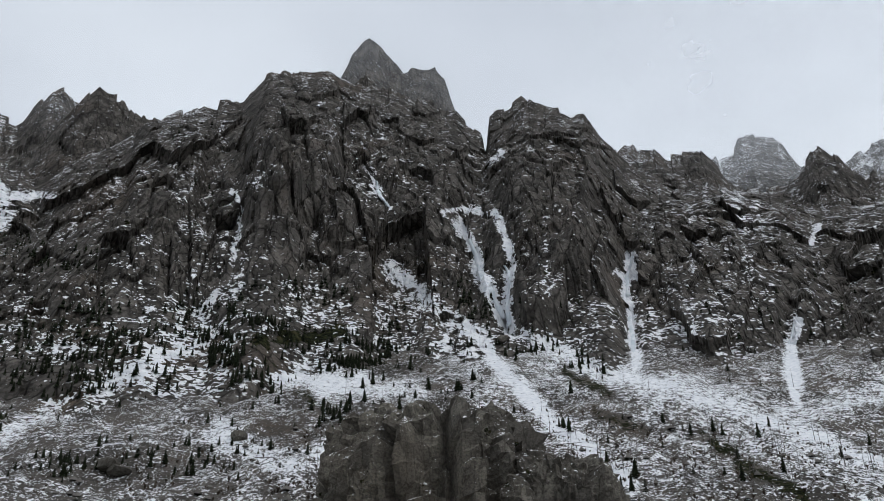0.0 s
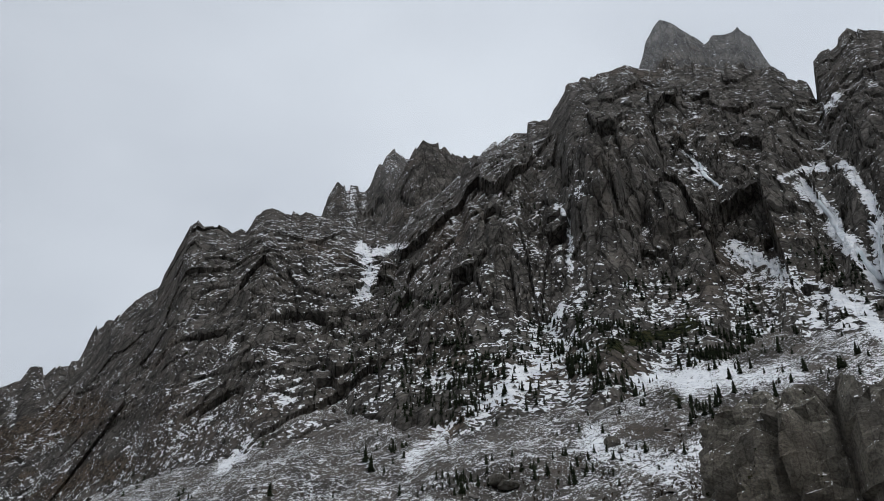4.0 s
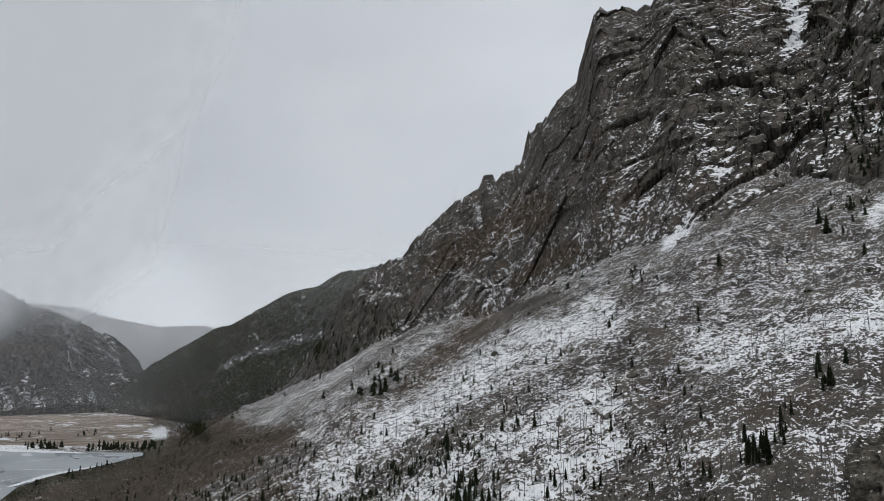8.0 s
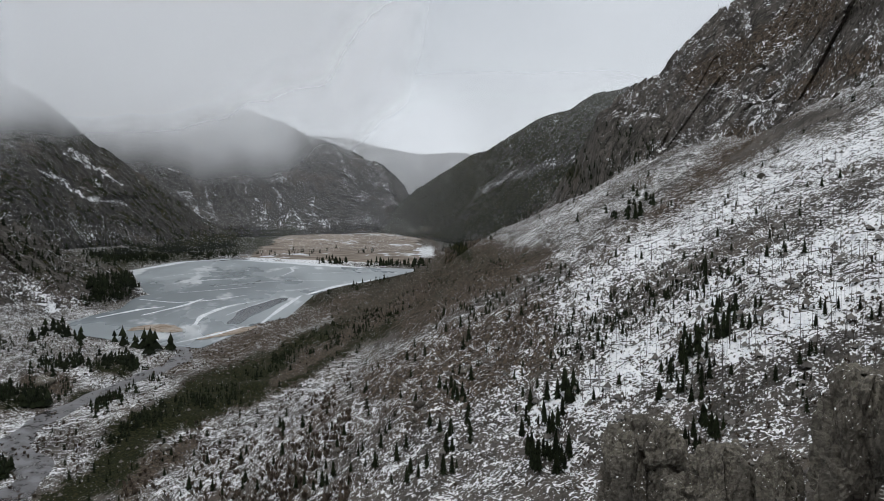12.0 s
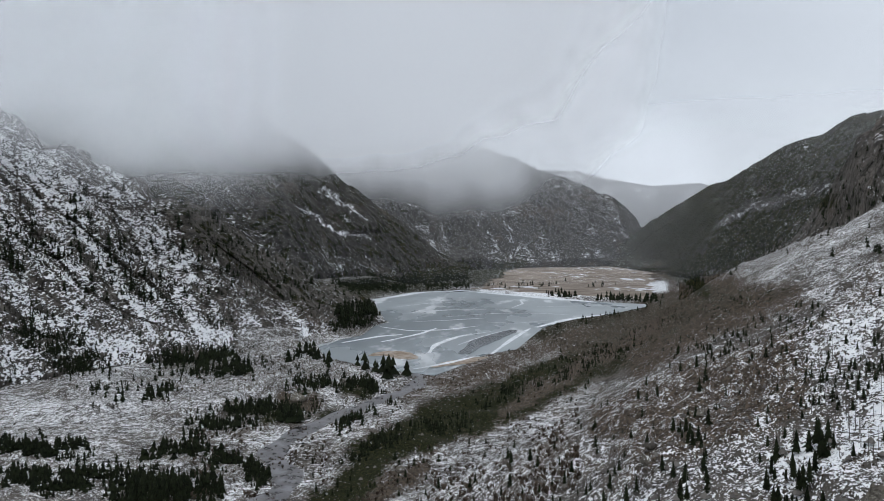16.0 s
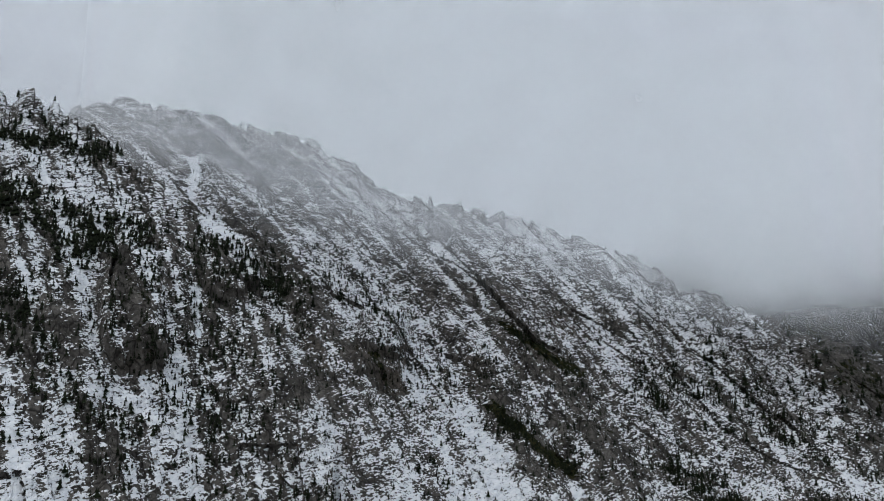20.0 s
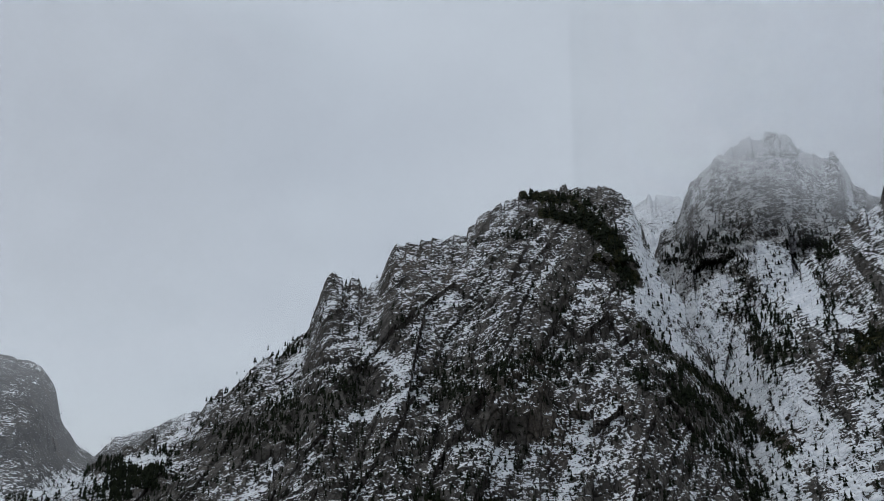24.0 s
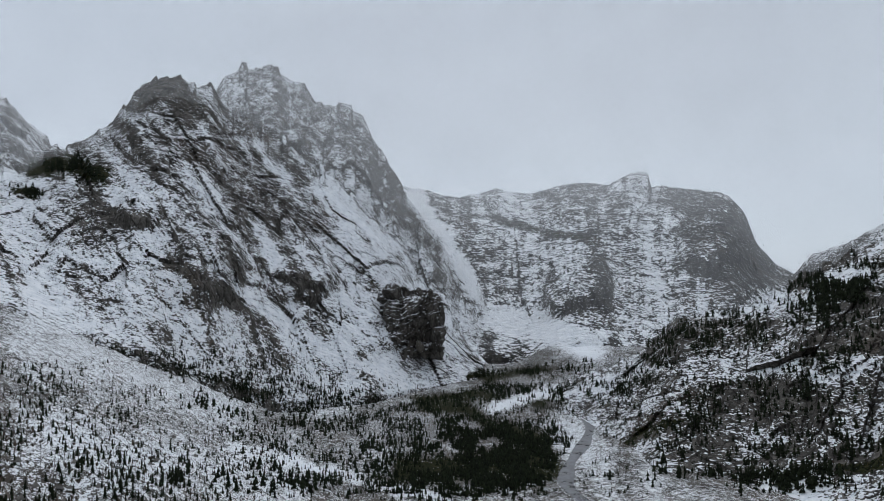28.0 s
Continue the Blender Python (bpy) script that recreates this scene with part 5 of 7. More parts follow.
needles = plain("spruce_needles", (0.005, 0.007, 0.0045), (0.019, 0.024, 0.012), 0.9)
bark = plain("conifer_bark", (0.05, 0.038, 0.03), (0.12, 0.1, 0.085), 0.3, stretch=(1, 1, 0.3))
silver_wood = plain("weathered_dead_wood", (0.055, 0.048, 0.043), (0.16, 0.15, 0.14), 0.4, stretch=(1, 1, 0.2))
twigs = plain("leafless_twigs", (0.06, 0.045, 0.035), (0.14, 0.115, 0.09), 0.6)
lichen_rock = mountain_material("boulder_granite", (0.115, 0.106, 0.092), (0.23, 0.212, 0.178), (0.21, 0.165, 0.11), fine=0.2, block=15.0, joints=0.45)
rusty_rock = mountain_material("iron_stained_granite", (0.16, 0.085, 0.04), (0.30, 0.165, 0.075), (0.26, 0.13, 0.05), fine=0.4)


def cone(points, faces, base, top, r0, r1, sides, spin=0.0):
    """A tapered stick from base to top, appended to the lists."""
    base, top = np.array(base, float), np.array(top, float)
    axis = top - base
    axis = axis / np.linalg.norm(axis)
    side = np.cross(axis, (0.3, 0.9, 0.1))
    side /= np.linalg.norm(side)
    other = np.cross(axis, side)
    n = len(points)
    for c, r in ((base, r0), (top, r1)):
        for k in range(sides):
            t = spin + 2 * math.pi * k / sides
            points.append(c + r * (math.cos(t) * side + math.sin(t) * other))
    for k in range(sides):
        faces.append((n + k, n + (k + 1) % sides, n + sides + (k + 1) % sides, n + sides + k))


def spruce_crown(rng, whorls, spikes, slim, notch=(0.42, 0.65)):
    """Tiers of drooping branch tips round the stem, for a tree one metre high."""
    pts, faces = [], []
    lean = rng.uniform(-0.012, 0.012, 2)
    for w in range(whorls):
        f = w / (whorls - 1)
        z = 0.10 + 0.80 * f
        reach = slim * (1 - f) ** 0.75 * rng.uniform(0.75, 1.2) + 0.02
        top = len(pts)
        pts.append((lean[0] * f, lean[1] * f, min(1.0, z + 0.1 + 1.0 / whorls)))
        turn = rng.uniform(0, 6.28)
        ring = []
        for k in range(spikes * 2):
            t = turn + math.pi * k / spikes
            q = reach * (rng.uniform(0.7, 1.25) if k % 2 == 0 else rng.uniform(*notch))
            ring.append(len(pts))
            pts.append((lean[0] * f + q * math.cos(t), lean[1] * f + q * math.sin(t), z - (0.05 * rng.uniform(0.4, 1.3) if k % 2 == 0 else -0.03)))
        for k in range(spikes * 2):
            faces.append((top, ring[k], ring[(k + 1) % (spikes * 2)]))
    return pts, faces


def mesh_of(name, pts, faces, mat):
    me = bpy.data.meshes.new(name)
    me.from_pydata([tuple(p) for p in pts], [], faces)
    me.shade_flat()
    me.materials.append(mat)
    return me


def part(name, me, parent, label=""):
    ob = new(name, me)
    ob.parent = parent
    return tagged(ob, label) if label else ob


def conifer(rng, whorls=13, spikes=7, slim=0.17):
    """A spruce one metre high, to be scaled: trunk and crown."""
    root = new("conifer")
    pts, faces = [], []
    cone(pts, faces, (0, 0, -0.06), (0, 0, 0.55), 0.017, 0.008, 6)
    cone(pts, faces, (0, 0, 0.5), (0, 0, 0.98), 0.008, 0.001, 5)
    part("trunk", mesh_of("trunk", pts, faces, bark), root)
    pts, faces = spruce_crown(rng, whorls, spikes, slim)
    part("crown", mesh_of("crown", pts, faces, needles), root)
    return tagged(root, "dark green spruce standing on the snowy slope", "tree", "conifers on the slopes")


def snag(rng):
    """A dead, fire-bared conifer one metre high: trunk and broken branches."""
    root = new("dead_tree")
    pts, faces = [], []
    bend = rng.uniform(-0.03, 0.03, 2)
    cone(pts, faces, (0, 0, -0.05), (bend[0], bend[1], 0.55), 0.014, 0.009, 6)
    cone(pts, faces, (bend[0], bend[1], 0.53), (bend[0] * 1.3, bend[1] * 1.7, 1.0), 0.009, 0.002, 5)
    part("trunk", mesh_of("trunk", pts, faces, silver_wood), root)
    pts, faces = [], []
    for k in range(9):
        z, t = rng.uniform(0.3, 0.92), rng.uniform(0, 6.28)
        q = rng.uniform(0.04, 0.11) * (1.2 - z)
        cone(pts, faces, (bend[0] * z, bend[1] * z, z), (bend[0] * z + q * math.cos(t), bend[1] * z + q * math.sin(t), z - 0.03), 0.003, 0.0012, 3)
    part("branches", mesh_of("branches", pts, faces, silver_wood), root)
    return tagged(root, "bare grey trunk of a burnt conifer", "dead tree", "burnt trees on the slopes")


def crowd(name, kinds, places, heights, rng, mat, label, category, widths=None):
    """Many small plants or stones, joined into one mesh."""
    P, F, base = [], [], 0
    pick = rng.randint(0, len(kinds), len(places))
    for k, (pts, faces) in enumerate(kinds):
        idx = np.where(pick == k)[0]
        if not len(idx):
            continue
        pts = np.array(pts, np.float32)
        tri = []
        for f in faces:
            tri += [(f[0], f[j], f[j + 1]) for j in range(1, len(f) - 1)]
        tri = np.array(tri, np.int32)
        turn = rng.uniform(0, 6.28, len(idx)).astype(np.float32)
        c, s = np.cos(turn)[:, None], np.sin(turn)[:, None]
        h = heights[idx][:, None].astype(np.float32)
        w = h * (1 if widths is None else widths[idx][:, None])
        q = np.stack([w * (pts[:, 0] * c - pts[:, 1] * s), w * (pts[:, 0] * s + pts[:, 1] * c), h * pts[:, 2]], -1) + places[idx][:, None, :]
        P.append(q.reshape(-1, 3))
        F.append((tri[None] + (base + np.arange(len(idx)) * len(pts))[:, None, None]).reshape(-1, 3))
        base += len(idx) * len(pts)
    P, F = np.concatenate(P).astype(np.float32), np.concatenate(F).astype(np.int32)
    me = bpy.data.meshes.new(name)
    me.vertices.add(len(P))
    me.vertices.foreach_set("co", P.ravel())
    me.loops.add(F.size)
    me.loops.foreach_set("vertex_index", F.ravel())
    me.polygons.add(len(F))
    me.polygons.foreach_set("loop_start", np.arange(0, F.size, 3, dtype=np.int32))
    me.update(calc_edges=True)
    me.materials.append(mat)
    return tagged(new(name, me), label, category, kind="stuff")


rng = np.random.RandomState(11)
# stands of conifers: half width, number, height in metres, line of bearings and height angles
WOODS_A = [
    (1.4, 60, 7.9, [(7.8, 15.3), (3.6, 15.8), (1, 15.1)]),
    (1.6, 90, 6.5, [(9.7, 18.9), (6.2, 17.4), (2.8, 18.3)]),
    (1.0, 60, 7.2, [(17.5, 18.3), (15.7, 16.5), (13.5, 15.1)]),
    (1.2, 80, 6.5, [(27.9, 18.5), (24, 17.6), (20.7, 16)]),
    (1.0, 60, 5.8, [(15.9, 21.6), (11.7, 22.4), (7.3, 22.3)]),
    (0.9, 50, 5.8, [(0.2, 23.3), (-2.1, 21.6), (-3.4, 20.7)]),
    (0.8, 30, 5.0, [(17.5, 26.7), (22.7, 31.9), (19.5, 34)]),
    (1.2, 40, 4.3, [(31.7, 22.7), (30.9, 22.5), (27.9, 17)]),
    (0.7, 70, 7.9, [(32.7, 9.8), (31, 10.6), (29.3, 10.9)]),
    (0.9, 60, 6.5, [(31.3, 22.8), (28.7, 21.8), (26, 22.5)]),
    (1.2, 90, 5.8, [(34.1, 18.3), (29, 16.5), (23.9, 17.1)]),
]
WOODS_B = [
    (1.0, 50, 5.8, [(15.2, 16.3), (12.6, 14.5), (9.6, 14.9)]),
    (0.7, 40, 6.5, [(9.1, 14.1), (7.9, 13.2), (7.1, 13.8)]),
    (0.8, 40, 5.0, [(38.1, -5.1), (36.7, -4.3), (31.9, 1.5)]),
    (1.0, 40, 4.3, [(32.5, 10.9), (30.8, 10.3), (29.1, 10.9)]),
    (1.2, 50, 4.3, [(49.8, 7.4), (48.1, 8.2), (44.5, 8.5)]),
    (1.2, 26, 6.5, [(70.6, -16.3), (68.9, -14.4), (66.8, -12.4)]),
    (0.6, 8, 7, [(59.6, -10.2), (59.2, -10.9)]),
    (2.4, 60, 3, [(68.1, -8), (60, -3), (52.4, 1)]),
    (1.8, 120, 3, [(76.4, -8), (72.2, -6.4), (68.1, -4.7)]),
    (0.9, 60, 6, [(66.4, 2.7), (64.8, 3.1), (62.3, 4.7)]),
    (0.7, 70, 20, [(100.2, -8.7), (97.8, -9.2), (95.8, -8.9)]),
]
WOODS_C = [
    (0.5, 30, 16, [(105.6, -8.3), (103.3, -8.2), (102.5, -8.6)]),
    (0.3, 8, 18, [(88.6, -7.6), (88.4, -7.6)]),
    (0.5, 130, 16, [(113.1, -8.4), (110.7, -8.5), (108.2, -8.9)]),
    (0.8, 160, 10, [(116.4, -16.9), (113.4, -17.4), (110.2, -17.1)]),
    (0.5, 80, 11, [(109.4, -12), (106.8, -11.9), (104.6, -12.8)]),
    (0.4, 50, 10, [(101.4, -10.1), (99, -10.6)]),
    (0.6, 50, 9, [(116.8, -10.2), (114.8, -10.8), (113.2, -10.2)]),
    (0.5, 60, 9, [(115, -14.4), (112.3, -14.3), (109.5, -15)]),
    (0.2, 110, 17, [(86.2, -3.8), (82, -4.1), (77.9, -4)]),
    (0.2, 60, 14, [(91.2, -3.2), (86.2, -3.1), (81.2, -3.1)]),
    (0.4, 160, 16, [(98.5, -3.3), (95.3, -3.1), (92, -3)]),
]
WOODS_D = [
    (0.5, 60, 15, [(101.7, -5.5), (99.7, -5.1), (98.5, -5.3)]),
    (0.5, 60, 9, [(88.7, -6.1), (83.7, -5.3), (79.5, -4.9)]),
    (1.0, 400, 9, [(76.7, -2.4), (73.9, -1.2), (70.1, 0.4)]),
    (0.8, 300, 9, [(79.6, -1.6), (77.9, 0.5), (74.7, 2.1)]),
    (1.2, 200, 12, [(101.6, -2.2), (97.7, -1.9), (93.6, -1.7)]),
    (0.8, 156, 7.9, [(134.4, -2), (132, -4), (128.9, -6.3)]),
    (0.6, 117, 7.9, [(114.5, -7.9), (110.5, -8.2), (106.7, -8)]),
    (1.0, 182, 7.3, [(125, -0.4), (122.6, 0.4), (120.1, -1.2)]),
    (1.2, 208, 7.3, [(110.3, 0.8), (106.5, -2.4), (101.6, -4.6)]),
    (1.5, 208, 7.3, [(147.2, 8.3), (144.3, 6.2), (140.7, 4.1)]),
    (0.6, 104, 7.3, [(133.9, 4.3), (130.7, 2.3), (127.4, -0.5)]),
]
WOODS_E = [
    (0.7, 208, 11.0, [(194, 20.3), (190.9, 19.2), (188, 16)]),
    (0.8, 182, 10.2, [(185.7, 15.8), (183, 17.1), (180.5, 17.7)]),
    (0.9, 208, 11.0, [(173.7, 8.8), (170.3, 10.9), (167, 12)]),
    (0.7, 130, 10.2, [(177.2, 17), (175.5, 16.2), (174.6, 15.4)]),
    (0.8, 234, 10.2, [(169.5, 15.4), (165.1, 16.1), (162.1, 15.6)]),
    (1.5, 390, 10.2, [(167.8, 12.1), (163.7, 9.5), (159.5, 10.2)]),
    (0.8, 208, 10.2, [(188.8, 8.6), (185.4, 6.8), (181, 3.7)]),
    (1.2, 208, 9.3, [(180.7, 13.6), (178.6, 10.4), (179.7, 8.4)]),
    (1.3, 286, 9.3, [(155.4, 9.9), (151.6, 8.1), (148.8, 5.6)]),
    (0.5, 93, 8.8, [(195.8, 21.3), (192.5, 21), (189.4, 19.6)]),
    (0.5, 70, 8.8, [(188.4, 15.1), (189.2, 17.4), (188.2, 14)]),
]
WOODS_F = [
    (0.4, 93, 7.4, [(204.1, -0.2), (201.1, -0.9), (198.1, -0.9)]),
    (0.5, 78, 7.4, [(214.1, -1.8), (211.7, -3), (210.1, -4.1)]),
    (0.5, 70, 8.2, [(196.5, -5.4), (194.1, -4.5), (191.4, -4.5)]),
    (0.4, 93, 6.8, [(211.9, 11), (214.4, 8.9), (218.6, 5.6)]),
    (0.4, 70, 6.8, [(201, 18.1), (197.1, 18.4), (194.8, 18.9)]),
    (1.0, 156, 6.1, [(217, 3.5), (212.8, 3.5), (208.7, 5.1)]),
    (1.3, 156, 6.1, [(202.6, 8.6), (196.9, 8.7), (191.6, 8.4)]),
    (0.5, 46, 7.4, [(218.6, -8.4), (213, -8.8), (207.1, -8.7)]),
    (0.9, 93, 6.1, [(236.6, -4.7), (231, -2.9), (225.1, -1.4)]),
    (0.5, 70, 6.8, [(246.1, -4.7), (244.1, -4.8), (241.5, -4.5)]),
    (1.2, 960, 7.0, [(256.1, -9.9), (250.4, -10), (245.5, -10), (242.3, -10)]),
]
WOODS_G = [
    (0.8, 480, 7.0, [(252, -11.9), (247.2, -12.4), (243.1, -11.6)]),
    (0.9, 384, 7.0, [(267.8, -5.5), (262.4, -7.3), (257.7, -8.2)]),
    (0.7, 256, 7.8, [(252.8, -6.8), (247.8, -6.1), (243, -6.1)]),
    (0.4, 192, 8.6, [(247.8, -4.7), (243.7, -4.5), (239.3, -4.1)]),
    (0.5, 192, 10.4, [(277.2, 9.7), (275.5, 10.2), (274.1, 9.2)]),
    (0.3, 80, 9.6, [(279.1, 8.2), (277.5, 8.1)]),
    (0.8, 128, 7.8, [(232.6, -1.4), (228.5, 0.1), (223.2, 1.5)]),
    (0.8, 128, 7.8, [(226.9, -3.7), (223.5, -3.7), (221.1, -0.8)]),
    (1.0, 144, 6.1, [(234.4, -9.9), (229.9, -6.8), (223.6, -5.8)]),
    (0.7, 96, 7.0, [(263.6, -10.3), (259.3, -12.4), (269.2, -11)]),
    (1.6, 1760, 5.2, [(269.3, -3.1), (259.3, -6.6), (249.5, -8.4)]),
]
WOODS_H = [
    (0.7, 416, 5.2, [(263.6, -10.7), (256.1, -12.2), (249.6, -13.1)]),
    (1.0, 480, 5.2, [(241.4, -6.9), (237.4, -5.7), (234.2, -3.7)]),
    (0.9, 416, 7.0, [(225.9, 1.6), (223.3, 0.7), (220.9, 2.1)]),
    (0.8, 320, 7.0, [(235.6, -11.4), (228.3, -11.8), (223.2, -10.8)]),
    (1.6, 200, 3, [(68.9, -10.2), (62.6, -6.8), (56.3, -3.8)]),
    (0.6, 20, 7, [(71.3, -17.4), (69.6, -18.9), (68, -18.1)]),
    (1.0, 30, 5, [(59.8, -11), (57.9, -15), (59.4, -16.6)]),
    (0.4, 200, 5, [(91.2, -11.7), (85.5, -9.9), (79.7, -7.1)]),
    (0.5, 300, 5, [(101.2, -15.6), (97.1, -13.7), (92.1, -12.9)]),
    (2.0, 520, 8.5, [(172.4, 7.2), (168.3, 5.6), (166.4, 2.4)]),
    (2.5, 650, 5.5, [(141.9, 0.7), (134.5, 0.7), (126.5, -4.4)]),
]
WOODS_I = [
    (2.0, 455, 5.5, [(122.6, 2), (116.4, -0.4), (112.4, -4.4)]),
    (2.0, 312, 5.4, [(225.2, 0.3), (212.9, 1.1), (200.9, 3.4)]),
    (2.0, 312, 5.4, [(213, -6.1), (201.2, -3.6), (192.2, -2)]),
    (1.6, 1500, 6.0, [(250.4, -8.4), (246.3, -8.9), (242.2, -8.9)]),
    (1.4, 1300, 6.0, [(249.6, -11.2), (245.5, -11.2), (242.3, -11.2)]),
    (0.5, 400, 7.2, [(247, -5.7), (243, -6.1), (238.9, -5.7)]),
    (2.0, 900, 5.4, [(264.8, -4), (259.3, -5.8), (253.6, -7.6)]),
    (0.6, 300, 5.4, [(265.5, -8.3), (259.3, -10.1), (252, -11.9)]),
    (1.0, 400, 7.2, [(235.3, -2.6), (231.5, -1.8), (227.8, -1.8)]),
    (1.6, 250, 6.6, [(234.4, -8.4), (229.8, -6), (224.6, -5.9)]),
    (1.6, 250, 6.6, [(230.1, -11.6), (225.8, -9.5), (221.8, -8.6)]),
]
WOODS_J = [
    (1.2, 400, 8.4, [(225, -0.7), (222.6, 0.7), (220.6, 1.4)]),
    (0.5, 160, 7.2, [(123.5, -0.7), (122.7, -1.8)]),
    (1.2, 700, 6.0, [(123, -4.7), (119.7, -7.1), (117.3, -9.8)]),
    (0.6, 500, 7.8, [(114.5, -8.5), (111.5, -8.7), (108, -9)]),
    (0.7, 450, 6.0, [(111.9, -12.9), (108, -12.3), (103.2, -11.7)]),
    (0.5, 350, 6.0, [(123.7, -13), (121.1, -13.3), (118.4, -13.8)]),
    (0.8, 600, 6.6, [(123.1, -15), (117.7, -16), (111.9, -16.6)]),
    (0.6, 250, 6.0, [(111.5, -14.8), (108.4, -15.7), (106.8, -16.6)]),
    (0.5, 200, 7.2, [(105.6, -10.1), (102.4, -10.2), (99.1, -10.6)]),
    (0.6, 200, 6.0, [(101.6, -13.4), (99.1, -11.8), (97.5, -11.5)]),
    (0.25, 14, 17, [(100, -9), (98.9, -9)]),
]
WOODS_K = [
    (0.25, 18, 17, [(97.5, -9.1), (95.8, -9.3), (95.2, -9.5)]),
    (0.3, 60, 9.6, [(84.3, -5.3), (81.1, -4.6), (77.9, -4.4)]),
    (0.5, 200, 4.8, [(90, -11.1), (85.9, -9), (81.8, -7.7)]),
    (1.2, 250, 4.8, [(117, -1.9), (113.3, -4.3), (108.8, -6)]),
    (0.6, 180, 9.6, [(101.6, -6.2), (100, -5.4), (98.7, -5.4)]),
    (1.6, 420, 6.4, [(218.2, 3.8), (212.9, 5.9), (208.2, 7.6)]),
    (1.6, 420, 6.4, [(203.2, 6.9), (197.4, 8.6), (193.3, 9.3)]),
    (0.7, 240, 6.4, [(187.2, 10.8), (183.3, 7.5), (178.8, 3)]),
    (0.5, 96, 7.2, [(180.2, 16.2), (180.3, 12), (179.8, 9.6)]),
    (0.5, 96, 7.2, [(175.6, 15), (175.3, 11.6), (175.4, 8.6)]),
    (0.9, 160, 5.8, [(7.9, 16.9), (4.5, 17.4), (1, 17.1)]),
]
WOODS_L = [
    (0.9, 120, 5.8, [(2.7, 15.4), (-0.7, 15.1), (-2.4, 15.9)]),
    (1.2, 160, 5.0, [(29.3, 15.4), (26.3, 14.3), (23.2, 15.4)]),
    (0.8, 100, 5.0, [(20.5, 19.6), (15.7, 20.1), (12.3, 19.1)]),
    (0.4, 500, 11, [(100, -3.4), (95.8, -3.1), (92.1, -2.6)]),
    (0.5, 250, 11, [(101.6, -5.3), (99.5, -4.9), (98.5, -5.2)]),
    (2.0, 300, 2.4, [(276.9, -4.2), (270, -7.2), (263.6, -9.5)]),
    (0.5, 300, 4, [(274.6, -1.4), (269.3, -3.5), (262.4, -5.7)]),
    (1.2, 60, 5, [(61, -13), (58.4, -9), (56.6, -7.3)]),
    (0.9, 300, 8, [(185.9, 7.9), (183.6, 3.6), (180.6, -0.1)]),
    (1.0, 250, 8, [(185.3, 16.7), (182.5, 15.6), (180.4, 16.6)]),
    (0.4, 1500, 13, [(102, -3.1), (97.5, -3), (92.1, -2.8)]),
]
WOODS_M = [
    (0.8, 300, 2.5, [(86.8, -6.7), (81.4, -5.3), (75.8, -3.8)]),
    (0.8, 300, 5, [(113.4, -7.6), (108.4, -8.1), (102.7, -9.3)]),
    (0.8, 300, 3, [(82.9, -7.8), (77.4, -5.3), (72.2, -3.6)]),
    (1.2, 120, 6, [(-4.2, 19.1), (-8.4, 17.3), (-11.7, 16.4)]),
    (1.6, 160, 4, [(28, 9.8), (20.9, 10.4), (13.5, 11.6)]),
    (1.6, 160, 5, [(27.2, 18.9), (18.9, 18.3), (11, 18.9)]),
    (1.2, 140, 4.5, [(27, 1.4), (21.5, 2.7), (16.5, 5.4)]),
    (0.7, 450, 3, [(87.5, -6.6), (83.5, -5.5), (78.7, -4.2)]),
    (0.7, 400, 2.6, [(86.7, -8.6), (81.1, -6.4), (75.3, -3.5)]),
    (0.9, 450, 2.6, [(88.9, -8), (84.4, -6), (79.1, -3.9)]),
]
WOODS = WOODS_A + WOODS_B + WOODS_C + WOODS_D + WOODS_E + WOODS_F + WOODS_G + WOODS_H + WOODS_I + WOODS_J + WOODS_K + WOODS_L + WOODS_M
BOULDERS = [
    (22.3, 8.9, 9),
    (-4.8, 18.9, 9),
    (12.3, 11.2, 5),
    (14.5, 11.5, 6),
    (4, 16.8, 6),
    (22.7, 9.2, 9),
    (14.5, 11.7, 7),
    (16.2, 14.9, 5),
    (44.9, 0.7, 3),
    (40.6, 1.7, 3),
    (45.1, 0.6, 4),
    (78.9, -14.3, 5),
    (75.5, -11.8, 5),
    (54.9, 2.2, 4),
    (104.5, -11.3, 16),
    (79.1, -15.4, 6),
    (97.1, -16.4, 8),
    (256, -4.6, 8),
    (261.3, -1.4, 7),
    (229.2, 0.9, 10),
    (238.2, -6.9, 8),
    (215, -3.4, 6),
    (226.6, -7.2, 8),
    (205, -4.8, 7),
    (176, 4.1, 5),
]
# bearing from, to, height angle from, to, number, size in metres
SCATTER = [(-30, 40, 8, 22, 900, 5), (40, 75, -14, 16, 900, 3.5), (75, 105, -20, -6, 700, 5), (100, 165, -10, 15, 6500, 6),
           (150, 187, -4, 19, 5000, 7), (183, 240, -12, 17, 6500, 6), (235, 281, -13, -3, 6500, 3.6), (62, 84, -1, 6, 900, 8), (92, 120, -4, 4, 700, 12)]
BRUSH = [(84, 112, -22, -8, 5000, 2.2), (40, 84, -20, 4, 5000, 1.0), (-30, 45, 7, 15, 3500, 1.2), (262, 281, -14, -3, 1500, 1.6), (112, 235, -12, -4, 3000, 2.0)]
LOGS = [(40, 72, -14, 6, 700, 7), (-25, 30, 8, 14, 200, 6), (72, 90, -20, -10, 120, 6)]
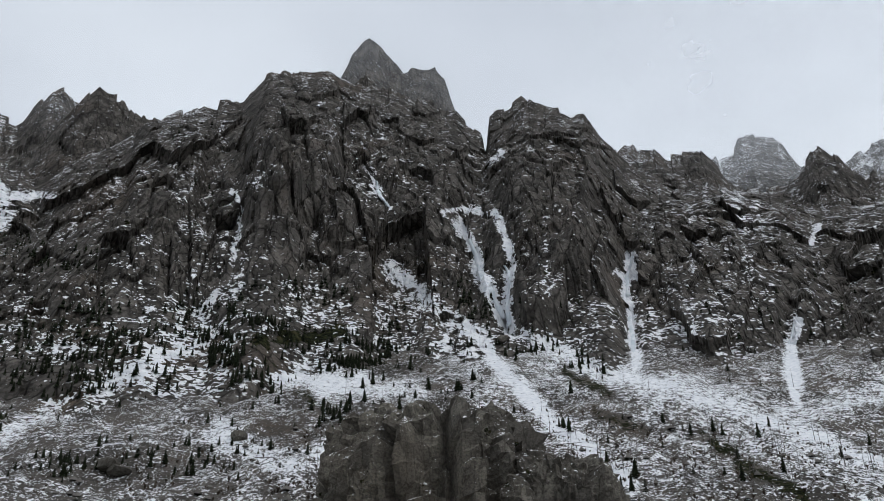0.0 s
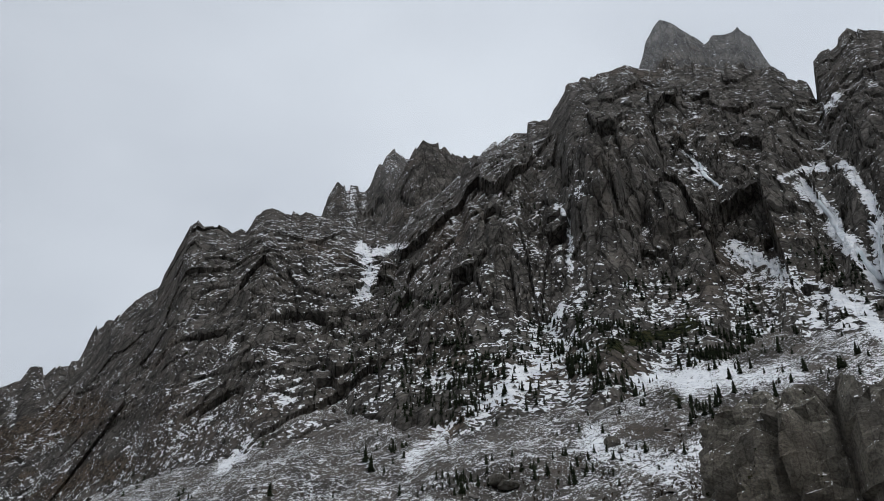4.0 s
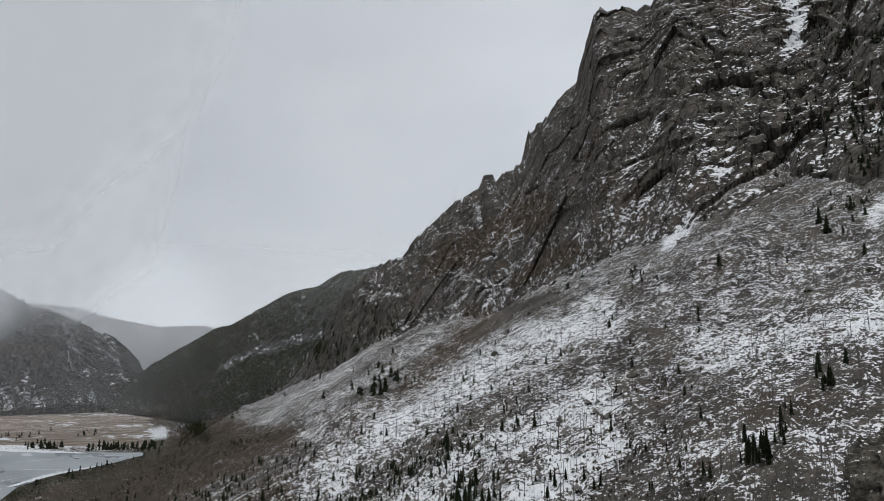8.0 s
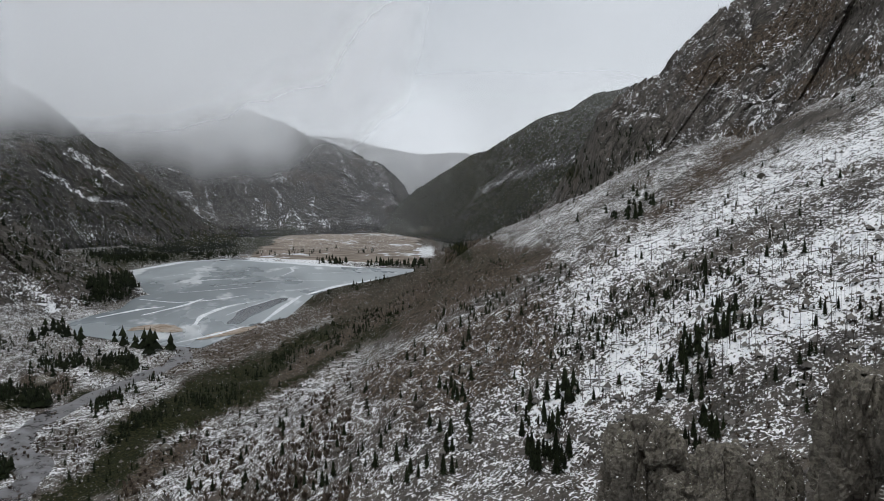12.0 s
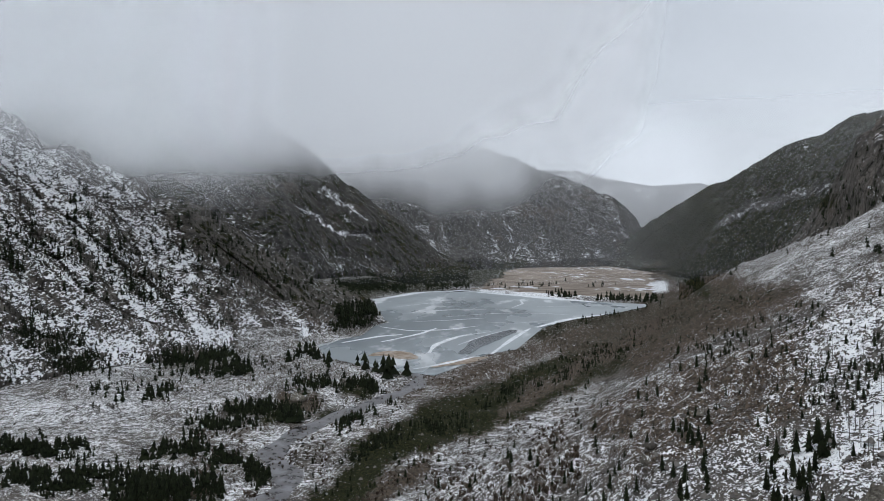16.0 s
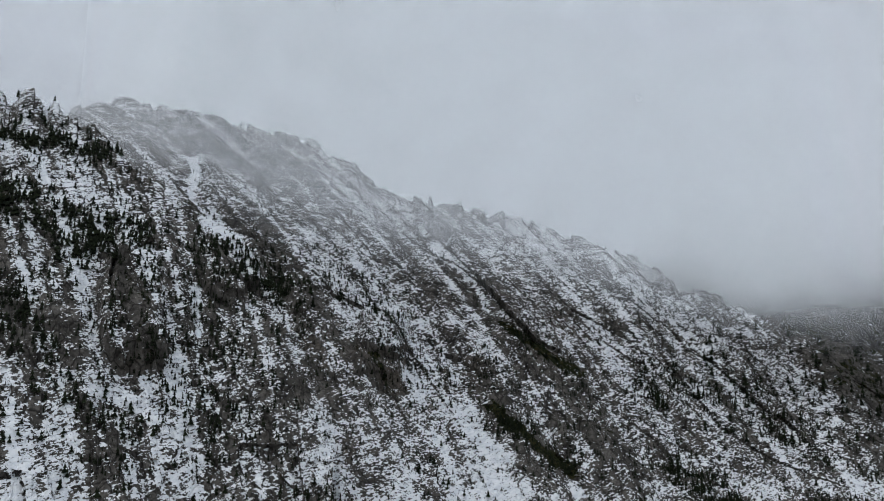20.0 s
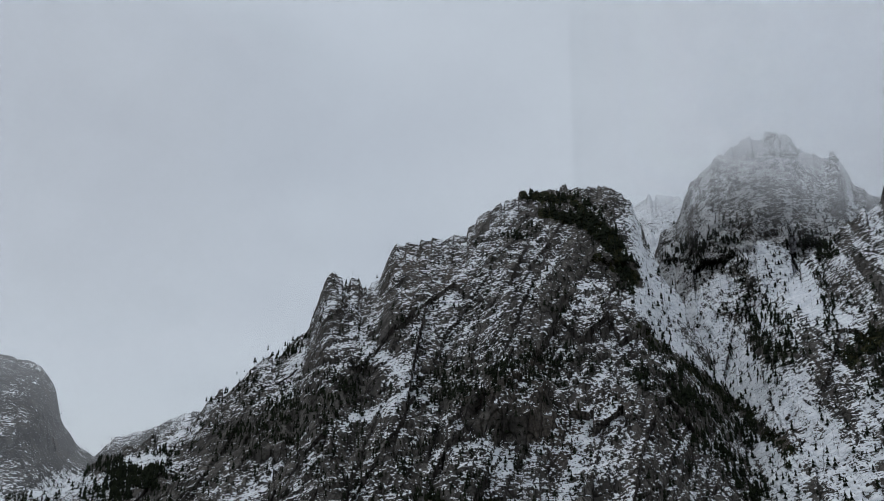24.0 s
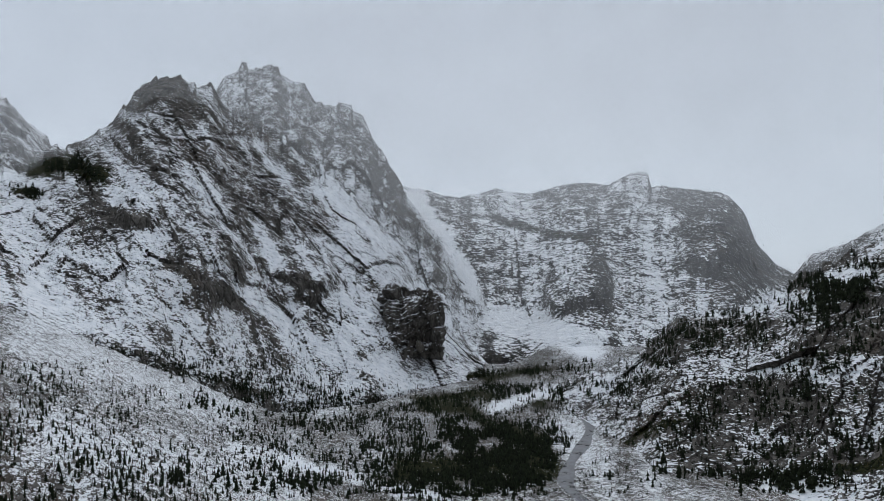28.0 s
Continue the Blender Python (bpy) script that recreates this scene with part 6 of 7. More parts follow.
SNAGS = [(-30, 10, 8, 17, 500, 8), (30, 75, -14, 9, 1500, 7), (75, 100, -20, -8, 300, 6), (100, 165, -8, 10, 700, 8), (183, 225, 5, 18, 1300, 9),
         (165, 190, 2, 15, 500, 10), (235, 281, -12, 6, 900, 8)]
SCREE = [(-32, 60, 6, 18, 9000, 0.9), (45, 80, -18, 6, 9000, 0.8), (80, 105, -20, -8, 2500, 0.8), (100, 240, -12, 2, 6000, 1.2), (262, 281, -14, 0, 3500, 1.0)]
# bearing, height angle of the foot, half width and height in degrees, depth against width
BLUFFS = [
    (-0.2, 5.8, 8.9, 8.3, 0.7),
    (-8.4, 5.4, 4.6, 5.6, 0.7),
    (62.2, -22.5, 3.0, 8.8, 0.8),
    (57.0, -22.5, 2.4, 7.2, 0.8),
    (53.4, -22, 1.5, 7.0, 0.8),
    (48.4, -21.5, 2.9, 12.6, 0.8),
    (44.4, -21.5, 3.2, 13.0, 0.8),
    (40.2, -20.5, 3.0, 11.4, 0.8),
    (59.4, -23.4, 2.2, 5.3, 0.8),
    (27.7, -6.9, 4.6, 4.1, 0.8),
    (252.6, -2.2, 2.9, 4.0, 0.8),
    (191.7, -9.3, 3.5, 3.8, 0.7),
    (259.8, 1.1, 2.1, 2.4, 0.8),
    (8.5, 26.7, 1.7, 2.1, 0.6),
]
ICEFALLS = [
    (2.8, [(-2.2, 26.4), (-2.8, 25.1), (-3.1, 24.1), (-3.8, 22.7), (-4.5, 21.1), (-5.1, 19.9)]),
    (1.8, [(-5.1, 24.4), (-5.6, 23.4), (-5.2, 21.5), (-5.3, 20)]),
    (2.0, [(-15.2, 24.4), (-14.6, 23), (-14.4, 21.4), (-14.4, 19.4), (-14.4, 17)]),
    (1.2, [(-25.7, 18.3), (-25.1, 17.1), (-24.9, 15.6), (-24.9, 13.7)]),
    (3, [(155.8, 6.8), (155.7, 5.2), (155.6, 3.2)]),
    (2, [(5.6, 30.6), (5.3, 29.6), (4.5, 28.7)]),
]


spots_a, spots_e, spot_h = [], [], []
for width, count, tall, line in WOODS:
    a, e = along(rng, line, width, 2 * count)
    clump = np.argsort(-fractal(a, 2.2 * e, 0 * a, 1.5, 3, seed=74) - rng.uniform(0, 0.45, 2 * count))[:count]
    a, e = a[clump], e[clump]
    spots_a.append(a), spots_e.append(e), spot_h.append(tall * rng.uniform(0.45, 1.15, count))
# single trees scattered over all the lower slopes
for lo, hi, e0, e1, count, tall in SCATTER:
    a, e = rng.uniform(lo, hi, count), rng.uniform(e0, e1, count)
    clump = fractal(a, e, 0 * a, 3.0, 3, seed=70) + rng.uniform(-0.35, 0.35, count) > 0.0
    a, e = a[clump], e[clump]
    spots_a.append(a), spots_e.append(e), spot_h.append(tall * rng.uniform(0.4, 1.2, len(a)))
spot_h = np.concatenate(spot_h)
places, far = stand(np.concatenate(spots_a), np.concatenate(spots_e))
ok = (far < 4200) & (far > 110) & (LAKE_EDGE(places[:, 0], places[:, 1]) > 4) & (from_stream(places[:, 0], places[:, 1]) > 10)
places, far, spot_h = places[ok], far[ok], spot_h[ok]
order = np.argsort(far)
near, rest = order[:260], order[260:]
kinds = [conifer(rng, 13 + k, 6 + k % 3, 0.15 + 0.02 * k) for k in range(4)]
for n, i in enumerate(near):
    ob = kinds[n] if n < len(kinds) else copy_thing(kinds[n % len(kinds)], Matrix())
    h = float(spot_h[i])
    ob.matrix_basis = Matrix.LocRotScale(Vector(places[i]) - Vector((0, 0, 0.02 * h)), Euler((0, 0, rng.uniform(0, 6.28))), (h, h, h))
middle, rest = rest[:3000], rest[3000:]
mid_kinds = [spruce_crown(rng, 7, 5, 0.19 + 0.02 * k) for k in range(4)]
crowd("slope_conifers", mid_kinds, places[middle] - np.array([0, 0, 0.3]), spot_h[middle], rng, needles, "dark young spruces scattered over the snowy slope", "trees")
far_kinds = [spruce_crown(rng, 3, 3, 0.20 + 0.03 * k, (0.7, 1.0)) for k in range(4)]
crowd("distant_conifers", far_kinds, places[rest] - np.array([0, 0, 0.5]), spot_h[rest], rng, needles, "dark conifers scattered over the mountainsides", "trees")
print("conifers", len(places))

a_s, e_s, h_s = [], [], []
for lo, hi, e0, e1, count, tall in SNAGS:
    a, e = rng.uniform(lo, hi, count), rng.uniform(e0, e1, count)
    a_s.append(a), e_s.append(e), h_s.append(tall * rng.uniform(0.5, 1.2, count))
h_s = np.concatenate(h_s)
places, far = stand(np.concatenate(a_s), np.concatenate(e_s))
ok = (far < 2600) & (far > 110)
places, far, h_s = places[ok], far[ok], h_s[ok]
order = np.argsort(far)
near, rest = order[:200], order[200:]
kinds = [snag(rng) for k in range(4)]
for n, i in enumerate(near):
    ob = kinds[n] if n < len(kinds) else copy_thing(kinds[n % len(kinds)], Matrix())
    h = float(h_s[i])
    ob.matrix_basis = Matrix.LocRotScale(Vector(places[i]), Euler((rng.normal(0, 0.05), rng.normal(0, 0.05), rng.uniform(0, 6.28))), (h, h, h))
stick = []
for k in range(3):
    pts, faces = [], []
    cone(pts, faces, (0, 0, -0.05), (rng.uniform(-0.03, 0.03), rng.uniform(-0.03, 0.03), 1.0), 0.016, 0.003, 3, k)
    stick.append((pts, faces))
crowd("burnt_timber", stick, places[rest], h_s[rest], rng, silver_wood, "standing grey trunks of burnt timber", "dead trees")

# leafless willows and brush
def brush(rng):
    pts, faces = [], []
    for k in range(7):
        t, lean = rng.uniform(0, 6.28), rng.uniform(0.15, 0.75)
        tip = np.array([lean * math.cos(t), lean * math.sin(t), rng.uniform(0.55, 1.0)])
        side = np.array([-math.sin(t), math.cos(t), 0]) * 0.16
        n = len(pts)
        pts += [np.zeros(3) - side * 0.3, tip * 0.55 + side, tip, tip * 0.6 - side]
        faces.append((n, n + 1, n + 2, n + 3))
    return pts, faces


a_b, e_b, h_b = [], [], []
for lo, hi, e0, e1, count, tall in BRUSH:
    a, e = rng.uniform(lo, hi, count), rng.uniform(e0, e1, count)
    keep = fractal(a, e, 0 * a, 2.5, 3, seed=72) + rng.uniform(-0.3, 0.3, count) > 0
    for width, values, line in WESTFLOOR_COVER_D[:3]:
        keep &= strip(a, e, line, width) < 0.35
    a_b.append(a[keep]), e_b.append(e[keep]), h_b.append(tall * rng.uniform(0.5, 1.3, keep.sum()))
h_b = np.concatenate(h_b)
places, far = stand(np.concatenate(a_b), np.concatenate(e_b))
ok = (far < 1600) & (far > 90) & (LAKE_EDGE(places[:, 0], places[:, 1]) > 6)
crowd("brush", [brush(rng) for k in range(5)], places[ok], h_b[ok], rng, twigs, "leafless brown willow and brush on the valley floor", "shrubs")

# ------------------------------------------------------------------ stones
def stone(rng):
    bm = bmesh.new()
    bmesh.ops.create_icosphere(bm, subdivisions=2, radius=0.5)
    cut = [Vector(rng.normal(size=3)).normalized() for k in range(13)]
    for v in bm.verts:
        for c in cut:
            d = v.co.dot(c) - 0.31
            if d > 0:
                v.co -= c * d
        v.co.x *= 1.25
        v.co.z *= 0.8
        v.co *= 1 + 0.12 * noise.noise(v.co * 4 + Vector((rng.uniform(0, 9), 0, 0)) * 0)
    pts, faces = [tuple(v.co) for v in bm.verts], [tuple(v.index for v in f.verts) for f in bm.faces]
    bm.free()
    return pts, faces


def chip(rng):
    pts = [np.array(p) * rng.uniform(0.6, 1.2) for p in ((0.5, 0, 0), (0.1, 0.5, 0), (-0.5, 0.1, 0), (0, -0.5, 0), (0.05, 0.05, 0.45))]
    return pts, [(0, 1, 4), (1, 2, 4), (2, 3, 4), (3, 0, 4)]


rubble = plain("scree_stone", (0.05, 0.047, 0.044), (0.17, 0.158, 0.145), 1.2)
a_r, e_r, h_r = [], [], []
for lo, hi, e0, e1, count, size in SCREE:
    a_r.append(rng.uniform(lo, hi, count)), e_r.append(rng.uniform(e0, e1, count))
    h_r.append(size * (0.4 + rng.pareto(3.0, count)).clip(0.3, 4))
h_r = np.concatenate(h_r)
places, far = stand(np.concatenate(a_r), np.concatenate(e_r))
ok = (far < 1500) & (far > 100) & (LAKE_EDGE(places[:, 0], places[:, 1]) > 4)
places, far, h_r = places[ok], far[ok], h_r[ok]
crowd("scree", [chip(rng) for k in range(6)], places, h_r, rng, rubble, "loose grey and brown stones on the slopes", "scree")
stones = [mesh_of("boulder", *stone(rng), lichen_rock) for k in range(5)]
for n, (a, e, size) in enumerate(BOULDERS):
    p, d = stand([a], [e])
    ob = new("boulder", stones[n % 5])
    ob.matrix_basis = Matrix.LocRotScale(Vector(p[0]) + Vector((0, 0, 0.1 * size)), Euler((rng.uniform(-0.3, 0.3), rng.uniform(-0.3, 0.3), rng.uniform(0, 6.28))), (size, size, size * 0.8))
    tagged(ob, "large weathered granite boulder on the slope", "boulder", "boulders on the slopes")

rusty_stones = [mesh_of("rusty_block", *stone(rng), rusty_rock) for k in range(3)]
for me in stones + rusty_stones:
    for key, value in (("snow", 0.3), ("scrub", 0.0), ("green", 0.0)):
        me.attributes.new(key, "FLOAT", "POINT").data.foreach_set("value", np.full(len(me.vertices), value, np.float32))


def rock_outcrop(a, e, half, tall, deep, seed):
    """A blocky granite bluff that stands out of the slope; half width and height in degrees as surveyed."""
    p, d = stand([a], [e])
    p, d = p[0], float(d[0])
    w, h = 0.82 * d * math.tan(radians(half)), 0.88 * d * math.tan(radians(tall))
    turns, rings = (190, 84) if 38 < a < 66 else (96, 46)
    power = 0.75 if a > 180 else 0.5
    boxy = lambda q: np.sign(q) * np.abs(q) ** power
    even = lambda t, u, v, count: np.interp(np.linspace(0, 1, count), np.concatenate([[0], np.cumsum(np.hypot(np.diff(u), np.diff(v)))]) / np.hypot(np.diff(u), np.diff(v)).sum(), t)
    t = np.linspace(0, 2 * np.pi, 4000)
    ph = even(t, boxy(np.cos(t)), deep * boxy(np.sin(t)), turns + 1)[None, :-1]
    t = np.linspace(-0.25, 1.56, 2000)
    th = even(t, w * boxy(np.cos(t)), h * boxy(np.sin(t)), rings + 1)[:, None]
    x = boxy(np.cos(th)) * boxy(np.cos(ph)) * w
    y = boxy(np.cos(th)) * boxy(np.sin(ph)) * w * deep
    z = boxy(np.sin(th)) * h + 0 * ph
    n = np.stack([x / w, y / w, 0.6 * z / h], -1)
    n /= np.linalg.norm(n, axis=-1, keepdims=True) + 1e-6
    big, joint = facets(x, y, 0.3 * z, 0.55 * w, 1.2, seed)
    small, seam = facets(x, y, 0.35 * z, 0.19 * w, 1.2, seed + 1)
    chips, slit = facets(x, y, 0.5 * z, 0.075 * w, 1.2, seed + 2)
    tiny = fractal(x, y, z, 0.1 * w, 4, 0.6, True, seed)
    out = (0.2 if a < 30 else 0.34) * w * big + 0.08 * w * joint + 0.10 * w * small + 0.03 * w * seam + 0.035 * w * chips + 0.012 * w * slit + 0.012 * w * tiny
    P = np.stack([x, y, z], -1) + n * out[..., None]
    turn = radians(a)
    c, s = math.cos(turn), math.sin(turn)
    P = np.stack([P[..., 0] * c - P[..., 1] * s, P[..., 0] * s + P[..., 1] * c, P[..., 2]], -1)
    ob = sheet("rock_outcrop", P.reshape(-1, 3), P.shape[0], turns, granite if a > 180 else lichen_rock, {"snow": (0.5 if a > 180 else 0.3) + 0 * x, "scrub": 0 * x, "green": 0 * x}, True, True)
    ob.location = p + np.array([-math.sin(turn), math.cos(turn), 0]) * w * deep * 0.6
    tagged(ob, "bare dark granite bluff with cracks and snow on its ledges", "rock", "bluffs on the slopes")
    pick = np.random.RandomState(seed)
    for k in range(14):
        i, j = pick.randint(rings // 6, rings - 6), pick.randint(turns // 2, turns - 2)
        size = w * pick.uniform(0.14, 0.32)
        block = part("block", stones[k % 5], ob)
        block.matrix_basis = Matrix.LocRotScale(Vector(P[i, j]) * 0.93, Euler((pick.uniform(-0.2, 0.2), pick.uniform(-0.2, 0.2), turn + pick.uniform(-0.4, 0.4))), (size * 0.8, size * 0.6, size * pick.uniform(0.9, 1.7)))
        if 43 < a < 57 and k % 4 == 0:
            block.data = rusty_stones[k % 3]
            tagged(block, "rust-orange stained slab")


for n, bluff in enumerate(BLUFFS):
    rock_outcrop(*bluff, 90 + 3 * n)

# ------------------------------------------------------------------ fallen trunks
log_a, log_e, log_h = [], [], []
for lo, hi, e0, e1, count, tall in LOGS:
    log_a.append(rng.uniform(lo, hi, count)), log_e.append(rng.uniform(e0, e1, count)), log_h.append(tall * rng.uniform(0.5, 1.3, count))
log_h = np.concatenate(log_h)
places, far = stand(np.concatenate(log_a), np.concatenate(log_e))
ok = (far < 900) & (far > 100)
places, far, log_h = places[ok], far[ok], log_h[ok]
order = np.argsort(far)
pts, faces = [], []
cone(pts, faces, (0, 0, -0.5), (0, 0, 0.5), 0.016, 0.006, 6)
for k in range(5):
    t = rng.uniform(0, 6.28)
    cone(pts, faces, (0, 0, 0.08 * k), (0.05 * math.cos(t), 0.05 * math.sin(t), 0.08 * k + 0.03), 0.004, 0.001, 3)
log_mesh = mesh_of("fallen_trunk", pts, faces, silver_wood)
pts, faces = [], []
for n, i in enumerate(order):
    swing = rng.normal(0.5, 0.6)
    way = Vector((math.cos(swing), 0.88 * math.sin(swing), 0.47 * math.sin(swing)))
    at = Vector(places[i]) + Vector((0, 0, 0.5))
    if n < 110:
        ob = new("fallen_trunk", log_mesh)
        h = float(log_h[i])
        ob.matrix_basis = Matrix.LocRotScale(at, way.to_track_quat("Z", "Y"), (h, h, h))
        tagged(ob, "grey fallen trunk lying on the snowy slope", "log", "fallen trunks on the slope")
    else:
        half = way * float(log_h[i]) * 0.5
        cone(pts, faces, at - half, at + half, 0.16, 0.07, 3)
tagged(new("fallen_timber", mesh_of("fallen_timber", pts, faces, silver_wood)), "thin fallen trunks strewn over the slope", "logs", kind="stuff")

# ------------------------------------------------------------------ frozen waterfalls
def icefall(line, width, label):
    """Bulging ice that follows a chute down the rock."""
    m = Nodes("waterfall_ice")
    vein = m.noise(5, 4, 0.6, stretch=(1, 1, 0.25))
    mat = m.surface(m.mix(m.step(0.35, 0.65, vein), (0.60, 0.66, 0.70), (0.88, 0.90, 0.92)), 0.35, m.bump(vein, 0.7, 1.5))
    line = np.array(line, float)
    t = np.linspace(0, len(line) - 1, 40)
    a, e = (np.interp(t, range(len(line)), line[:, k]) for k in (0, 1))
    wander = fractal(t * 3, 0 * t, 0 * t, 1.6, 3, seed=int(abs(line[0, 0]) * 10) + 3)
    a = a + 0.12 * wander
    p, d = stand(a, e)
    d = np.minimum(d, np.median(d) * 1.06)
    d = np.convolve(np.pad(d, 3, "edge"), np.ones(7) / 7, "valid")
    rows = []
    for k in np.linspace(-1, 1, 9):
        w = width * (0.55 + 0.45 * t / t.max()) * (1 + 0.45 * fractal(t * 4, 0 * t + 3 * k, 0 * t, 1.3, 2, seed=9))
        bulge = 2.2 * (1 - k * k) - 1.0 + 0.7 * fractal(t * 6, 0 * t + 5 * k, 0 * t, 1.0, 3, seed=8)
        aa = np.radians(a) + k * w / d
        dd = d - bulge - 1.0
        rows.append(np.stack([-dd * np.sin(aa), dd * np.cos(aa), EYE[2] + dd * np.tan(np.radians(e))], -1))
    ob = sheet("frozen_waterfall", np.stack(rows).reshape(-1, 3), 9, 40, mat, {})
    tagged(ob, label, "waterfall", "frozen waterfalls on the cliffs")


for width, line in ICEFALLS:
    icefall(line, width, "white frozen waterfall in a rock chute")

# ------------------------------------------------------------------ streams
def stream(name, line, width, label):
    m = Nodes(name + "_water")
    flow = m.noise(9, 4, 0.6, seed=2)
    mat = m.surface(m.mix(m.step(0.4, 0.62, flow), (0.055, 0.05, 0.05), (0.22, 0.22, 0.23)), m.step(0.4, 0.6, flow, 0.25, 0.8), m.bump(flow, 0.4, 0.5), **{"Specular IOR Level": 0.4})
    line = np.array(line, float)
    t = np.linspace(0, len(line) - 1, 60)
    x, y = (np.interp(t, range(len(line)), line[:, k]) for k in (0, 1))
    x, y = (np.convolve(np.pad(q, 2, "edge"), np.ones(5) / 5, "valid") for q in (x, y))
    dx, dy = np.gradient(x), np.gradient(y)
    n = np.hypot(dx, dy)
    w = width * (0.75 + 0.5 * np.sin(t * 2.3) ** 2)
    rows = []
    for side in (-1, -0.5, 0, 0.5, 1):
        px, py = x - dy / n * w * side, y + dx / n * w * side
        rows.append(np.stack([px, py, ground_height(px, py) + 0.9 - 0.5 * abs(side)], -1))
    return tagged(sheet(name, np.stack(rows).reshape(-1, 3), 5, 60, mat, {}), label, "stream", kind="structure")


stream("stream", STREAM[:14], 8, "shallow grey stream winding from the lake through willows")
stream("mountain_stream", STREAM[14:], 5, "narrow grey mountain stream between spruces")

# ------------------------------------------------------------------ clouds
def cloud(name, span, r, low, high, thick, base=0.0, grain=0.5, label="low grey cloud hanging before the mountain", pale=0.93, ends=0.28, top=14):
    """Thin cloud or haze put on a translucent sheet: a curtain that thickens between two height angles, given by
    bearing, and frays out at its ends.
    """
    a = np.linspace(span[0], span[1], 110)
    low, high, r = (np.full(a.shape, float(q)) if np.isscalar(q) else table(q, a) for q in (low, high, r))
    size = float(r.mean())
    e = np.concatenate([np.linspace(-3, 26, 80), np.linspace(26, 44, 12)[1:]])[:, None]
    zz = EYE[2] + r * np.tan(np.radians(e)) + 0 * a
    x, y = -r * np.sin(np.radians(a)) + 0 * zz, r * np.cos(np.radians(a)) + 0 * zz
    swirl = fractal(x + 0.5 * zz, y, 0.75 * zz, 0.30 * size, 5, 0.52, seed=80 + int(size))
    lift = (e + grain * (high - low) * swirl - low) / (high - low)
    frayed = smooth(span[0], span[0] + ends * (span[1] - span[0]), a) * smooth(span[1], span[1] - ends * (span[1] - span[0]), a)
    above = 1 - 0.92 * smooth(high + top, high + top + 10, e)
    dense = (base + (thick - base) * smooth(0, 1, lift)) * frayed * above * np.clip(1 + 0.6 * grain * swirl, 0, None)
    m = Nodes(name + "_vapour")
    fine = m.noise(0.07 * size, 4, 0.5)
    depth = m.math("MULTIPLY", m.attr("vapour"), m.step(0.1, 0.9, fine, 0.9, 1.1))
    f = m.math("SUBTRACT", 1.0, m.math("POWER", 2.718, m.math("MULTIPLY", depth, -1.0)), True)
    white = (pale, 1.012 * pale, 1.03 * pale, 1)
    # fixed normals light the sheet from above, whichever way it faces
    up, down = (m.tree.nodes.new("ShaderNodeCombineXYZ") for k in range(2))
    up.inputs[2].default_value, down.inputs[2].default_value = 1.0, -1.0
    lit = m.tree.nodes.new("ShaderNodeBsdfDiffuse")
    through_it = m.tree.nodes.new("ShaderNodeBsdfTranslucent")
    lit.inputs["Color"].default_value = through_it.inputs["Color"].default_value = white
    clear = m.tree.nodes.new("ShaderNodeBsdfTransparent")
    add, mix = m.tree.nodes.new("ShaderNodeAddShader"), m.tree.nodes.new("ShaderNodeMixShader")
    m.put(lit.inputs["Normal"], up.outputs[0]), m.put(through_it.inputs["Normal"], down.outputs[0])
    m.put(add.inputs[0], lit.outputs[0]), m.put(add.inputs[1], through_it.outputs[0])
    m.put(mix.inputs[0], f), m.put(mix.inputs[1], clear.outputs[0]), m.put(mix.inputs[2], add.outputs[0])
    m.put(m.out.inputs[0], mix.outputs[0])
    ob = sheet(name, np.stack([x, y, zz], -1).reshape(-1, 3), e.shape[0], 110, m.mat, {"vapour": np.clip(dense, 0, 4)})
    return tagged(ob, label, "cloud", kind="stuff")


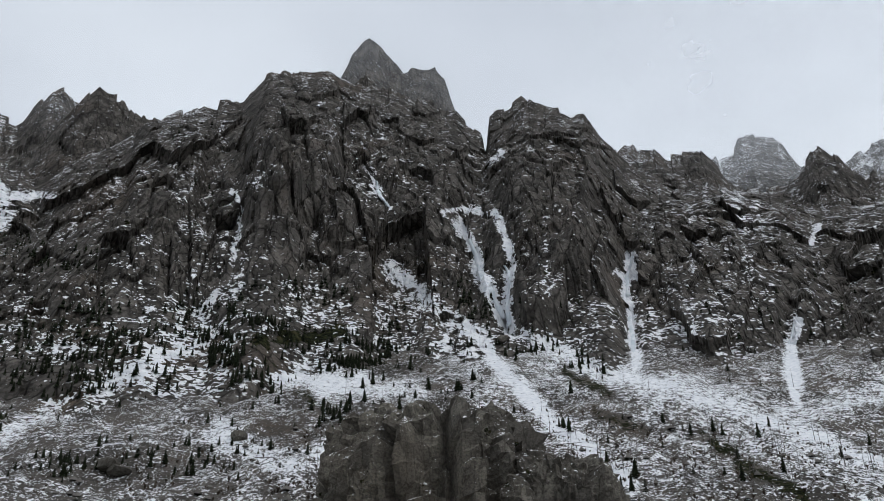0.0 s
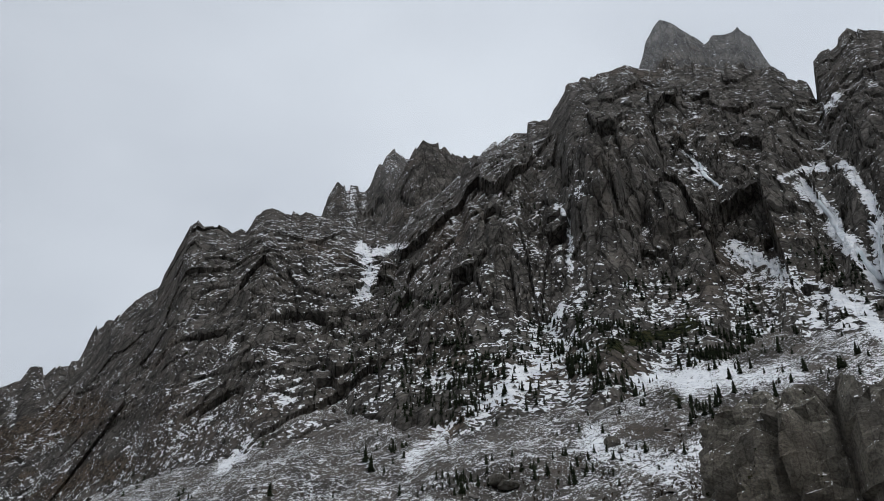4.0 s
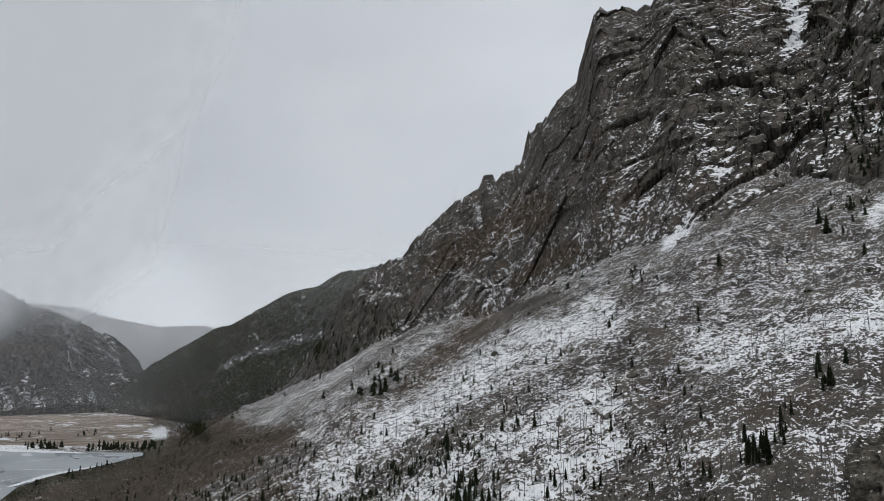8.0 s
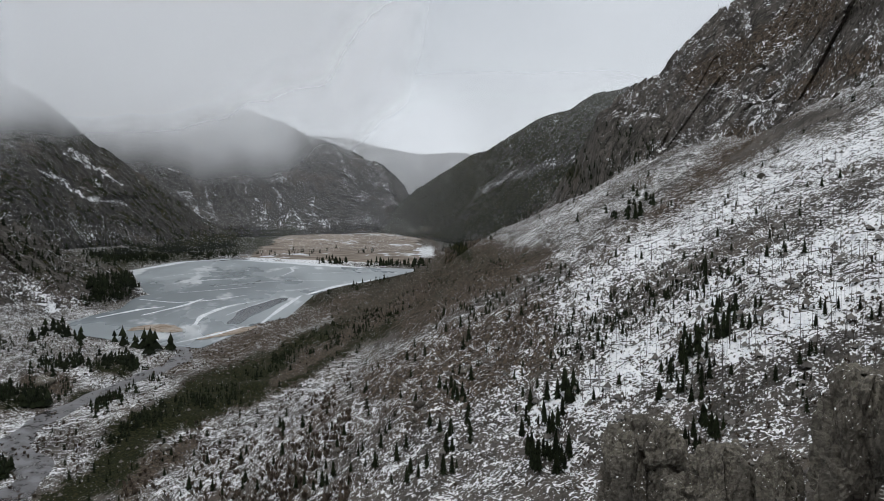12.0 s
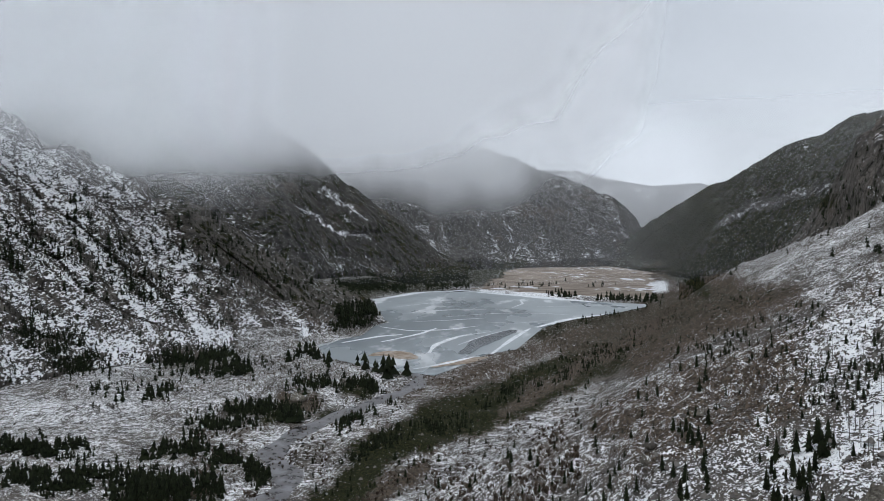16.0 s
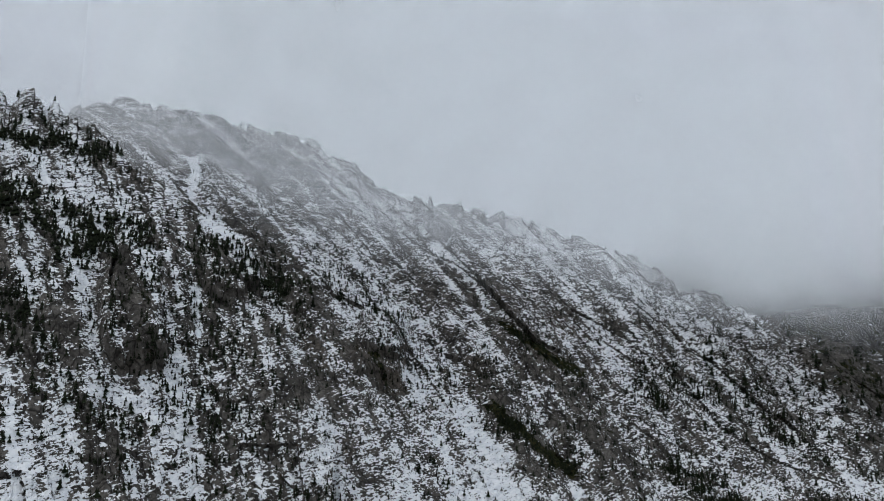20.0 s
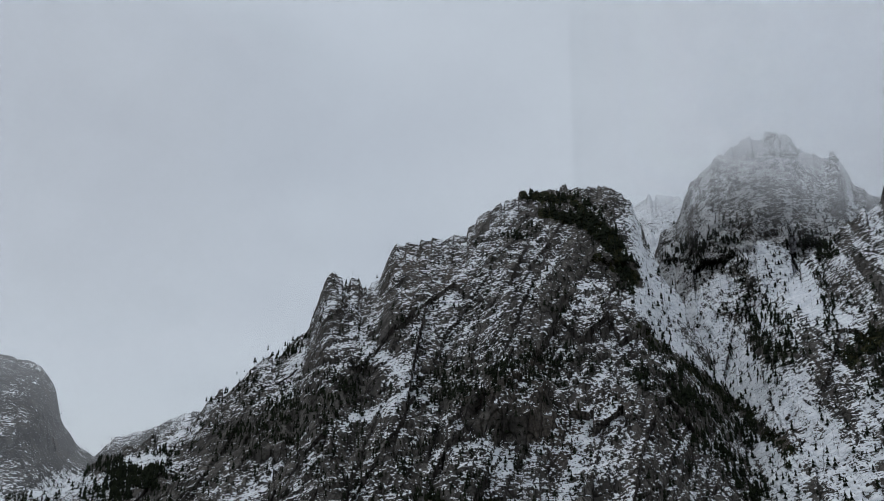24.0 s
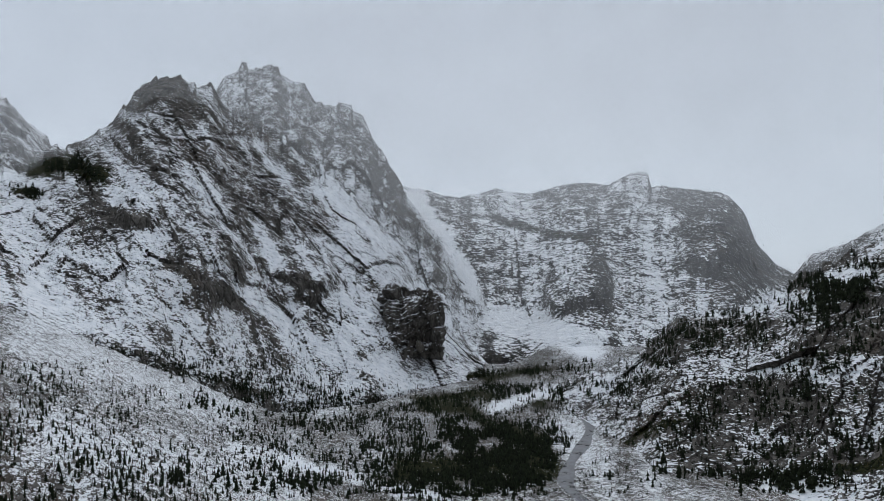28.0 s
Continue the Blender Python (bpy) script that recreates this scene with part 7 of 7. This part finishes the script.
# the veil follows the crest of the long mountainside
VEIL_LOW = [(100, 1.5), (110, 1.5), (120, 3.0), (128, 5.0), (136, 6.5), (145, 8.0), (152, 9.5), (160, 11), (170, 14), (180, 18)]
VEIL_HIGH = [(100, 6.5), (110, 7), (120, 8.5), (128, 10.5), (136, 12), (145, 14), (152, 16), (160, 18), (170, 21), (180, 25)]
for near_r, far_r in ((720, 990), (800, 1020), (880, 1050), (970, 1080), (1060, 1120)):
    cloud("cloud_bank", (103, 192), [(103, near_r), (146, near_r), (157, far_r), (192, far_r)], VEIL_LOW, VEIL_HIGH, 0.15, grain=0.35, ends=0.12, pale=0.88)
cloud("cloud_bank", (72, 166), 1840, [(72, 22), (80, 12), (86, 6.5), (96, 4.2), (110, 4.0), (160, 6)], [(72, 40), (80, 24), (86, 14), (96, 10), (110, 9.5), (160, 14)], 2.2, 0.02, 0.7, ends=0.1, pale=0.82)
cloud("cloud_bank", (76, 138), 3250, [(76, 14), (80, 7), (84, 2.4), (90, 1.2), (96, 2.4), (138, 2.4)], [(76, 30), (80, 16), (84, 9.5), (90, 8.5), (96, 8.5), (138, 8.5)], 2.2, 0.05, 0.8, ends=0.1, pale=0.84)
# haze of distance, painted on see-through sheets standing between the ranges
cloud("valley_haze", (54, 98), 4400, -0.5, 4.8, 0.6, 0.35, 0.2, "sheet of pale haze at the end of the valley", top=-2)
cloud("valley_haze", (52, 96), 1760, 3, 9, 0.14, 0.04, 0.3, "sheet of thin haze beyond the near ridge", 0.7)
for r in (1120, 1180):
    cloud("cloud_bank", (166, 216), r, 16, 24, 0.13)
for r in (1400, 1540, 1680):
    cloud("valley_haze", (206, 306), r, 2, 16.5, 0.14, 0.05, 0.35, "sheet of thin haze before the head of the valley", 0.62)
for r in (2120, 2300):
    cloud("valley_haze", (204, 276), r, 5.5, 12, 0.16, 0.04, 0.35, "sheet of thin haze before the head of the valley", 0.66)
cloud("valley_haze", (-54, 50), 1030, 28, 38, 0.15, 0.0, 0.3, "sheet of thin haze round the summits")
for r in (1240, 1330):
    cloud("valley_haze", (-58, -8), r, 19, 30, 0.15, 0.03, 0.3, "sheet of thin haze round the summits")
